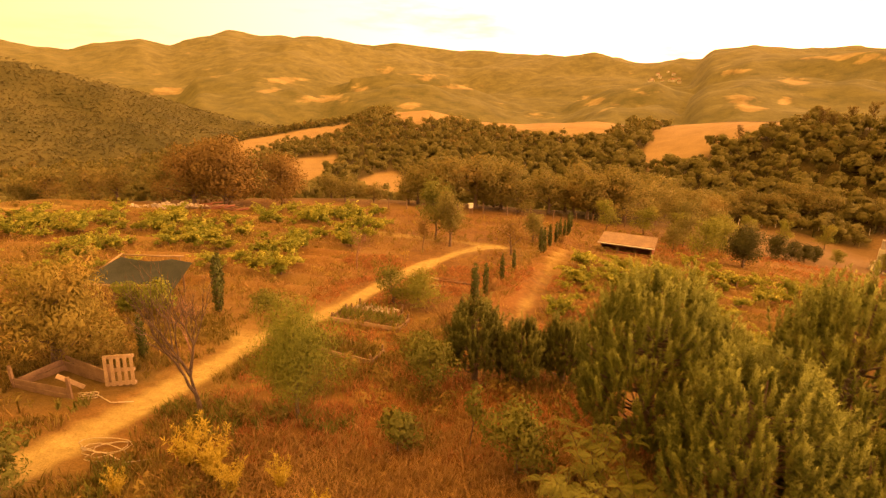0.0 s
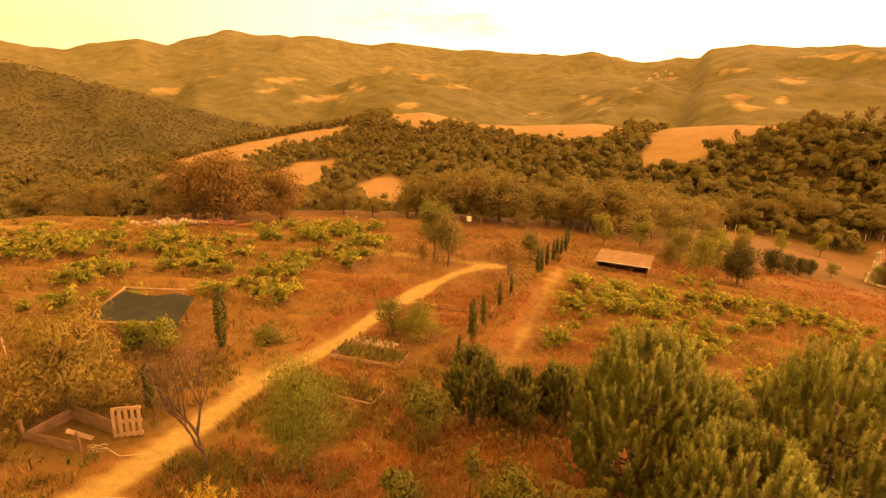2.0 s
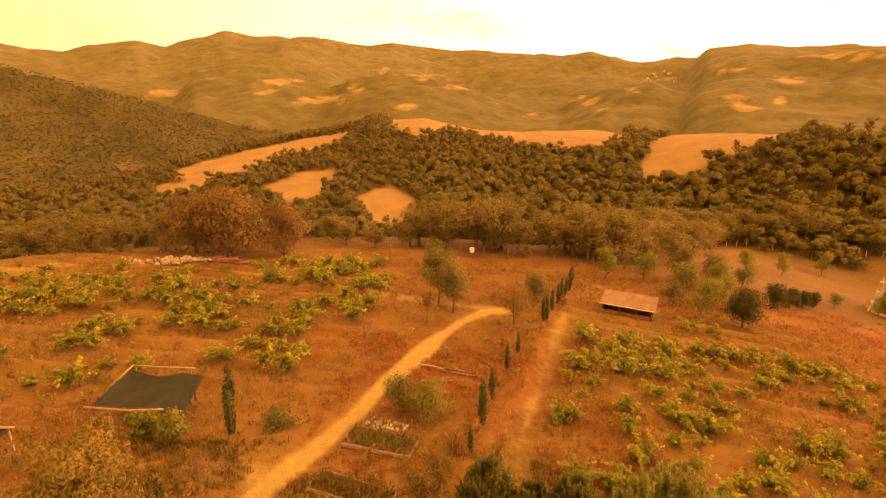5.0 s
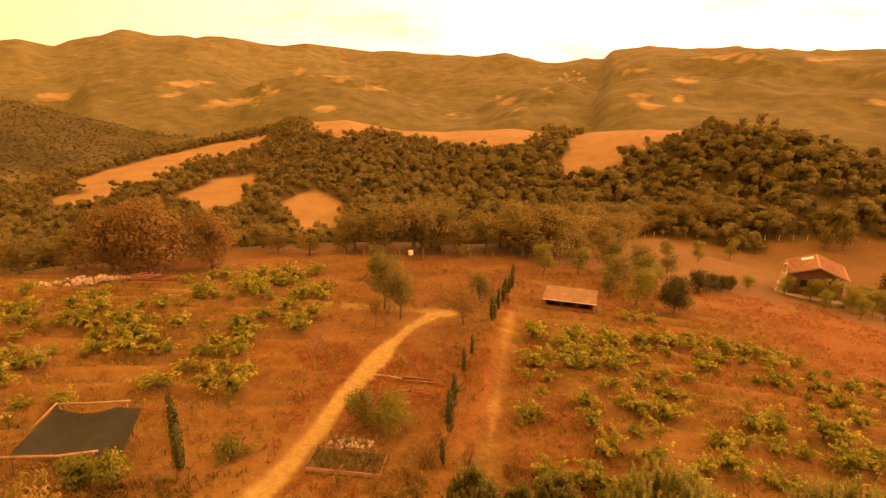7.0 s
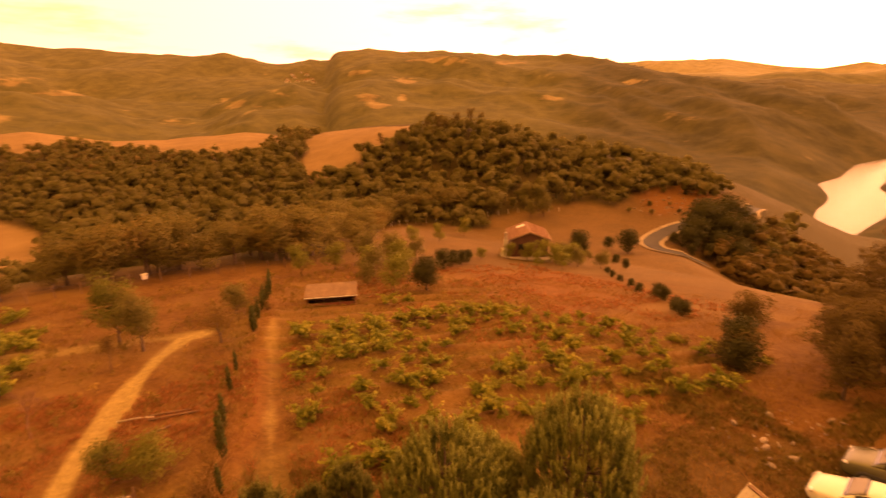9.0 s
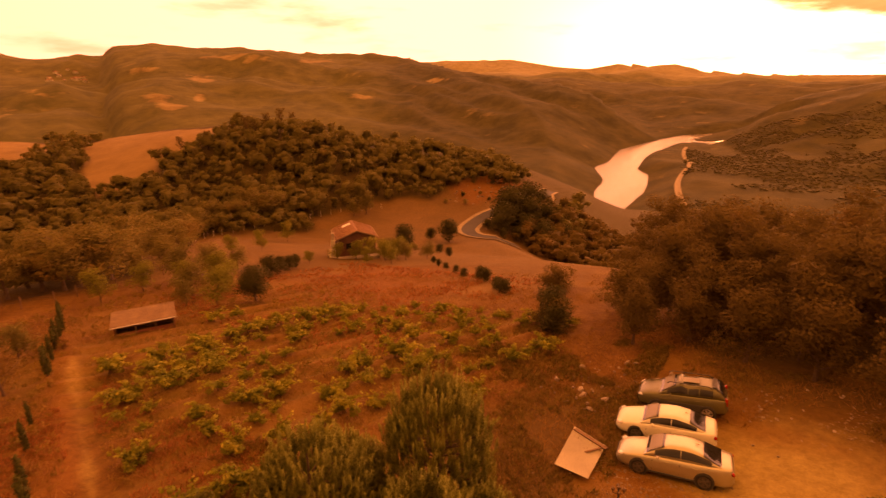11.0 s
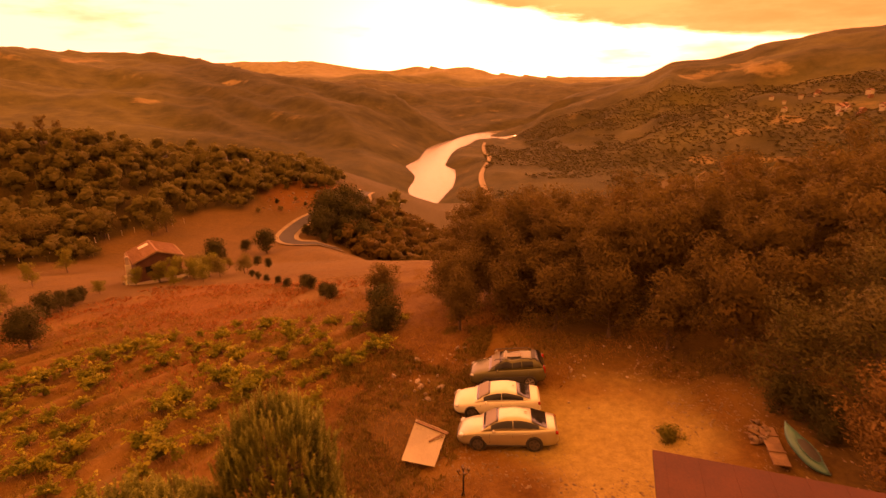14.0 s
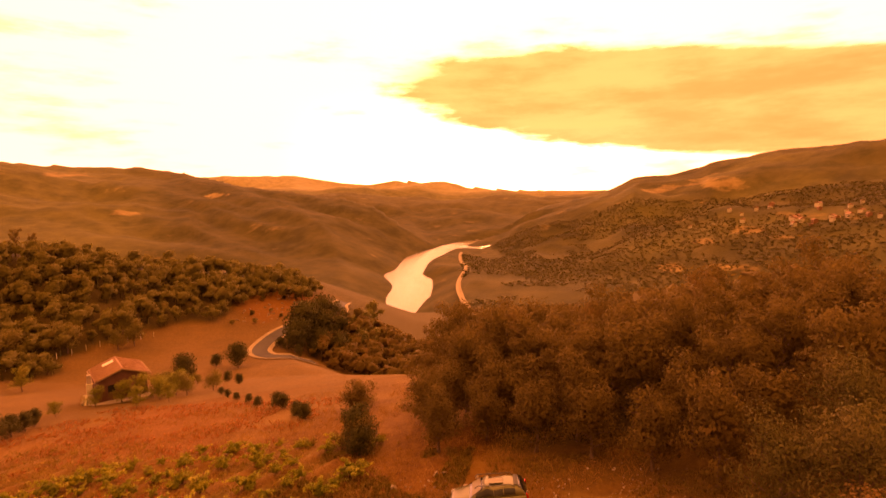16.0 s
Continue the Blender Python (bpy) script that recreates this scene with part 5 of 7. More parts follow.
# young pines
pine_kit = [make_pine("young_pine", "dense young pine with upright light green shoots", 400, 4.0, 1.75, 1000, M_PINE, "young pines"), make_pine("young_pine", "small dark young pine on rusty soil", 401, 2.4, 0.85, 380, M_DARKPINE, "young pines", 0.24, 100)]
place(pine_kit[0], 5.15, 11.9, 0, 1.02, 0.05, 1.1)
again(pine_kit[0], 5.75, 8.65, 140, 0.9, 0.05, 1.05)
again(pine_kit[0], 8.7, 10.3, 230, 0.98, 0.05, 1.3)
again(pine_kit[0], 7.2, 12.8, 40, 0.78)
again(pine_kit[0], 7.3, 7.9, 300, 0.72)
place(pine_kit[1], 1.1, 15.3, 0, 1.05)
again(pine_kit[1], 2.5, 15.0, 80, 0.85)
again(pine_kit[1], 3.9, 15.4, 200, 0.9)

# cypresses of the hedge
cyp_kit = [make_cypress("cypress", "slim young cypress in the hedge row", 420 + k, 2.0, 0.3, 620, M_CYPRESS, "cypresses of the hedge") for k in range(3)]
for k, (x, y, h) in enumerate(((0.8, 19.3, 1.3), (1.45, 21.5, 2.3), (2.15, 24.4, 1.8), (3.4, 28.4, 1.7), (4.4, 31.0, 1.5), (7.1, 36.9, 2.0), (7.6, 38.2, 2.1), (8.3, 39.6, 1.9), (9.2, 41.6, 1.8), (9.8, 43.0, 2.1), (10.5, 44.4, 1.8), (11.2, 45.9, 2.2), (11.9, 48.0, 2.1), (-9.1, 20.6, 2.5), (-10.2, 23.4, 2.2), (-9.4, 15.6, 1.6))):
    (place if k < 3 else again)(cyp_kit[k % 3], x, y, rv.uniform(0, 360), h / 2.0)

place(make_tree("shrub", "low spreading shrub on the open lot", "shrub", 323, 0.5, 0.6, 0.25, 600, 0.12, M_GARDEN, 0.02, 7, 0.0), 16.7, -1.4)
# the dark wood beside the parking place
wood_kit = [make_tree("dark_tree", "tall dark tree at the edge of the shaded wood", "tree", 440 + k, 7.0, 2.6, 1.25, 2600, 0.3, M_DARK, 0.16, 10, 0.15, narrow=0.7, group="trees of the dark wood") for k in range(3)]
olive_tree = make_tree("olive_tree", "large dusty green tree beside the parking place", "tree", 450, 6.0, 2.6, 1.1, 5200, 0.2, M_OLIVELEAF, 0.16, 12, 0.0, narrow=0.5)
place(olive_tree, 18.85, -6.0, 0, 0.73)
again(olive_tree, 17.3, -8.05, 100, 0.86)
again(olive_tree, 21.5, -10.0, 60, 0.91)
rusty_tree = make_tree("rusty_tree", "small tree with rusty leaves beside the rubble", "tree", 451, 4.2, 1.6, 0.7, 3600, 0.17, M_RUST, 0.1, 10, 0.1, group="rusty trees by the roof")
place(rusty_tree, 14.3, -7.0, 0, 0.92)
again(rusty_tree, 12.7, -6.75, 130, 0.9)
for x, y, h in ((18.2, -5.5, 1.7), (17.5, -6.1, 1.6), (16.7, -6.4, 1.4), (15.9, -6.3, 1.1)):
    again(small_kit[2], x, y, 90 * h, h / 2)
for k, (x, y, h) in enumerate(((27.5, 9.2, 3.7), (29.3, 6.5, 4.2), (27.2, 3.4, 4.3), (26.1, 0.4, 4.3), (24.2, -2.4, 4.4), (22.2, -4.8, 4.6), (28.5, 1.0, 5.2), (26.4, -4.8, 5.5), (24.3, -7.4, 5.4), (30.9, 10.2, 4.7), (32.5, 6.0, 6.0), (30.1, -2.4, 6.5), (36.4, 8.9, 6.5), (34.6, -1.4, 7.4), (25.7, -11.5, 6.4), (40.9, 6.1, 7.4), (39.3, -4.1, 8.3),
                               (35.1, -15.1, 8.3), (45.4, 3.4, 7.4), (43.6, -9.4, 8.2), (34.2, 11.7, 4.7), (33.4, 9.4, 4.8), (31.2, 4.2, 5.4))):
    (place if k < 3 else again)(wood_kit[k % 3], x, y, rv.uniform(0, 360), h / 7.0, 0.1, rv.uniform(0.85, 1.1))


again(wood_kit[1], 40.2, 19.3, 40, 0.66, 0.9, 0.8)
again(wood_kit[0], 28.2, 14.6, 200, 0.58, 0.6, 0.72)


def tall_pine(name, label, seed, h, spread, count, group=""):
    """An old pine with flat tiers of needles on a bare trunk."""
    rng = np.random.default_rng(seed)
    e = tagged(new(name), label, "pine tree", group)
    paths, ends = limbs(rng, h, spread, 0.2, 13, 0.3)
    part("trunk", mesh_of("trunk", *tubes(paths[:1]), M_BARK, True), e)
    for limb in paths[1:]:
        part("limb", mesh_of("limb", *tubes([limb], 5), M_BARK, True), e)
    c = np.array(ends) + np.array([0, 0, 0.15])
    part("crown", foliage("crown", leaves(rng, c, rng.uniform(0.5, 0.95, len(c)) * spread * 0.28, count, 0.34, flat=0.8, hang=-0.5, narrow=0.35), M_DARK), e)
    return e


tp = tall_pine("tall_pine", "tall dark pine in front of the lake", 460, 9.0, 4.4, 5200, "tall pines")
place(tp, 46.0, 11.5, 0, 0.98)
for x, y, turn, size in ((40.0, 10.2, 90, 0.76), (51, 6, 200, 0.86), (37.8, -14.5, 60, 0.98), (43, -18, 160, 1.08), (49, -12.5, 300, 1.0), (32.1, 1.8, 20, 0.74), (27.7, -7.0, 120, 0.72), (36.2, 3.3, 250, 0.82), (33.1, -5.9, 310, 0.86), (30.8, -10.6, 75, 0.84), (40.7, 0.5, 10, 0.86), (37.7, -9.6, 215, 0.92), (29.5, -17.0, 140, 0.86), (45.3, -3.1, 275, 0.94)):
    again(tp, x, y, turn, size)
# pines on the hill's crest
crest = tall_pine("crest_pine", "lone dark pine on the crest of the mown hill", 461, 8.0, 2.4, 1600, "pines on the crest")
for k, (a, r, h) in enumerate(((28.6, 183, 6), (26.7, 179, 5), (31, 181, 6.5), (33.6, 181, 6.5), (34.8, 183, 8), (35.5, 180, 7), (36.6, 183, 8.2), (38.1, 188, 8.5), (39.3, 186, 7.5), (23.2, 168, 4))):
    (place if k == 0 else again)(crest, r * math.sin(radians(a)), r * math.cos(radians(a)), k * 67, h / 8.0 * 0.8, 0.05, 1.25)


def right_keep(x, y, a, r):
    return (x > 33) & (near_line(x, y, ROAD) > 8) & ((a > 80) | (r > 60)) & ((a > 79) | (r < 85))


sp = scatter(31, 4200, 75, 124, 44, 260, 4.4, right_keep)
sp = sp[sp[:, 2] > LAKE_Z + 3]
away_ = np.hypot(sp[:, 0], sp[:, 1])
sz = np.random.default_rng(6).uniform(5.5, 9.0, len(sp)) * np.where(away_ < 120, 1, 0.8)
for lo, hi, quads, leaf, res, label in ((0, 110, 330, 0.08, 2, "dense dark wood beside the parking place"), (110, 400, 80, 0.13, 1, "dense dark wood falling towards the lake")):
    sel = (away_ >= lo) & (away_ < hi)
    wood_stuff("wood", label, sp[sel], sz[sel], 32 + lo, quads, leaf, M_DARK, narrow=0.6, res=res)
sp = scatter(33, 900, 63, 76.5, 104, 152, 4.2, lambda x, y, a, r: (near_line(x, y, ROAD) > 5) & (r > 112 - 2.2 * (a - 66)))
wood_stuff("wood", "low dark trees below the winding road", sp, np.random.default_rng(7).uniform(4.0, 6.4, len(sp)), 34, 160, 0.1, M_DARK, res=2)

# dry grass and weeds: nobody could count them
def grass_stuff():
    rng = np.random.default_rng(77)
    n = 42000
    a, r = rng.uniform(-55, 125, n), 4 + 52 * rng.uniform(0, 1, n) ** 0.75
    x, y = r * np.sin(np.radians(a)), r * np.cos(np.radians(a))
    tr = np.minimum(near_line(x, y, TRACK), near_line(x, y, SIDE_TRACK) + 0.3)
    park = box_mask(x, y, 6, 22, -9, 6.5, 3)
    ok = (tr > 1.2) & (park < 0.4) & (fbm(x, y, 3.5, 3, 78) + 0.35 * fbm(x, y, 14, 2, 79) > -0.12)
    x, y = x[ok], y[ok]
    z = height(x, y) + relief(x, y)
    V, F = [], []
    for blade in range(4):
        ang, ln = rng.uniform(0, 6.28, len(x)), rng.uniform(0.1, 0.32, len(x))
        bx, by = x + rng.normal(scale=0.1, size=len(x)), y + rng.normal(scale=0.1, size=len(x))
        w = rng.uniform(0.008, 0.02, len(x))
        tx, ty = bx + rng.normal(scale=0.16, size=len(x)) * 1.2, by + rng.normal(scale=0.16, size=len(x)) * 1.2
        dx, dy = np.cos(ang) * w, np.sin(ang) * w
        q = np.stack([np.stack([bx - dx, by - dy, z - 0.03], -1), np.stack([bx + dx, by + dy, z - 0.03], -1), np.stack([tx + dx * 0.3, ty + dy * 0.3, z + ln], -1), np.stack([tx - dx * 0.3, ty - dy * 0.3, z + ln], -1)], 1)
        V.append(q.reshape(-1, 3))
    V = np.concatenate(V)
    tagged(new("dry_grass", mesh_of("dry_grass", V, np.arange(len(V)).reshape(-1, 4), M_STRAW)), "thin dry grass and weeds over the slope", "grass", kind="stuff")


grass_stuff()

wr = np.random.default_rng(91)
for seed, n, (x0, x1, y0, y1), gap, lo, hi, mat, label in ((92, 500, (-16, 9, 5, 20), 0.5, 0.25, 0.55, M_WEED, "small bushy weeds in dry grass"), (93, 2200, (-40, 30, 12, 56), 0.9, 0.25, 0.6, M_WEED, "scattered low weeds between the vines")):
    rg = np.random.default_rng(seed)
    x, y = rg.uniform(x0, x1, n), rg.uniform(y0, y1, n)
    ok = (near_line(x, y, TRACK) > 1.5) & (near_line(x, y, SIDE_TRACK) > 0.9) & (fbm(x, y, 5, 3, seed) > -0.1) & (np.hypot(x + 10.4, y - 13.5) > 1.5)
    x, y = x[ok], y[ok]
    sp = np.stack([x, y, height(x, y) + relief(x, y)], -1)
    wood_stuff("weeds", label, sp, rg.uniform(lo, hi, len(sp)), seed, 40, 0.26, mat, 1.15, narrow=0.35)


def herbs(name, label, seed, n, region, h, lean, width, per, material, thresh, off_track=0.75):
    """Uneven patches of upright weeds, each a handful of narrow leaves."""
    rng = np.random.default_rng(seed)
    x0, x1, y0, y1 = region
    x, y = rng.uniform(x0, x1, n), rng.uniform(y0, y1, n)
    ok = (near_line(x, y, TRACK) > off_track + 0.5 * fbm(x, y, 2, 2, seed)) & (near_line(x, y, SIDE_TRACK) > 0.6) & (fbm(x, y, 3.2, 3, seed) > thresh) & (np.hypot(x + 10.4, y - 13.5) > 1.4) & (np.hypot(x + 7.6, y - 10.4) > 0.85)
    x, y = x[ok], y[ok]
    z = height(x, y) + relief(x, y) - 0.02
    x, y, z = np.repeat(x, per), np.repeat(y, per), np.repeat(z, per)
    roots = np.stack([x + rng.normal(scale=0.07, size=len(x)), y + rng.normal(scale=0.07, size=len(x)), z], -1)
    tagged(new(name, foliage(name, blades(rng, roots, h, lean, width), material)), label, "weeds", kind="stuff")


herbs("weeds", "green and yellow weeds among dry grass", 95, 9500, (-16, 9, 5.5, 20), 0.3, 0.8, 0.013, 9, M_WEED, -0.05)
herbs("weeds", "lush green weeds along the track", 96, 2600, (-14, 1, 6, 17), 0.36, 0.8, 0.014, 12, M_GARDEN, 0.12, 1.0)
herbs("red_grass", "rust-red dry grass in patches", 97, 7000, (-6, 9, 10, 34), 0.24, 0.9, 0.009, 11, M_REDGRASS, 0.02)
herbs("weeds", "low weeds between the vine rows", 98, 7000, (-36, 32, 16, 50), 0.26, 0.9, 0.018, 6, M_WEED, 0.0, 1.0)
herbs("red_grass", "rust-red dry grass on the slope", 99, 3500, (18, 46, 22, 50), 0.3, 0.9, 0.018, 8, M_REDGRASS, -0.1)
herbs("weeds", "dry weeds at the edge of the lot", 88, 1300, (21, 26.5, -6, 6), 0.2, 0.9, 0.012, 8, M_WEED, 0.05)
herbs("weeds", "dark dry weeds beside the parked cars", 87, 1700, (11, 20.5, 6.6, 12.5), 0.24, 0.9, 0.013, 8, M_WEED, 0.02)
herbs("dry_grass", "thin straw among the stones beside the parked cars", 86, 1600, (11, 23, 6.4, 12.5), 0.22, 0.9, 0.01, 8, M_STRAW, -0.05)
herbs("weeds", "dry tufts on the bank above the lot", 90, 3000, (19.5, 28, 7, 18), 0.28, 0.8, 0.016, 9, M_WEED, 0.0)

# single plants that stand out
yellow = leafy_stalks("yellow_weed", "tall yellowing weed with narrow upright leaves", "weed", 340, 22, 1.35, 0.4, 0.12, 60, M_YELLOW, group="yellow weeds")
place(yellow, -4.6, 9.5, 0, 1.0)
for x, y, s in ((-5.3, 9.9, 0.85), (-4.0, 9.0, 0.7), (-3.15, 9.3, 0.6), (-6.2, 8.9, 0.5), (-2.2, 8.6, 0.45), (-11.8, 11.2, 0.8)):
    again(yellow, x, y, rv.uniform(0, 360), s)
reed = tuft("dry_reeds", "pale clump of dry reeds by the hedge", "reeds", 341, 130, 1.1, 0.9, 0.014, 0.14, M_STRAW, "dry reeds")
place(reed, 0.25, 19.5)
for x, y, s in ((0.9, 20.6, 0.9), (1.6, 23.4, 0.8), (2.6, 26.0, 0.7), (-0.6, 19.0, 0.5), (9.6, 41.5, 0.8)):
    again(reed, x, y, rv.uniform(0, 360), s)
herbs("dry_grass", "short straw-coloured grass on the open ground", 89, 8000, (-7, 9, 5.5, 13), 0.26, 0.9, 0.008, 10, M_STRAW, -0.2)

# ---------------------------------------------------------------- built things
def solid(name, bm, material, parent=None, label="", smooth=False):
    me = bpy.data.meshes.new(name)
    bmesh.ops.recalc_face_normals(bm, faces=bm.faces)
    for f in bm.faces:
        f.smooth = smooth
    bm.to_mesh(me)
    bm.free()
    me.materials.append(material)
    ob = new(name, me)
    if parent:
        ob.parent = parent
    if label:
        ob["label"] = label
    return ob


def add_box(bm, sx, sy, sz_, m, bevel=0.0, jitter=0.0, seed=0):
    """A box of that size, centred on the pose m, with bevelled edges and, for old wood, slightly uneven corners."""
    made = bmesh.ops.create_cube(bm, size=1, matrix=m @ Matrix.Diagonal((sx, sy, sz_, 1)))["verts"]
    if jitter:
        r = random.Random(seed)
        for v in made:
            v.co += Vector((r.uniform(-1, 1), r.uniform(-1, 1), r.uniform(-1, 1))) * jitter
    if bevel:
        edges = {e for v in made for e in v.link_edges}
        bmesh.ops.bevel(bm, geom=list(edges), offset=bevel, segments=1, affect="EDGES")


def box_part(name, sx, sy, sz_, m, material, parent, bevel=0.01, label="", jitter=0.0, seed=0):
    bm = bmesh.new()
    add_box(bm, sx, sy, sz_, m, bevel, jitter, seed)
    return solid(name, bm, material, parent, label)


def pole_part(name, pts, rad, material, parent, sides=7, label=""):
    """A round pole or hose along points."""
    v, f = tubes([[(*p, rad) for p in pts]], sides)
    bm = bmesh.new()
    vs = [bm.verts.new(p) for p in v]
    for q in f:
        bm.faces.new([vs[i] for i in q])
    bm.faces.new(vs[:sides][::-1])
    bm.faces.new(vs[-sides:])
    return solid(name, bm, material, parent, label, True)


def poly_part(name, loops, material, parent, thick=0.0, label="", smooth=False):
    """Flat polygons, given by their corners, with a thickness along their normal."""
    bm = bmesh.new()
    for pts in loops:
        bm.faces.new([bm.verts.new(p) for p in pts])
    if thick:
        made = bmesh.ops.solidify(bm, geom=bm.faces[:], thickness=thick)
    return solid(name, bm, material, parent, label, smooth)


def stone(bm, x, y, z, s, r):
    made = bmesh.ops.create_icosphere(bm, subdivisions=1, radius=s, matrix=pose(x, y, z, r.uniform(0, 90), r.uniform(0, 90), r.uniform(0, 360)) @ Matrix.Diagonal((1.3, 0.9, 0.65, 1)))["verts"]
    for v in made:
        v.co += Vector((r.uniform(-1, 1), r.uniform(-1, 1), r.uniform(-1, 1))) * s * 0.16


# ---- cars
def loft(sections):
    """A closed skin through rings of equal length."""
    bm = bmesh.new()
    rings = [[bm.verts.new(p) for p in ring] for ring in sections]
    k = len(rings[0])
    for a, b in zip(rings, rings[1:]):
        for i in range(k):
            bm.faces.new((a[i], a[(i + 1) % k], b[(i + 1) % k], b[i]))
    bm.faces.new(rings[0][::-1])
    bm.faces.new(rings[-1])
    return bm


def flowing(rows):
    """A smooth curve through rows (x, values...), x falling; returns a function of x."""
    a = np.array(rows[::-1], float)
    slope = np.gradient(a[:, 1:], a[:, 0], axis=0)

    def at(x):
        i = int(np.clip(np.searchsorted(a[:, 0], x) - 1, 0, len(a) - 2))
        h = a[i + 1, 0] - a[i, 0]
        t = min(max((x - a[i, 0]) / h, 0.0), 1.0)
        p = a[i, 1:] * (1 + 2 * t) * (1 - t) ** 2 + slope[i] * h * t * (1 - t) ** 2 + a[i + 1, 1:] * t * t * (3 - 2 * t) + slope[i + 1] * h * t * t * (t - 1)
        return [float(v) for v in p]

    return at


def body_ring(x, w, lo, belt, crown):
    half = [(w * 0.78, lo), (w * 0.93, lo + 0.03), (w * 0.985, lo + 0.13), (w * 1.0, lo + (belt - lo) * 0.45), (w * 0.992, lo + (belt - lo) * 0.7), (w * 0.965, belt - 0.07), (w * 0.925, belt - 0.02), (w * 0.86, belt + 0.004), (w * 0.62, belt + crown * 0.62), (w * 0.3, belt + crown * 0.93), (0, belt + crown)]
    return [(x, y, z) for y, z in half] + [(x, -y, z) for y, z in half[-2::-1]]


def wheel(name, x, y, rad, parent, side, rim=None):
    e = new(name)
    e.parent = parent
    e.matrix_basis = pose(x, y, rad, 90, 0, 0)
    bm = bmesh.new()
    ring = [(rad * 0.66, -0.1), (rad * 0.92, -0.105), (rad, -0.07), (rad, 0.07), (rad * 0.92, 0.105), (rad * 0.66, 0.1)]
    n = 24
    vs = [[bm.verts.new((r * math.cos(2 * math.pi * q / n), r * math.sin(2 * math.pi * q / n), z)) for r, z in ring] for q in range(n)]
    for q in range(n):
        a, b = vs[q], vs[(q + 1) % n]
        for i in range(len(ring)):
            bm.faces.new((a[i], a[(i + 1) % len(ring)], b[(i + 1) % len(ring)], b[i]))
    solid("tyre", bm, M_TYRE, e, "", True)
    # Solid drum in a dark colour paints the shade behind the spokes.
    bm = bmesh.new()
    bmesh.ops.create_cone(bm, cap_ends=True, segments=24, radius1=rad * 0.66, radius2=rad * 0.66, depth=0.12)
    solid("spoke_shade_drum", bm, M_CLAD, e, "dark drum that stands for the shaded hollow behind the spokes")
    bm = bmesh.new()
    z = -0.085 * side
    for q in range(5):
        for s in (-0.17, 0.17):
            a = 2 * math.pi * q / 5 + s
            add_box(bm, rad * 0.54, 0.042, 0.03, pose(math.cos(a) * rad * 0.36, math.sin(a) * rad * 0.36, z, 0, 0, math.degrees(a)), 0.006)
    bmesh.ops.create_cone(bm, cap_ends=True, segments=12, radius1=rad * 0.18, radius2=rad * 0.15, depth=0.04, matrix=pose(0, 0, z))
    for q in range(24):
        a = 2 * math.pi * (q + 0.5) / 24
        add_box(bm, 0.038, rad * 0.18, 0.05, pose(math.cos(a) * rad * 0.63, math.sin(a) * rad * 0.63, z, 0, 0, math.degrees(a)))
    solid("rim", bm, rim or M_RIM, e, "double-spoked alloy rim")
    return e


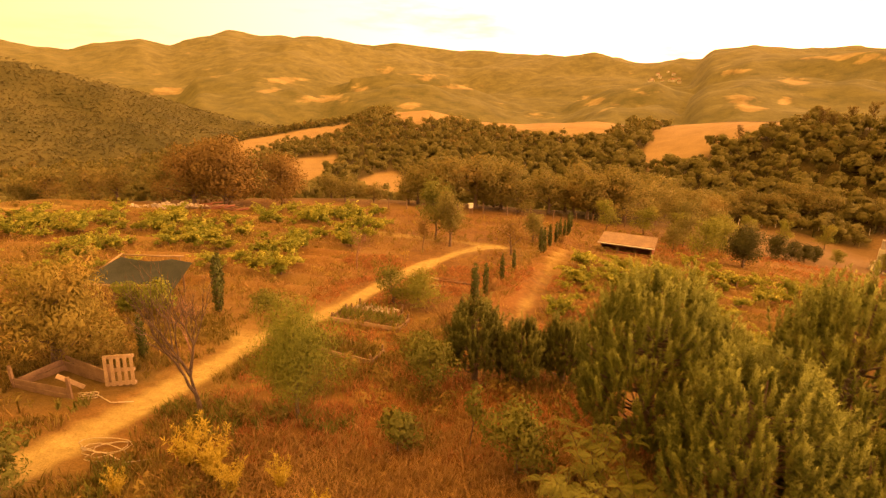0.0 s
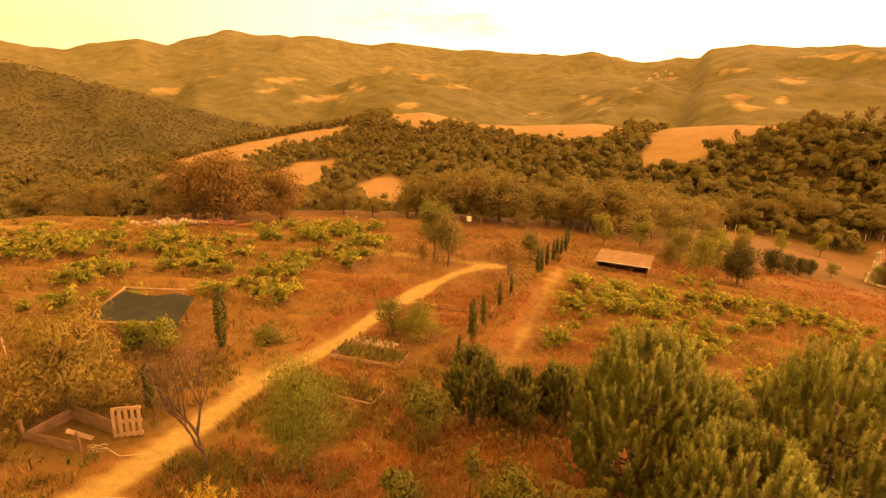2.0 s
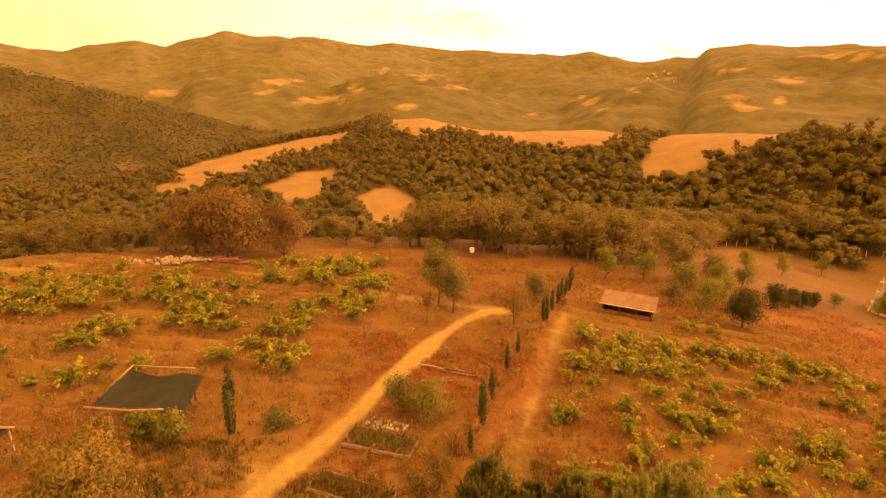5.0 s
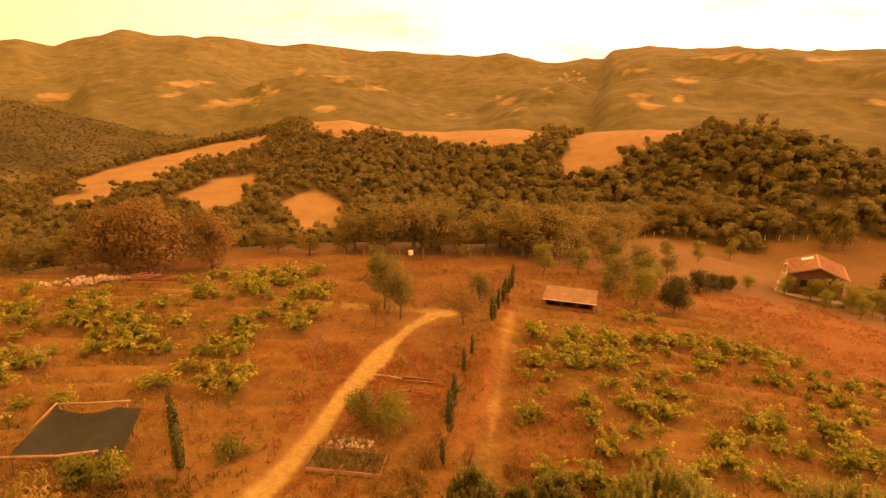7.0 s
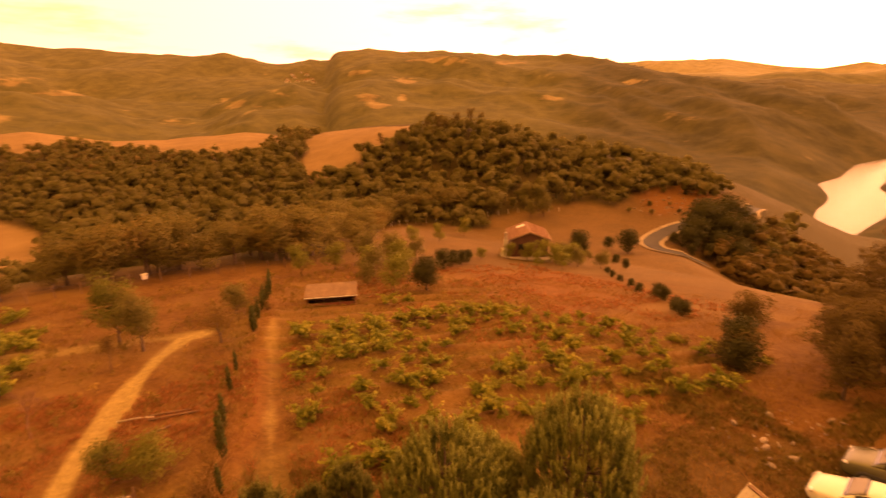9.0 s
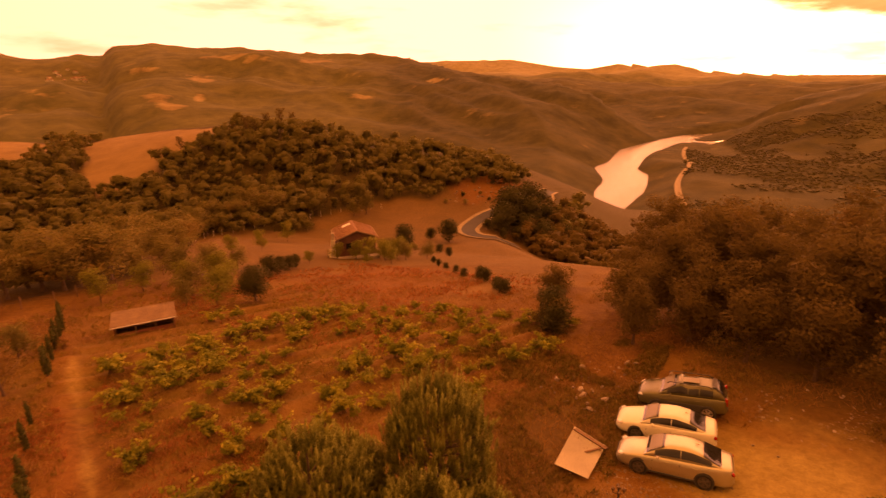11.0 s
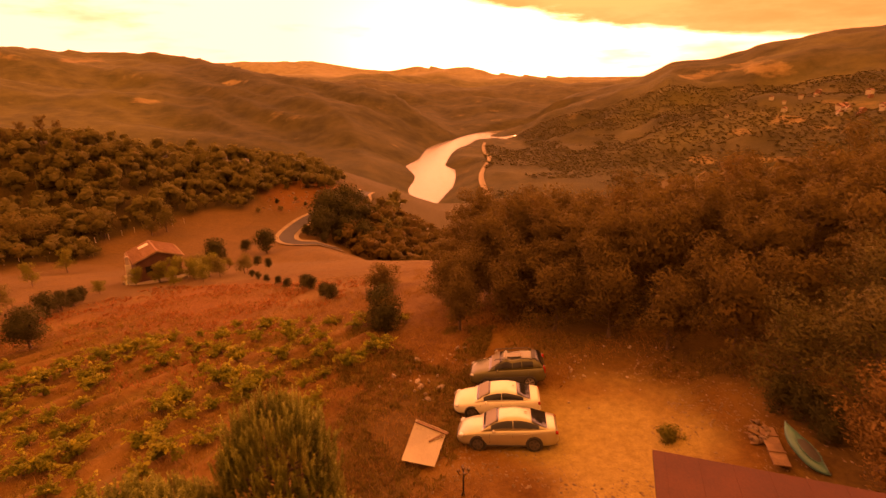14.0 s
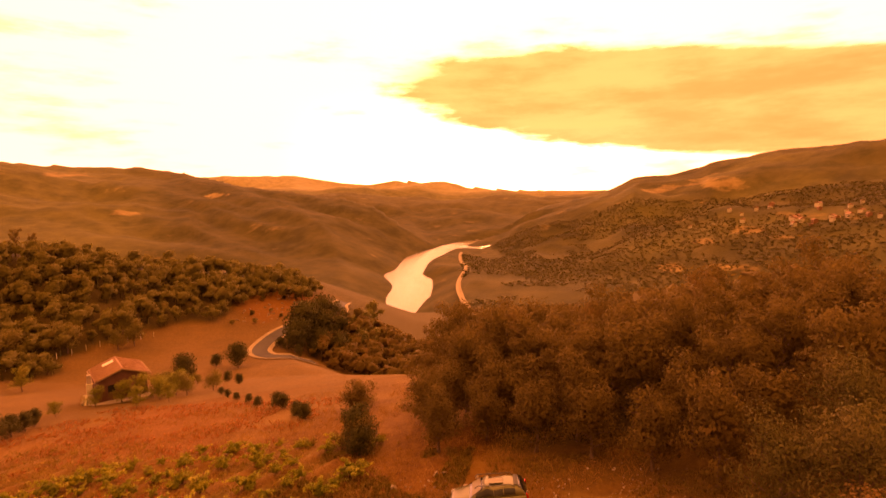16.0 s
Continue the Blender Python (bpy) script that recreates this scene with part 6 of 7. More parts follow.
def make_car(name, label, paint, length, w, high, kind):
    """A parked car, nose to +x, its wheels on z = 0."""
    e = tagged(new(name), label, "car", "parked cars")
    L, suv = length / 2, kind == "suv"
    lo = 0.34 if suv else 0.22
    if suv:
        body = flowing([(L, 0.62, 0.42, 0.70, 0.01), (L - 0.05, 0.76, 0.38, 0.80, 0.03), (L - 0.2, 0.90, lo, 0.90, 0.05), (L - 0.55, 0.975, lo, 0.98, 0.06), (L - 1.2, 1.0, lo, 1.06, 0.05), (0.3, 1.0, lo, 1.08, 0.0), (-L + 0.9, 1.0, lo, 1.10, 0.0), (-L + 0.3, 0.98, lo, 1.10, 0.0), (-L + 0.06, 0.92, 0.40, 1.06, 0.0), (-L, 0.84, 0.46, 0.98, 0.0)])
        cabin = flowing([(L - 1.02, 0.99, 1.06, 1.07), (L - 1.35, 0.99, 1.07, 1.28), (L - 1.75, 0.98, 1.08, high - 0.10), (L - 2.15, 0.98, 1.08, high - 0.02), (-0.1, 0.98, 1.08, high), (-L + 1.1, 0.97, 1.09, high - 0.03), (-L + 0.55, 0.96, 1.09, high - 0.09), (-L + 0.25, 0.95, 1.09, 1.42), (-L + 0.06, 0.93, 1.08, 1.10)])
        front, rear, side = (L - 1.12, L - 1.78), (-L + 0.10, -L + 0.46), (L - 1.42, -L + 0.62)
        power, lean_in = 0.34, 0.16
    else:
        body = flowing([(L, 0.55, 0.36, 0.52, 0.01), (L - 0.04, 0.66, 0.30, 0.58, 0.04), (L - 0.16, 0.79, lo + 0.02, 0.66, 0.07), (L - 0.45, 0.915, lo, 0.755, 0.095), (L - 0.9, 0.98, lo, 0.84, 0.09), (L - 1.35, 1.0, lo, 0.895, 0.06), (0.2, 1.0, lo, 0.93, 0.0), (-L + 1.2, 1.0, lo, 0.96, 0.0), (-L + 0.7, 0.985, lo, 0.985, 0.03), (-L + 0.25, 0.915, lo + 0.02, 0.98, 0.05), (-L + 0.05, 0.8, lo + 0.1, 0.93, 0.04), (-L, 0.72, 0.42, 0.84, 0.01)])
        cabin = flowing([(L - 1.08, 0.97, 0.90, 0.91), (L - 1.46, 0.97, 0.92, 1.15), (L - 1.84, 0.96, 0.93, high - 0.09), (L - 2.25, 0.96, 0.935, high - 0.015), (-0.45, 0.96, 0.945, high), (-L + 1.32, 0.955, 0.955, high - 0.06), (-L + 0.98, 0.95, 0.965, 1.25), (-L + 0.68, 0.93, 0.975, 1.11), (-L + 0.38, 0.90, 0.985, 1.0)])
        front, rear, side = (L - 1.16, L - 1.82), (-L + 0.46, -L + 1.1), (L - 1.5, -L + 0.8)
        power, lean_in = 0.36, 0.22

    def skin(x, th, out=0.0):
        """A point of the cabin at x, turned th from one belt line (0) over the roof to the other (pi)."""
        k, base, top = cabin(x)
        c, s = math.cos(th), max(math.sin(th), 0.0)
        up = s**power
        y = math.copysign(abs(c) ** power, c) * w * k * 0.93 * (1 - lean_in * up * min(1.0, (top - base) / 0.45))
        return Vector((x, y, base + (top - base + out) * up)) + Vector((0, math.copysign(out, c) if abs(c) > 0.2 else 0, 0))

    stations = lambda x0, x1, n: [x0 + (x1 - x0) * i / n for i in range(n + 1)]
    xs = [L - L * 0.5 * (1 - math.cos(math.pi * q / 34)) * 2 for q in range(35)]
    solid("body", loft([body_ring(x, w * k, a, b, c) for x in xs for k, a, b, c in [body(x)]]), paint, e, "", True)
    x0, x1 = (L - 1.02, -L + 0.06) if suv else (L - 1.08, -L + 0.38)
    rings = []
    for x in stations(x0, x1, 64):
        ring = [skin(x, math.pi * q / 22) for q in range(23)]
        rings.append([tuple(p) for p in ring] + [(x, -w * 0.5, ring[0].z - 0.12), (x, w * 0.5, ring[0].z - 0.12)])
    solid("roof", loft(rings), paint, e, "", True)

    def pane(nm, xa, xb, ta, tb, label, n=18, out=0.014, glass=M_GLASS):
        bm = bmesh.new()
        grid = [[bm.verts.new(skin(x, radians(a), out)) for a in stations(ta, tb, 22)] for x in stations(xa, xb, n)]
        for g, h in zip(grid, grid[1:]):
            for i in range(22):
                bm.faces.new((g[i], g[i + 1], h[i + 1], h[i]))
        solid(nm, bm, glass, e, label, True)

    low, high_ = 0.5, 30
    mid = (side[0] + side[1]) / 2 + 0.08
    for flip in (0, 1):
        turn = (lambda a: 180 - a) if flip else (lambda a: a)
        cuts = [(side[0], mid + 0.018), (mid - 0.018, side[1] + (0.62 if suv else 0.0))] + ([(side[1] + 0.56, side[1])] if suv else [])
        for xa, xb in cuts:
            pane("side_window", xa, xb, turn(low), turn(high_), "dark tinted side window", n=14)
    pane("windscreen", front[0], front[1], 40, 140, "sloping windscreen with a dark rim", out=0.022)
    pane("dash_cover", front[0] - 0.1, front[1] + 0.08, 48, 132, "pale dashboard cover seen through the windscreen", out=0.032, glass=M_SCREEN)
    pane("rear_window", rear[0], rear[1], 40, 140, "dark sloping rear window", out=0.03)
    rad = 0.355 if suv else 0.335
    for wx in (L - 0.92, -L + (0.85 if suv else 1.02)):
        for s in (1, -1):
            k = body(wx)[0]
            # Dark disc on the uncut body paints the shaded gap round the wheel.
            bm = bmesh.new()
            bmesh.ops.create_cone(bm, cap_ends=True, segments=28, radius1=rad + 0.03, radius2=rad + 0.03, depth=0.05, matrix=pose(wx, s * (w * k - 0.021), rad + 0.02, 90, 0, 0))
            solid("arch_shade_disc", bm, M_CLAD, e)
            wheel("wheel", wx, s * (w * k - 0.085), rad, e, s, M_RIM if suv else M_DARKRIM)
    for s in (1, -1):
        box_part("headlight", 0.26, 0.22, 0.12, pose(L - 0.20, s * w * 0.74, 0.66 if not suv else 0.84, 0, 10, -s * 40), M_LAMP_CLEAR, e, 0.045, "clear headlight")
        box_part("tail_light", 0.12, 0.32, 0.15 if not suv else 0.4, pose(-L + 0.09, s * w * 0.72, 0.83 if not suv else 0.98, 0, 0, s * 24), M_LAMP_RED, e, 0.04, "red tail light")
        box_part("mirror", 0.12, 0.19, 0.12, pose(side[0] - 0.12, s * (w + 0.06), 0.98 if not suv else 1.14), paint, e, 0.045)
        x_h = (0.18, -0.80) if not suv else (0.22, -0.75)
        for x in x_h:
            box_part("door_handle", 0.18, 0.028, 0.03, pose(x, s * (w * 0.985), 0.80 if not suv else 0.93), paint, e, 0.01)
        for x in (mid + 0.02, mid + 1.02, mid - 0.82):
            box_part("door_seam", 0.008, 0.006, 0.44, pose(x, s * (w * 0.992 + 0.001), 0.6 if not suv else 0.74), M_CLAD, e, 0.0)
        box_part("sill", 1.9, 0.06, 0.14 if suv else 0.07, pose(0.0, s * (w * 0.955), lo + 0.05), M_CLAD, e, 0.02)
        if suv:
            box_part("door_cladding", 2.1, 0.03, 0.36, pose(0.05, s * (w * 0.995), 0.55), M_CLAD, e, 0.01, "dark lower cladding")
    box_part("front_grille", 0.04, 0.86, 0.11, pose(L - 0.005, 0, 0.50 if not suv else 0.62), M_CLAD, e, 0.015, "black grille")
    box_part("lower_intake", 0.06, 1.0, 0.1, pose(L - 0.03, 0, 0.33 if not suv else 0.46), M_CLAD, e, 0.015)
    box_part("rear_bumper", 0.12, w * 1.5, 0.15, pose(-L + 0.035, 0, 0.45 if not suv else 0.52), M_CLAD if suv else paint, e, 0.05)
    box_part("rear_plate", 0.012, 0.5, 0.11, pose(-L - 0.012, 0, 0.66 if not suv else 0.8), M_FASCIA, e, 0.003, "blank pale plate")
    if suv:
        # Sunroof's pale tan colour stands in for the sky's reflection.
        box_part("sunroof", 0.95, 0.5, 0.02, pose(-0.35, 0.1, high + 0.004), M_SCREEN, e, 0.008, "glass sunroof with the mirrored sky put into its tan colour")
        box_part("tailgate_spoiler", 0.22, 1.0, 0.04, pose(-L + 0.55, 0, high - 0.06, 0, -8, 0), M_CLAD, e, 0.015, "dark spoiler")
        for s in (1, -1):
            pole_part("roof_rail", [(0.62, s * 0.60, high - 0.05), (0.5, s * 0.60, high + 0.04), (-1.2, s * 0.60, high + 0.02), (-1.4, s * 0.60, high - 0.09)], 0.024, M_CLAD, e, 6, "dark roof rail")
    else:
        box_part("roof_aerial", 0.15, 0.045, 0.06, pose(-0.85, 0, high - 0.005), paint, e, 0.02)
    return e


def stand_car(e, x, y, turn, size):
    """Sets a car's wheels on the slope."""
    c, s = math.cos(radians(turn)), math.sin(radians(turn))
    z = lambda u, v: ground_at(x + c * u - s * v, y + s * u + c * v)
    f, b, l, r = z(1.35, 0), z(-1.35, 0), z(0, 0.75), z(0, -0.75)
    e.matrix_basis = pose(x, y, (f + b + l + r) / 4 + 0.0, math.degrees(math.atan2(l - r, 1.5)), -math.degrees(math.atan2(f - b, 2.7)), turn) @ Matrix.Diagonal((size, size, size, 1))


stand_car(make_car("sedan", "champagne silver sedan parked on pale dirt", M_SILVER, 4.35, 0.86, 1.42, "sedan"), 16.33, 4.75, 98, 0.925)
stand_car(make_car("sedan", "white sedan parked between two other cars", M_WHITE_CAR, 4.2, 0.85, 1.40, "sedan"), 18.62, 5.53, 98, 0.916)
stand_car(make_car("suv", "dark olive estate car with roof rails", M_OLIVE, 4.05, 0.87, 1.62, "suv"), 21.2, 5.36, 98, 0.912)


# ---- the house on the far slope
def house():
    bx, by, turn = 52.85, 56.2, -38.5
    bz = -10.6
    e = tagged(new("house"), "small red-brown house with a clay roof on the slope", "house")
    e.matrix_basis = pose(bx, by, bz, 0, 0, turn)
    W, D, H, P = 5.3, 5.25, 2.6, 1.0
    bm = bmesh.new()
    ring = [(-W / 2, 0), (W / 2, 0), (W / 2, H), (0, H + P), (-W / 2, H)]
    lo, hi = [bm.verts.new((x, -D / 2, z - (1.6 if z == 0 else 0))) for x, z in ring], [bm.verts.new((x, D / 2, z - (1.6 if z == 0 else 0))) for x, z in ring]
    bm.faces.new(lo), bm.faces.new(hi[::-1])
    for i in range(5):
        bm.faces.new((lo[i], lo[(i + 1) % 5], hi[(i + 1) % 5], hi[i]))
    solid("wall", bm, M_BRICKRED, e)
    for s in (-1, 1):
        m = pose(s * (W / 4 + 0.14), 0, H + P / 2 + 0.02, 0, s * math.degrees(math.atan2(P, W / 2)), 0)
        roof = box_part("roof", W / 2 * 1.14 + 0.1, D + 0.7, 0.12, m, M_TILE, e, 0.02, "faded clay roof slope")
        for k in range(13):
            v = pole_part("tile_course", [(-W / 4 * 1.1, -D / 2 - 0.3 + k * (D + 0.6) / 12, 0.075), (W / 4 * 1.1, -D / 2 - 0.3 + k * (D + 0.6) / 12, 0.075)], 0.05, M_TILE, roof, 5)
            v.matrix_parent_inverse = Matrix.Identity(4)
            v.matrix_basis = m
        ang = math.degrees(math.atan2(P, W / 2))
        box_part("fascia", W / 2 * 1.16 + 0.12, 0.06, 0.18, pose(s * (W / 4 + 0.14), -D / 2 - 0.38, H + P / 2, 0, s * ang, 0), M_PLANK, e, 0.01, "pale verge board")
        box_part("gutter", 0.1, D + 0.7, 0.1, pose(s * (W / 2 + 0.42), 0, H - 0.12), M_PLANK, e, 0.02)
    box_part("roof_panel", 1.3, 1.0, 0.1, pose(-0.95, 1.5, H + P - 0.2, 0, -20.7, 0), M_FASCIA, e, 0.02, "pale solar water panel")
    box_part("porch_pillar", 0.6, 0.6, H + 0.5, pose(-W / 2 - 0.75, -D / 2 + 0.3, H / 2 - 0.4), M_PLASTER, e, 0.05, "pale plastered chimney pier")
    box_part("chimney", 0.42, 0.42, 1.1, pose(-W / 2 - 0.75, -D / 2 + 0.3, H + 0.35), M_STONE, e, 0.03, "stone chimney")
    box_part("ridge_cap", 0.26, D + 0.72, 0.1, pose(0, 0, H + P + 0.1), M_TILE, e, 0.04, "rounded ridge tiles")
    box_part("door", 0.9, 0.06, 1.95, pose(0.9, -D / 2 - 0.03, 0.9), M_WOOD, e, 0.01, "brown plank door")
    box_part("window", 0.8, 0.06, 0.8, pose(-1.2, -D / 2 - 0.03, 1.4), M_GLASS, e, 0.01, "small dark window")
    box_part("step", 6.4, 1.4, 0.5, pose(-0.2, -D / 2 - 0.7, -0.3), M_STONE, e, 0.04, "stone terrace in front")


house()


def junk_heap():
    """Boards, sacks and a tarpaulin against the house's side."""
    r = random.Random(61)
    e = tagged(new("junk_heap"), "pale boards, sacks and a green tarpaulin piled beside the house", "junk")
    c, s = math.cos(radians(-38.5)), math.sin(radians(-38.5))
    at = lambda u, v: (52.85 + c * u - s * v, 56.2 + s * u + c * v)
    for k in range(7):
        x, y = at(-3.5 - r.uniform(0, 0.7), -1.8 + 0.55 * k + r.uniform(-0.2, 0.2))
        box_part("board", 0.22, r.uniform(0.9, 1.5), 0.05, pose(x, y, ground_at(x, y) + 0.5, r.uniform(35, 65), 0, -38.5 + r.uniform(-40, 40)), M_PLANK if k % 2 else M_PLASTER, e, 0.01)
    for k in range(4):
        x, y = at(-3.9 + r.uniform(-0.3, 0.3), -1.5 + 0.6 * k)
        bm = bmesh.new()
        stone(bm, x, y, ground_at(x, y) + 0.22, 0.38, r)
        solid("tarpaulin" if k == 1 else "sack", bm, M_TEAL if k == 1 else M_STONE, e, "green tarpaulin bundle" if k == 1 else "")


junk_heap()


# ---- the low open shed among the vines
def shed():
    e = tagged(new("shed"), "low open shed with a turf-brown roof and red boards", "shed")
    x, y, turn = 15.1, 41.75, -27.0
    e.matrix_basis = pose(x, y, -4.2, 0, 0, turn)
    W, D = 4.0, 2.2
    for px in (-W / 2 + 0.1, -0.6, 0.7, W / 2 - 0.1):
        box_part("post", 0.1, 0.1, 1.5, pose(px, -D / 2 + 0.15, 0.4), M_WOOD, e, 0.01)
    box_part("wall", W, 0.08, 1.5, pose(0, D / 2 - 0.06, 0.7), M_REDPLANK, e, 0.01)
    for s in (-1, 1):
        box_part("wall", 0.08, D - 0.2, 1.2, pose(s * (W / 2 - 0.05), 0, 0.55), M_REDPLANK, e, 0.01)
    for k in range(3):
        box_part("plank", W - 0.3, 0.03, 0.17, pose(0, -D / 2 + 0.12, 0.1 + k * 0.19), M_REDPLANK, e, 0.008, "", 0.01, k)
    box_part("roof", W + 0.3, D + 0.35, 0.09, pose(0, 0, 1.32, 4.8, 0, 0), M_EARTHROOF, e, 0.02, "turf-brown felt roof")
    box_part("fascia", W + 0.34, 0.05, 0.09, pose(0, -D / 2 - 0.21, 1.18, 4.8, 0, 0), M_FASCIA, e, 0.01, "white front board")


shed()


# ---- the building with the red roof under the camera's last stand
def red_building():
    e = tagged(new("building"), "building with a flat red sheet-metal roof beside the lot", "building")
    gx, gy = 6.73, -4.16
    gz = 2.18
    e.matrix_basis = pose(gx, gy, gz, 0, 0, -4.0)
    box_part("wall", 6.2, 8.6, 3.4, pose(0, 0, 0.38), M_PLASTER, e, 0.02)
    roof = box_part("roof", 7.0, 9.4, 0.1, pose(0, 0, 2.42, 0, 3, 0), M_REDROOF, e, 0.01, "red sheet-metal roof")
    for k in range(12):
        box_part("roof_rib", 7.0, 0.03, 0.01, pose(0, -4.4 + 0.8 * k, 2.472, 0, 3, 0), M_REDROOF, roof, 0.005)


red_building()


# ---- shelter of shade cloth
def shelter():
    e = tagged(new("shade_shelter"), "dark green shade cloth stretched over rough poles", "shelter")
    fl, fr, bl, br = Vector((-15.0, 20.95, 0)), Vector((-12.1, 20.75, 0)), Vector((-14.6, 23.7, 0)), Vector((-11.9, 23.4, 0))
    zf, zb = 1.25, 1.55
    top = {}
    for n, (p, h) in enumerate(((fl, zf), (fr, zf), (bl, zb), (br, zb), ((fl + fr) / 2, zf))):
        g = ground_at(p.x, p.y)
        pole_part("pole", [(p.x, p.y, g - 0.2), (p.x + 0.04, p.y, g + h * 0.5), (p.x, p.y, h + 0.03)], 0.04, M_WOOD, e)
    pole_part("rail", [(fl.x - 0.3, fl.y, zf), (-13.2, 20.65, zf + 0.03), (fr.x + 0.2, fr.y, zf + 0.02)], 0.045, M_PLANK, e, label="pale front pole")
    pole_part("rail", [(bl.x - 0.1, bl.y, zb + 0.07), (-13.1, 23.55, zb + 0.06), (br.x + 0.2, br.y, zb + 0.1)], 0.04, M_PLANK, e, label="pale back pole")
    pole_part("brace", [(bl.x - 0.05, bl.y, zb + 0.12), (-15.2, 22.6, 1.2)], 0.04, M_PLANK, e)
    bm = bmesh.new()
    nx, ny = 14, 10
    grid = []
    for j in range(ny + 1):
        row = []
        for i in range(nx + 1):
            u, v = i / nx, j / ny
            p = fl.lerp(fr, u).lerp(bl.lerp(br, u), v)
            back = 0.45 * math.sin(math.pi * u) * v + 0.25 * v
            z = zf + (zb - zf) * v - 0.16 * math.sin(math.pi * u) * math.sin(math.pi * v) + 0.02 * math.sin(9 * u + 5 * v)
            if i == nx:
                z -= 0.55 * (1 - v) + 0.15
                p = p + Vector((0.75, -0.15, 0))
            row.append(bm.verts.new((p.x, p.y - back, z + 0.05)))
        grid.append(row)
    for j in range(ny):
        for i in range(nx):
            bm.faces.new((grid[j][i], grid[j][i + 1], grid[j + 1][i + 1], grid[j + 1][i]))
    bmesh.ops.solidify(bm, geom=bm.faces[:], thickness=0.01)
    solid("cloth", bm, M_TARP, e, "dark green shade cloth", True)


shelter()


def second_shelter():
    e = tagged(new("shade_shelter"), "small cloth roof on poles beside the fruit tree", "shelter")
    p0 = (-17.2, 17.2)
    g = ground_at(*p0)
    for dx, dy in ((-1.2, -0.9), (1.2, -0.9), (-1.2, 0.9), (1.2, 0.9)):
        pole_part("pole", [(p0[0] + dx, p0[1] + dy, g - 0.3), (p0[0] + dx, p0[1] + dy, g + 1.3)], 0.04, M_PLANK, e)
    bm = bmesh.new()
    grid = [[bm.verts.new((p0[0] - 1.3 + 2.6 * i / 8, p0[1] - 1.0 + 2.0 * j / 6, g + 1.3 - 0.12 * math.sin(math.pi * i / 8) * math.sin(math.pi * j / 6))) for i in range(9)] for j in range(7)]
    for j in range(6):
        for i in range(8):
            bm.faces.new((grid[j][i], grid[j][i + 1], grid[j + 1][i + 1], grid[j + 1][i]))
    bmesh.ops.solidify(bm, geom=bm.faces[:], thickness=0.01)
    solid("cloth", bm, M_TARP, e, "grey-green cloth", True)
    pole_part("rail", [(p0[0] - 1.4, p0[1] + 0.9, g + 1.34), (p0[0] + 1.4, p0[1] + 0.95, g + 1.36)], 0.04, M_PLANK, e)


second_shelter()


# ---- plank enclosure, pallet, hoses
def enclosure():
    e = tagged(new("plank_enclosure"), "low enclosure of weathered planks on bare soil", "enclosure")
    pts = [(-11.7, 13.3), (-9.75, 12.75), (-9.2, 13.6), (-11.1, 14.5)]
    n = 0
    for (ax, ay), (bx, by), rows in ((pts[0], pts[1], 2), (pts[3], pts[2], 3), (pts[0], pts[3], 2), ((-9.75, 12.75), (-10.0, 13.35), 0)):
        ln, turn = math.hypot(bx - ax, by - ay), math.degrees(math.atan2(by - ay, bx - ax))
        for k in range(rows):
            n += 1
            g = ground_at((ax + bx) / 2, (ay + by) / 2)
            box_part("plank", ln, 0.035, 0.17, pose((ax + bx) / 2, (ay + by) / 2, g + 0.06 + 0.18 * k, 0, 0.8 * (-1) ** k, turn), M_WOOD, e, 0.008, "", 0.008, n)
    for x, y in pts:
        g = ground_at(x, y)
        box_part("post", 0.08, 0.08, 0.75, pose(x, y, g + 0.28), M_WOOD, e, 0.01)
    box_part("plank", 1.0, 0.035, 0.12, pose(-9.95, 13.1, ground_at(-9.95, 13.1) + 0.35, 0, 48, 75), M_PLANK, e, 0.008)


enclosure()


def pallet():
    e = tagged(new("pallet"), "wooden pallet standing upright as a gate", "pallet")
    x, y = -8.95, 13.62
    e.matrix_basis = pose(x, y, ground_at(x, y) + 0.02, -8, 0, 10)
    for k in range(5):
        box_part("slat", 0.095, 0.022, 0.9, pose(-0.34 + 0.17 * k, -0.05, 0.45), M_PLANK, e, 0.004)
    for k in range(3):
        box_part("bearer", 0.8, 0.075, 0.09, pose(0, 0, 0.06 + 0.39 * k), M_PLANK, e, 0.006)


pallet()


def hose(name, label, x, y, turns, rad, seed):
    r = random.Random(seed)
    pts = []
    for k in range(turns * 16):
        a = 2 * math.pi * k / 16
        q = rad * (0.7 + 0.4 * math.sin(0.37 * k + seed) + 0.12 * math.sin(1.31 * k))
        px, py = x + 1.3 * q * math.cos(a) + 0.3 * rad * math.sin(0.19 * k), y + 0.7 * q * math.sin(a) + 0.35 * rad * math.cos(0.23 * k)
        pts.append((px, py, ground_at(px, py) + 0.04 + 0.02 * (k // 16)))
    e = tagged(new(name), label, "hose")
    pole_part("coil", pts, 0.0095, M_ROPE, e, 6)
    pole_part("end", [pts[-1], (pts[-1][0] + 0.5, pts[-1][1] - 0.25, ground_at(pts[-1][0] + 0.5, pts[-1][1] - 0.25) + 0.03), (pts[-1][0] + 1.0, pts[-1][1] - 0.1, ground_at(pts[-1][0] + 1.0, pts[-1][1] - 0.1) + 0.03)], 0.013, M_ROPE, e, 6)


hose("hose", "coil of pale garden hose beside the planks", -9.45, 12.95, 3, 0.24, 3)
hose("hose", "loose tangle of pale hose in the grass", -7.6, 10.4, 4, 0.5, 8)


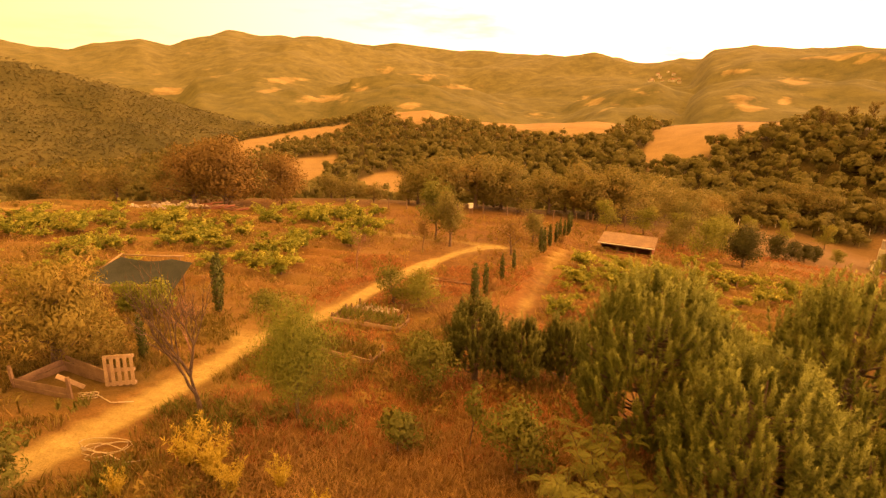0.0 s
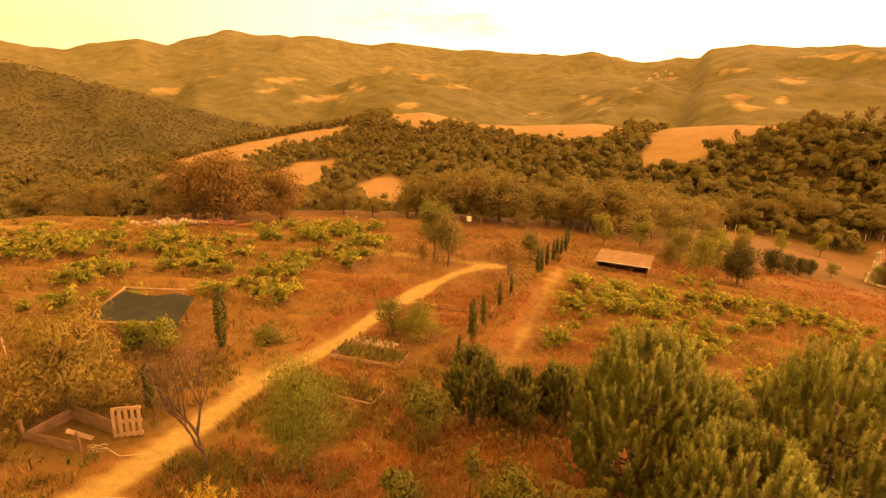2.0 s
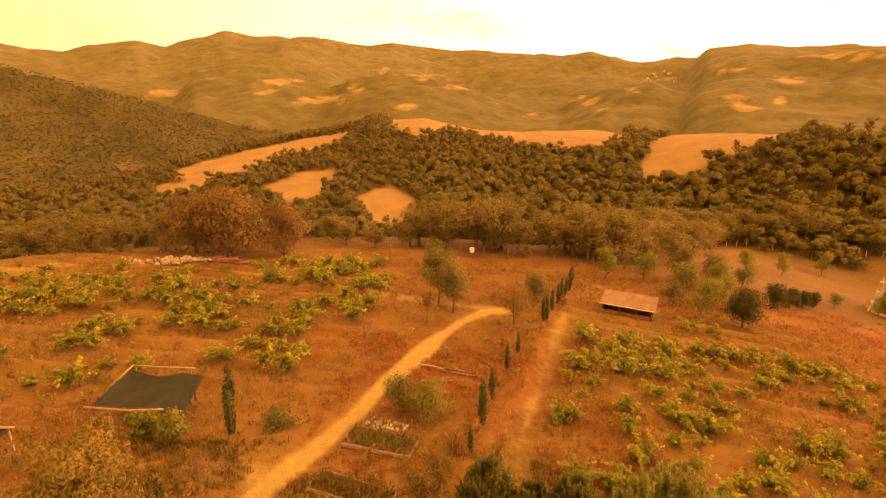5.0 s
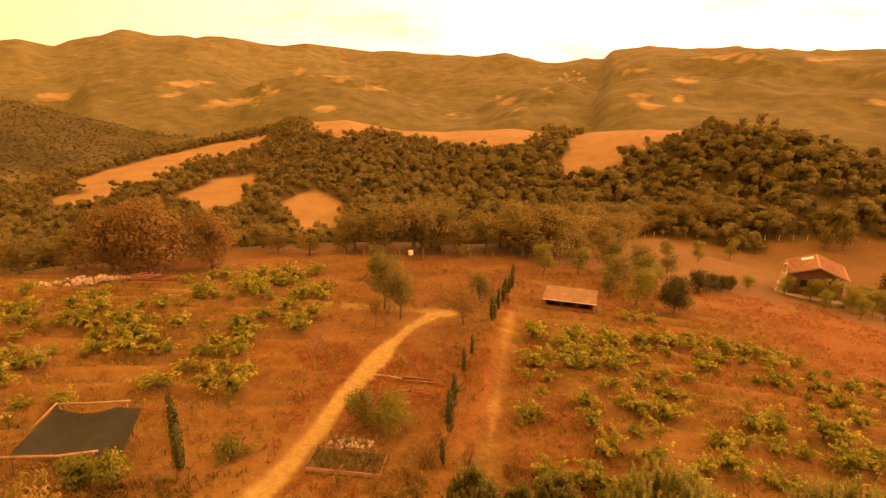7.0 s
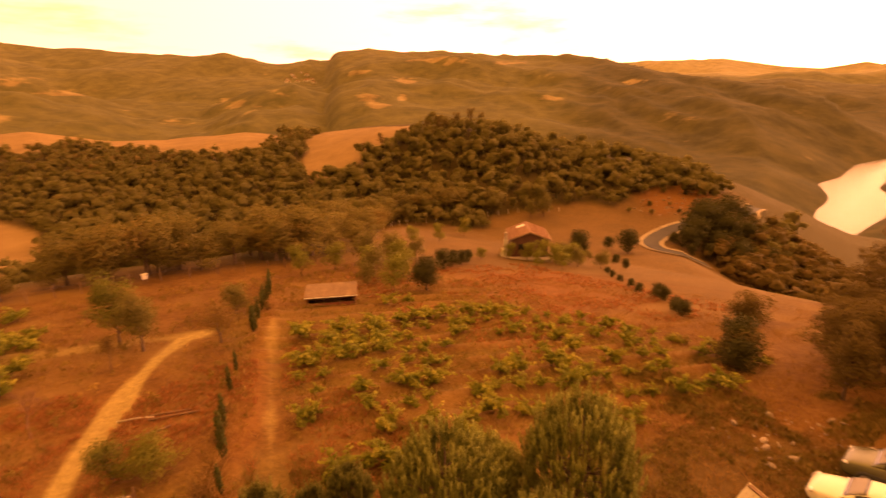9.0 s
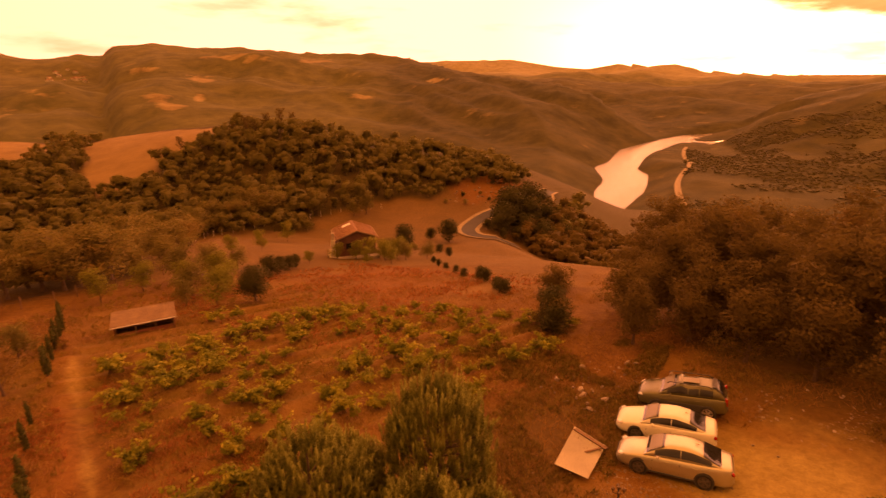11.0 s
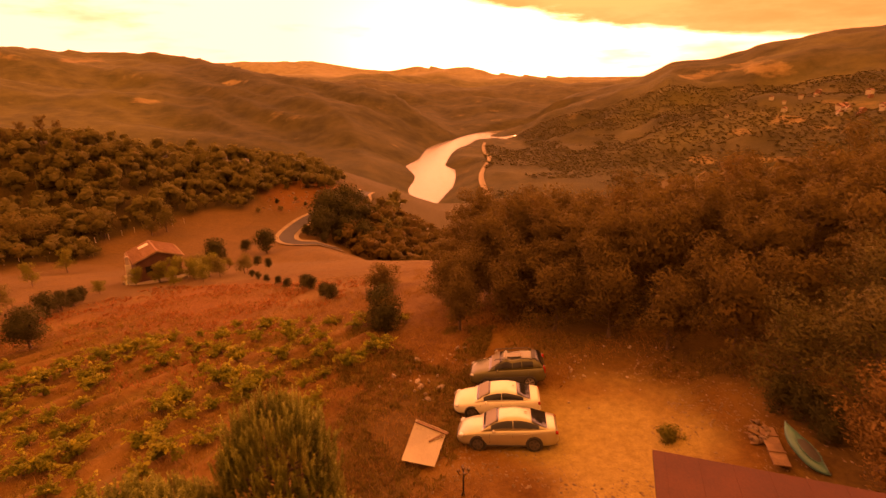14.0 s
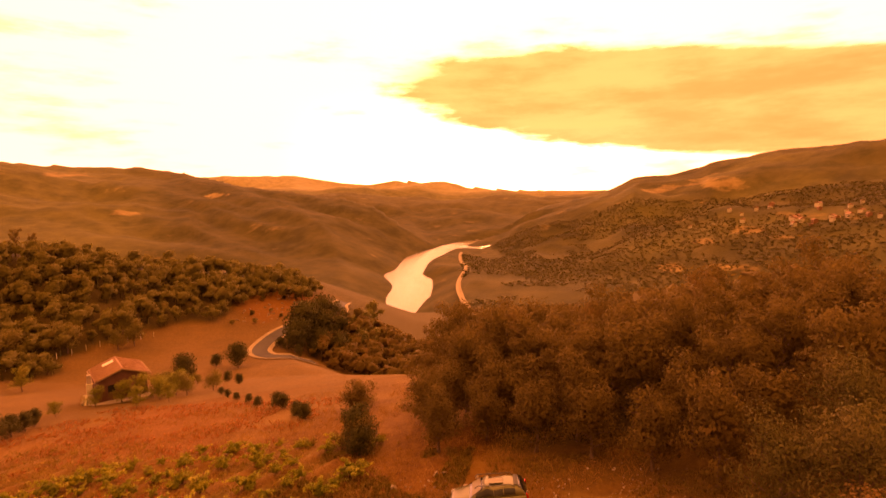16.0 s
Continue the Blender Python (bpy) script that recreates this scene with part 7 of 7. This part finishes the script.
# ---- raised beds
def raised_bed(x, y, w, d, turn, seed, stony=False):
    e = tagged(new("raised_bed"), "raised bed of old planks heaped with pale stones" if stony else "raised vegetable bed of old planks with weeds", "raised bed", "raised beds")
    g = ground_at(x, y)
    sx = (ground_at(x + 1, y) - ground_at(x - 1, y)) / 2
    sy = (ground_at(x, y + 1) - ground_at(x, y - 1)) / 2
    e.matrix_basis = pose(x, y, g, math.degrees(math.atan(sy)), -math.degrees(math.atan(sx)), turn)
    for k in range(1 if stony else 2):
        for s in (-1, 1):
            box_part("plank", w, 0.04, 0.14, pose(0, s * d / 2, 0.0 + 0.145 * k, 0, 0.6 * s, 0), M_PLANK if k else M_WOOD, e, 0.008, "", 0.01, seed + k + s)
            box_part("plank", 0.04, d - 0.05, 0.14, pose(s * w / 2, 0, 0.0 + 0.145 * k), M_WOOD, e, 0.008, "", 0.01, seed + 5 + k + s)
    for sx_ in (-1, 1):
        for sy_ in (-1, 1):
            box_part("post", 0.07, 0.07, 0.5, pose(sx_ * (w / 2 - 0.06), sy_ * (d / 2 - 0.06), 0.12), M_WOOD, e, 0.008)
    bm = bmesh.new()
    bmesh.ops.create_grid(bm, x_segments=10, y_segments=6, size=0.5, matrix=Matrix.Diagonal((w - 0.08, d - 0.08, 1, 1)))
    r = random.Random(seed)
    for v in bm.verts:
        v.co.z = 0.1 + r.uniform(-0.03, 0.05)
    solid("soil", bm, M_SOIL, e, "dark dry soil", True)
    rng = np.random.default_rng(seed)
    n = 90 if stony else 700
    roots = np.stack([rng.uniform(-w / 2 + 0.1, w / 2 - 0.1, n), rng.uniform(-d / 2 + 0.1, d / 2 - 0.1, n), np.full(n, 0.08)], -1)
    part("greenery", foliage("greenery", blades(rng, roots, 0.42, 0.7, 0.014), M_WEED if seed == 500 else M_GARDEN), e)
    if stony:
        for q in range(60):
            bm = bmesh.new()
            stone(bm, r.uniform(-w / 2 + 0.15, w / 2 - 0.15), r.uniform(-d / 2 + 0.15, d / 2 - 0.15), 0.12 + r.uniform(0, 0.06), r.uniform(0.04, 0.1), r)
            solid("stone", bm, M_STONE, e)
    else:
        for u in (0.05, 0.32) if seed == 510 else ():
            box_part("divider", 0.04, d - 0.05, 0.1, pose(u * w, 0, 0.16, 0, 0, -6), M_WOOD, e, 0.006)


for k, (x, y, w, d, turn) in enumerate(((-3.5, 16.85, 2.95, 1.1, -18), (-2.85, 20.1, 2.85, 1.45, -14), (-2.75, 21.5, 2.1, 1.05, -14))):
    raised_bed(x, y, w, d, turn, 500 + 10 * k, k == 2)


def lying_poles():
    for k, (x, y, ln, turn) in enumerate(((-0.9, 28.3, 1.7, -30), (0.4, 27.9, 2.0, -18), (0.6, 27.4, 2.2, -14), (-0.6, 26.3, 1.8, 8))):
        e = tagged(new("pole"), "weathered pole lying in the grass", "pole", "lying poles")
        c, s = math.cos(radians(turn)) * ln / 2, math.sin(radians(turn)) * ln / 2
        pole_part("shaft", [(x - c, y - s, ground_at(x - c, y - s) + 0.07), (x, y, ground_at(x, y) + 0.08), (x + c, y + s, ground_at(x + c, y + s) + 0.06)], 0.05, M_PLASTER if k == 0 else M_WOOD, e)


lying_poles()


# ---- heaps
def stone_heap():
    r = random.Random(31)
    e = tagged(new("stone_heap"), "long heap of pale field stones beside the track", "stone heap")
    for k in range(90):
        t = r.random()
        x, y = -29.5 + 7.2 * t + r.gauss(0, 0.3), 49.6 + 1.7 * t + r.gauss(0, 0.35)
        bm = bmesh.new()
        s = r.uniform(0.12, 0.34)
        stone(bm, x, y, ground_at(x, y) + s * 0.3 + max(0, 0.25 - abs(r.gauss(0, 0.2))), s, r)
        solid("stone", bm, M_STONE, e)


stone_heap()


def wood_heap():
    r = random.Random(32)
    e = tagged(new("wood_heap"), "heap of reddish branches and boards under the oak", "wood heap")
    for k in range(16):
        x, y = -21.8 + r.gauss(0, 0.8), 50.9 + r.gauss(0, 0.35)
        a, ln = radians(r.gauss(25, 18)), r.uniform(0.7, 1.5)
        g = ground_at(x, y) + 0.08 + 0.03 * k
        pole_part("branch", [(x - math.cos(a) * ln, y - math.sin(a) * ln, g - 0.02), (x, y, g + 0.05), (x + math.cos(a) * ln, y + math.sin(a) * ln, g + 0.16)], r.uniform(0.035, 0.07), M_REDPLANK if k % 2 else M_RUSTBARK, e, 6)


wood_heap()


def rubble():
    r = random.Random(33)
    e = tagged(new("rubble_heap"), "heap of broken boards and stones beside the lot", "rubble")
    for k in range(40):
        t = r.random()
        x, y = 17.25 - 1.2 * t + r.gauss(0, 0.16), -4.4 + 0.12 * t + r.gauss(0, 0.15)
        g = ground_at(x, y)
        if k % 3:
            bm = bmesh.new()
            s = r.uniform(0.05, 0.15)
            stone(bm, x, y, g + s * 0.5 + r.uniform(0, 0.15), s, r)
            solid("stone", bm, M_RUBBLE, e)
        else:
            box_part("board", r.uniform(0.25, 0.65), r.uniform(0.06, 0.16), 0.03, pose(x, y, g + r.uniform(0.06, 0.2), r.uniform(-20, 20), r.uniform(-20, 20), r.uniform(0, 180)), M_WOOD, e, 0.005)
    b = tagged(new("leaning_board"), "wide pale board lying beside the canoe", "board")
    x, y = 15.65, -4.55
    b.matrix_basis = pose(x, y, ground_at(x, y) + 0.22, 6, -7, 174)
    box_part("panel", 2.6, 0.5, 0.04, pose(0, 0, 0), M_WOOD, b, 0.01)
    box_part("batten", 0.08, 0.54, 0.05, pose(0.5, 0, 0.045), M_WOOD, b, 0.005)
    box_part("batten", 0.08, 0.54, 0.05, pose(-0.6, 0, 0.045), M_WOOD, b, 0.005)


rubble()


def canoe():
    e = tagged(new("canoe"), "teal plastic canoe lying on its keel with a dark lump standing for the shaded seat opening", "canoe")
    x, y = 15.0, -5.2
    e.matrix_basis = pose(x, y, ground_at(x, y) + 0.4, 6, -14, 22)
    rings = []
    for k in range(15):
        t = -1 + 2 * k / 14
        w = 0.34 * (1 - abs(t) ** 2.4) + 0.015
        h = 0.17 * (1 - abs(t) ** 3) + 0.02
        lift = 0.16 * t**4
        rings.append([(1.05 * t, w * math.cos(a), h * math.sin(a) + lift) for a in (2 * math.pi * q / 14 for q in range(14))])
    solid("hull", loft(rings), M_TEAL, e, "", True)
    # Hull is closed: a flat dark lump paints the opening's shaded inside.
    bm = bmesh.new()
    bmesh.ops.create_uvsphere(bm, u_segments=16, v_segments=8, radius=1, matrix=pose(-0.1, 0, 0.165) @ Matrix.Diagonal((0.5, 0.235, 0.035, 1)))
    solid("seat_shade", bm, M_CLAD, e, "dark lump standing for the shaded seat opening", True)
    bm = bmesh.new()
    for q in range(20):
        a = 2 * math.pi * q / 20
        add_box(bm, 0.03, 0.13, 0.04, pose(-0.1 + 0.52 * math.cos(a), 0.25 * math.sin(a), 0.17, 0, 0, math.degrees(a)), 0.006)
    solid("rim", bm, M_TEAL, e)
    for s in (-1, 1):
        pole_part("grip", [(0.95 * s, 0, 0.16), (1.03 * s, 0, 0.25), (1.08 * s, 0, 0.18)], 0.018, M_CLAD, e, 6)


canoe()


def ramp_panel():
    e = tagged(new("panel_heap"), "pale sheet panel on the ground with two boards on it", "panel")
    x, y = 15.15, 7.92
    sx = (ground_at(x + 1, y) - ground_at(x - 1, y)) / 2
    e.matrix_basis = pose(x, y, ground_at(x, y) + 0.25, 2, -math.degrees(math.atan(sx)) + 2, 0) @ Matrix.Diagonal((0.93, 0.93, 0.93, 1))
    poly_part("sheet", [[(1.9, 1.0, 0), (1.3, -0.65, 0), (-1.65, -0.85, 0), (-1.65, 0.55, 0)]], M_PLASTER, e, 0.05, "pale cement sheet")
    box_part("board", 0.22, 1.75, 0.05, pose(1.3, 0.05, 0.04, 0, 0, -20), M_WOOD, e, 0.008)
    box_part("board", 0.9, 0.09, 0.05, pose(0.45, -0.35, 0.055, 0, 0, -28), M_WOOD, e, 0.008)
    box_part("bearer", 0.12, 1.3, 0.3, pose(1.1, 0.1, -0.2), M_WOOD, e, 0.01)
    box_part("bearer", 0.12, 1.2, 0.3, pose(-1.2, -0.1, -0.2), M_WOOD, e, 0.01)


ramp_panel()


def lamp_post():
    e = tagged(new("lamp_post"), "black iron lamp post with a cluster of globes", "lamp post")
    x, y = 12.4, 5.76
    e.matrix_basis = pose(x, y, ground_at(x, y) - 0.05) @ Matrix.Diagonal((0.66, 0.66, 0.66, 1))
    pole_part("pole", [(0, 0, 0), (0, 0, 0.3), (0, 0, 1.7)], 0.045, M_IRON, e, 10)
    bm = bmesh.new()
    bmesh.ops.create_cone(bm, cap_ends=True, segments=12, radius1=0.13, radius2=0.06, depth=0.3, matrix=pose(0, 0, 0.15))
    solid("base", bm, M_IRON, e)
    for q in range(4):
        a = 2 * math.pi * q / 4 + 0.4
        c, s = math.cos(a), math.sin(a)
        arm = pole_part("arm", [(0, 0, 1.45), (0.14 * c, 0.14 * s, 1.42), (0.26 * c, 0.26 * s, 1.5), (0.27 * c, 0.27 * s, 1.6)], 0.018, M_IRON, e, 6)
        bm = bmesh.new()
        bmesh.ops.create_uvsphere(bm, u_segments=12, v_segments=8, radius=0.09, matrix=pose(0.27 * c, 0.27 * s, 1.68))
        solid("globe", bm, M_AMBER, e, "smoky unlit globe", True)
    bm = bmesh.new()
    bmesh.ops.create_uvsphere(bm, u_segments=12, v_segments=8, radius=0.09, matrix=pose(0, 0, 1.79))
    solid("globe", bm, M_AMBER, e, "smoky unlit globe", True)


lamp_post()


# ---- loose stones on the lot and the slope
rs = random.Random(41)
stone_kit = []
for k in range(4):
    bm = bmesh.new()
    stone(bm, 0, 0, 0, 0.16, rs)
    stone_kit.append(bm)
    ob = solid("stone", bm, M_STONE)
    tagged(ob, "loose pale stone lying on the dry slope", "stone", "loose stones")
    stone_kit[-1] = ob
for k in range(130):
    if k < 12:
        x, y = ((20.6, 9.9), (22.8, 14.4), (20.1, 9.6), (24.6, 8.3), (20.2, 8.6), (22.8, 10.6), (19.0, 8.9), (20.9, 11.3), (23.1, 6.8), (24.2, 6.4), (19.6, 7.6), (24.4, 8.7))[k]
        s = rs.uniform(0.9, 1.6)
    elif k < 90:
        x, y, s = rs.gauss(22.2, 1.4), rs.gauss(4.6, 3.9), rs.uniform(0.2, 0.5)
    else:
        x, y, s = rs.uniform(18.5, 24), rs.gauss(9.3, 0.9), rs.uniform(0.25, 0.7)
    ob = stone_kit[k] if k < 4 else copy_thing(stone_kit[k % 4], Matrix.Identity(4))
    ob.matrix_basis = pose(x, y, ground_at(x, y) + 0.03 * s, rs.uniform(-20, 20), rs.uniform(-20, 20), rs.uniform(0, 360)) @ Matrix.Diagonal((s, s, s, 1))


SNAGS = [(41.0, -3.0, 1.05), (47.0, 0.8, 1.0), (36.5, -4.2, 0.75)]
# stones and low bushes on the eroded bank above the road
bm = bmesh.new()
stone(bm, 0, 0, 0, 0.2, rs)
bank_stone = tagged(solid("stone", bm, M_RUBBLE), "brown rock on the eroded bank above the road", "rock", "rocks of the bank")
for k in range(44):
    x = rs.uniform(120, 149)
    y = 78 + (x - 120) * 0.2 + rs.uniform(-4.5, 7)
    s = rs.uniform(1.2, 3.6)
    ob = copy_thing(bank_stone, Matrix.Identity(4)) if k else bank_stone
    ob.matrix_basis = pose(x, y, ground_at(x, y) - 0.02 * s, rs.uniform(-20, 20), rs.uniform(-20, 20), rs.uniform(0, 360)) @ Matrix.Diagonal((s, s, s * 0.8, 1))
for x, y, h, m in ((121, 79, 2.2, 1), (126, 83, 1.8, 2), (131, 80, 1.6, 1), (137, 86, 2.6, 1), (142, 82, 1.8, 2), (129, 76, 1.4, 2), (146, 80, 2.4, 1), (134, 90, 2.0, 2), (117, 83, 2.0, 1)):
    again(small_kit[m], x, y, rs.uniform(0, 360), h / (2 if m == 2 else 3), 0.1, 0.8)
# bleached snags in the dark wood
snag = bare_tree("dead_pine", "bleached leafless dead pine in the dark wood", 324, 6.0, M_PLANK, 0.1, "dead pines")
place(snag, SNAGS[0][0], SNAGS[0][1], 30, SNAGS[0][2])
for x, y, size in SNAGS[1:]:
    again(snag, x, y, size * 77, size)


# ---- gravel at the lot's edges: nobody could count it
def gravel():
    rng = np.random.default_rng(43)
    n = 3600
    a, q = rng.uniform(0, 2 * np.pi, n), rng.normal(0.95, 0.28, n)
    x, y = 17.2 + 5.2 * q * np.cos(a), 1.2 + 5.7 * q * np.sin(a)
    ok = (fbm(x, y, 3, 3, 44) > -0.1) & (x > 11.5)
    x, y = x[ok], y[ok]
    z = height(x, y) + relief(x, y)
    k = len(x)
    s = 0.02 + 0.045 * rng.uniform(0, 1, k) ** 3
    base = np.array([(1, 0, 0), (0, 1, 0), (-1, 0, 0), (0, -1, 0), (0, 0, 0.8), (0, 0, -0.6)], float)
    V = (base[None] * rng.uniform(0.6, 1.4, (k, 6, 1))) * s[:, None, None]
    t = rng.uniform(0, 6.28, k)
    c, d = np.cos(t)[:, None], np.sin(t)[:, None]
    V = np.stack([x[:, None] + 1.4 * V[:, :, 0] * c - V[:, :, 1] * d, y[:, None] + 1.4 * V[:, :, 0] * d + V[:, :, 1] * c, z[:, None] + V[:, :, 2] + 0.3 * s[:, None]], -1).reshape(-1, 3)
    tri = np.array([(0, 1, 4), (1, 2, 4), (2, 3, 4), (3, 0, 4), (1, 0, 5), (2, 1, 5), (3, 2, 5), (0, 3, 5)])
    F = (np.arange(k)[:, None, None] * 6 + tri[None]).reshape(-1, 3)
    tagged(new("gravel", mesh_of("gravel", V, F, M_GRAVEL)), "coarse pale gravel scattered round the lot", "gravel", kind="stuff")


gravel()


# ---- fences
def fence(name, label, line, gap, h, material):
    e = tagged(new(name), label, "fence")
    bm = bmesh.new()
    add_box(bm, 0.1, 0.1, h + 0.3, pose(0, 0, h / 2 - 0.15), 0.01)
    first_ = solid("post", bm, material, e)
    tops, count = [], 0
    for (ax, ay), (bx, by) in zip(line, line[1:]):
        n = max(1, round(math.hypot(bx - ax, by - ay) / gap))
        for k in range(n):
            x, y = ax + (bx - ax) * k / n, ay + (by - ay) * k / n
            z = ground_at(x, y)
            if count == 0:
                ob = first_
            else:
                ob = new("post", first_.data)
                ob.parent = e
            count += 1
            ob.matrix_basis = pose(x, y, z, rs.uniform(-4, 4), rs.uniform(-4, 4), rs.uniform(0, 90))
            tops.append((x, y, z + h * 0.85))
    for lvl in (0.0, 0.35):
        pole_part("wire", [(x, y, z - lvl) for x, y, z in tops], 0.008, M_IRON, e, 3)


fence("fence", "wire fence on pale posts along the wood", [(48, 100.5), (53, 103.2), (62, 104.6), (73, 104.5), (84, 101), (92, 98.5), (104, 92)], 2.6, 1.3, M_PLASTER)
fence("fence", "wire fence on thin posts below the vines", [(-6, 58.5), (2, 59.6), (10, 59.2), (15, 58.2), (23, 60.0), (31, 63.5)], 2.3, 1.2, M_WOOD)


def beehive():
    e = tagged(new("hive_stand"), "pale hive box on a wooden stand at the wood's edge", "beehive")
    x, y = 3.2, 58.9
    e.matrix_basis = pose(x, y, ground_at(x, y), 0, 0, 15) @ Matrix.Diagonal((0.75, 0.75, 0.75, 1))
    for dx in (-0.22, 0.22):
        for dy in (-0.18, 0.18):
            box_part("leg", 0.06, 0.06, 0.9, pose(dx, dy, 0.4), M_WOOD, e, 0.006)
    box_part("box", 0.6, 0.5, 0.6, pose(0, 0, 1.12), M_FASCIA, e, 0.015)
    box_part("lid", 0.7, 0.6, 0.08, pose(0, 0, 1.46), M_PLASTER, e, 0.015)


beehive()


# ---- road
def ribbon(name, label, line, w, lift, material, a0=0):
    pts = []
    for k in range(len(line) - 1):
        p0, p1, p2, p3 = (Vector(line[max(0, min(len(line) - 1, k + d))]) for d in (-1, 0, 1, 2))
        for q in range(10):
            t = q / 10
            pts.append(0.5 * ((2 * p1) + (p2 - p0) * t + (2 * p0 - 5 * p1 + 4 * p2 - p3) * t * t + (3 * p1 - p0 - 3 * p2 + p3) * t**3))
    V, F = [], []
    across = 6
    for k, p in enumerate(pts):
        d = (pts[min(k + 1, len(pts) - 1)] - pts[max(k - 1, 0)]).normalized()
        nrm = Vector((-d.y, d.x))
        zc = float(height(p.x, p.y))
        for i in range(across + 1):
            o = p + nrm * w * (i / across - 0.5)
            V.append((o.x, o.y, max(zc, float(height(o.x, o.y)) + 0.05) + lift))
    for k in range(len(pts) - 1):
        for i in range(across):
            a = k * (across + 1) + i
            F.append((a, a + 1, a + across + 2, a + across + 1))
    tagged(new(name, mesh_of(name, V, F, material, True)), label, "road", kind="structure")


ribbon("road_shoulder", "pale gravel shoulder of the winding road", ROAD, 5.4, 0.15, M_SHOULDER)
ribbon("road", "narrow dark asphalt road winding to the lake", ROAD, 3.3, 0.22, M_ASPHALT)
ribbon("far_road", "pale dirt road along the lake's far shore", [(190.6, 15), (212, 25.6), (300, 44), (430, 70), (540, 98), (608, 112), (680, 122), (755, 127), (860, 146), (968, 173), (1110, 195)], 6.0, 1.5, M_SHOULDER)


# ---- distant villages
def far_house(x, y, s, turn, wall, roof, label):
    e = tagged(new("village_house"), label, "house", "houses of the far village")
    e.matrix_basis = pose(x, y, float(height(x, y)) - 0.5, 0, 0, turn)
    box_part("wall", 9 * s, 7 * s, 6.5 * s, pose(0, 0, 3.25 * s), wall, e, 0.05)
    bm = bmesh.new()
    a = [bm.verts.new(p) for p in ((-5 * s, -4 * s, 6.5 * s), (5 * s, -4 * s, 6.5 * s), (5 * s, 4 * s, 6.5 * s), (-5 * s, 4 * s, 6.5 * s), (-5 * s, 0, 8.7 * s), (5 * s, 0, 8.7 * s))]
    for q in ((0, 1, 5, 4), (2, 3, 4, 5), (0, 4, 3), (1, 2, 5), (3, 2, 1, 0)):
        bm.faces.new([a[i] for i in q])
    solid("roof", bm, roof, e)
    for k in range(3):
        for lv in (1.8, 4.6):
            box_part("window", 1.1 * s, 0.1, 1.3 * s, pose((k - 1) * 2.6 * s, -3.5 * s - 0.04, lv * s), M_GLASS, e, 0.0)


rh_ = random.Random(9)
for k in range(34):
    a, r, s = (rh_.uniform(111.5, 118.5), rh_.uniform(780, 900), rh_.uniform(0.55, 0.95)) if k < 22 else (rh_.uniform(103, 111), rh_.uniform(860, 1080), rh_.uniform(0.6, 0.9))
    far_house(r * math.sin(radians(a)), r * math.cos(radians(a)), s, 90 - a + rh_.uniform(-30, 30) + 180, M_PLASTER if k % 4 else M_TILE, M_TILE, "pale village house with a clay roof far off")
for k in range(14):
    a, r = rh_.uniform(20.3, 23.2), rh_.uniform(2080, 2300)
    far_house(r * math.sin(radians(a)), r * math.cos(radians(a)), rh_.uniform(0.9, 1.3), rh_.uniform(-40, 40), M_PLASTER, M_TILE, "pale village house high in the saddle")
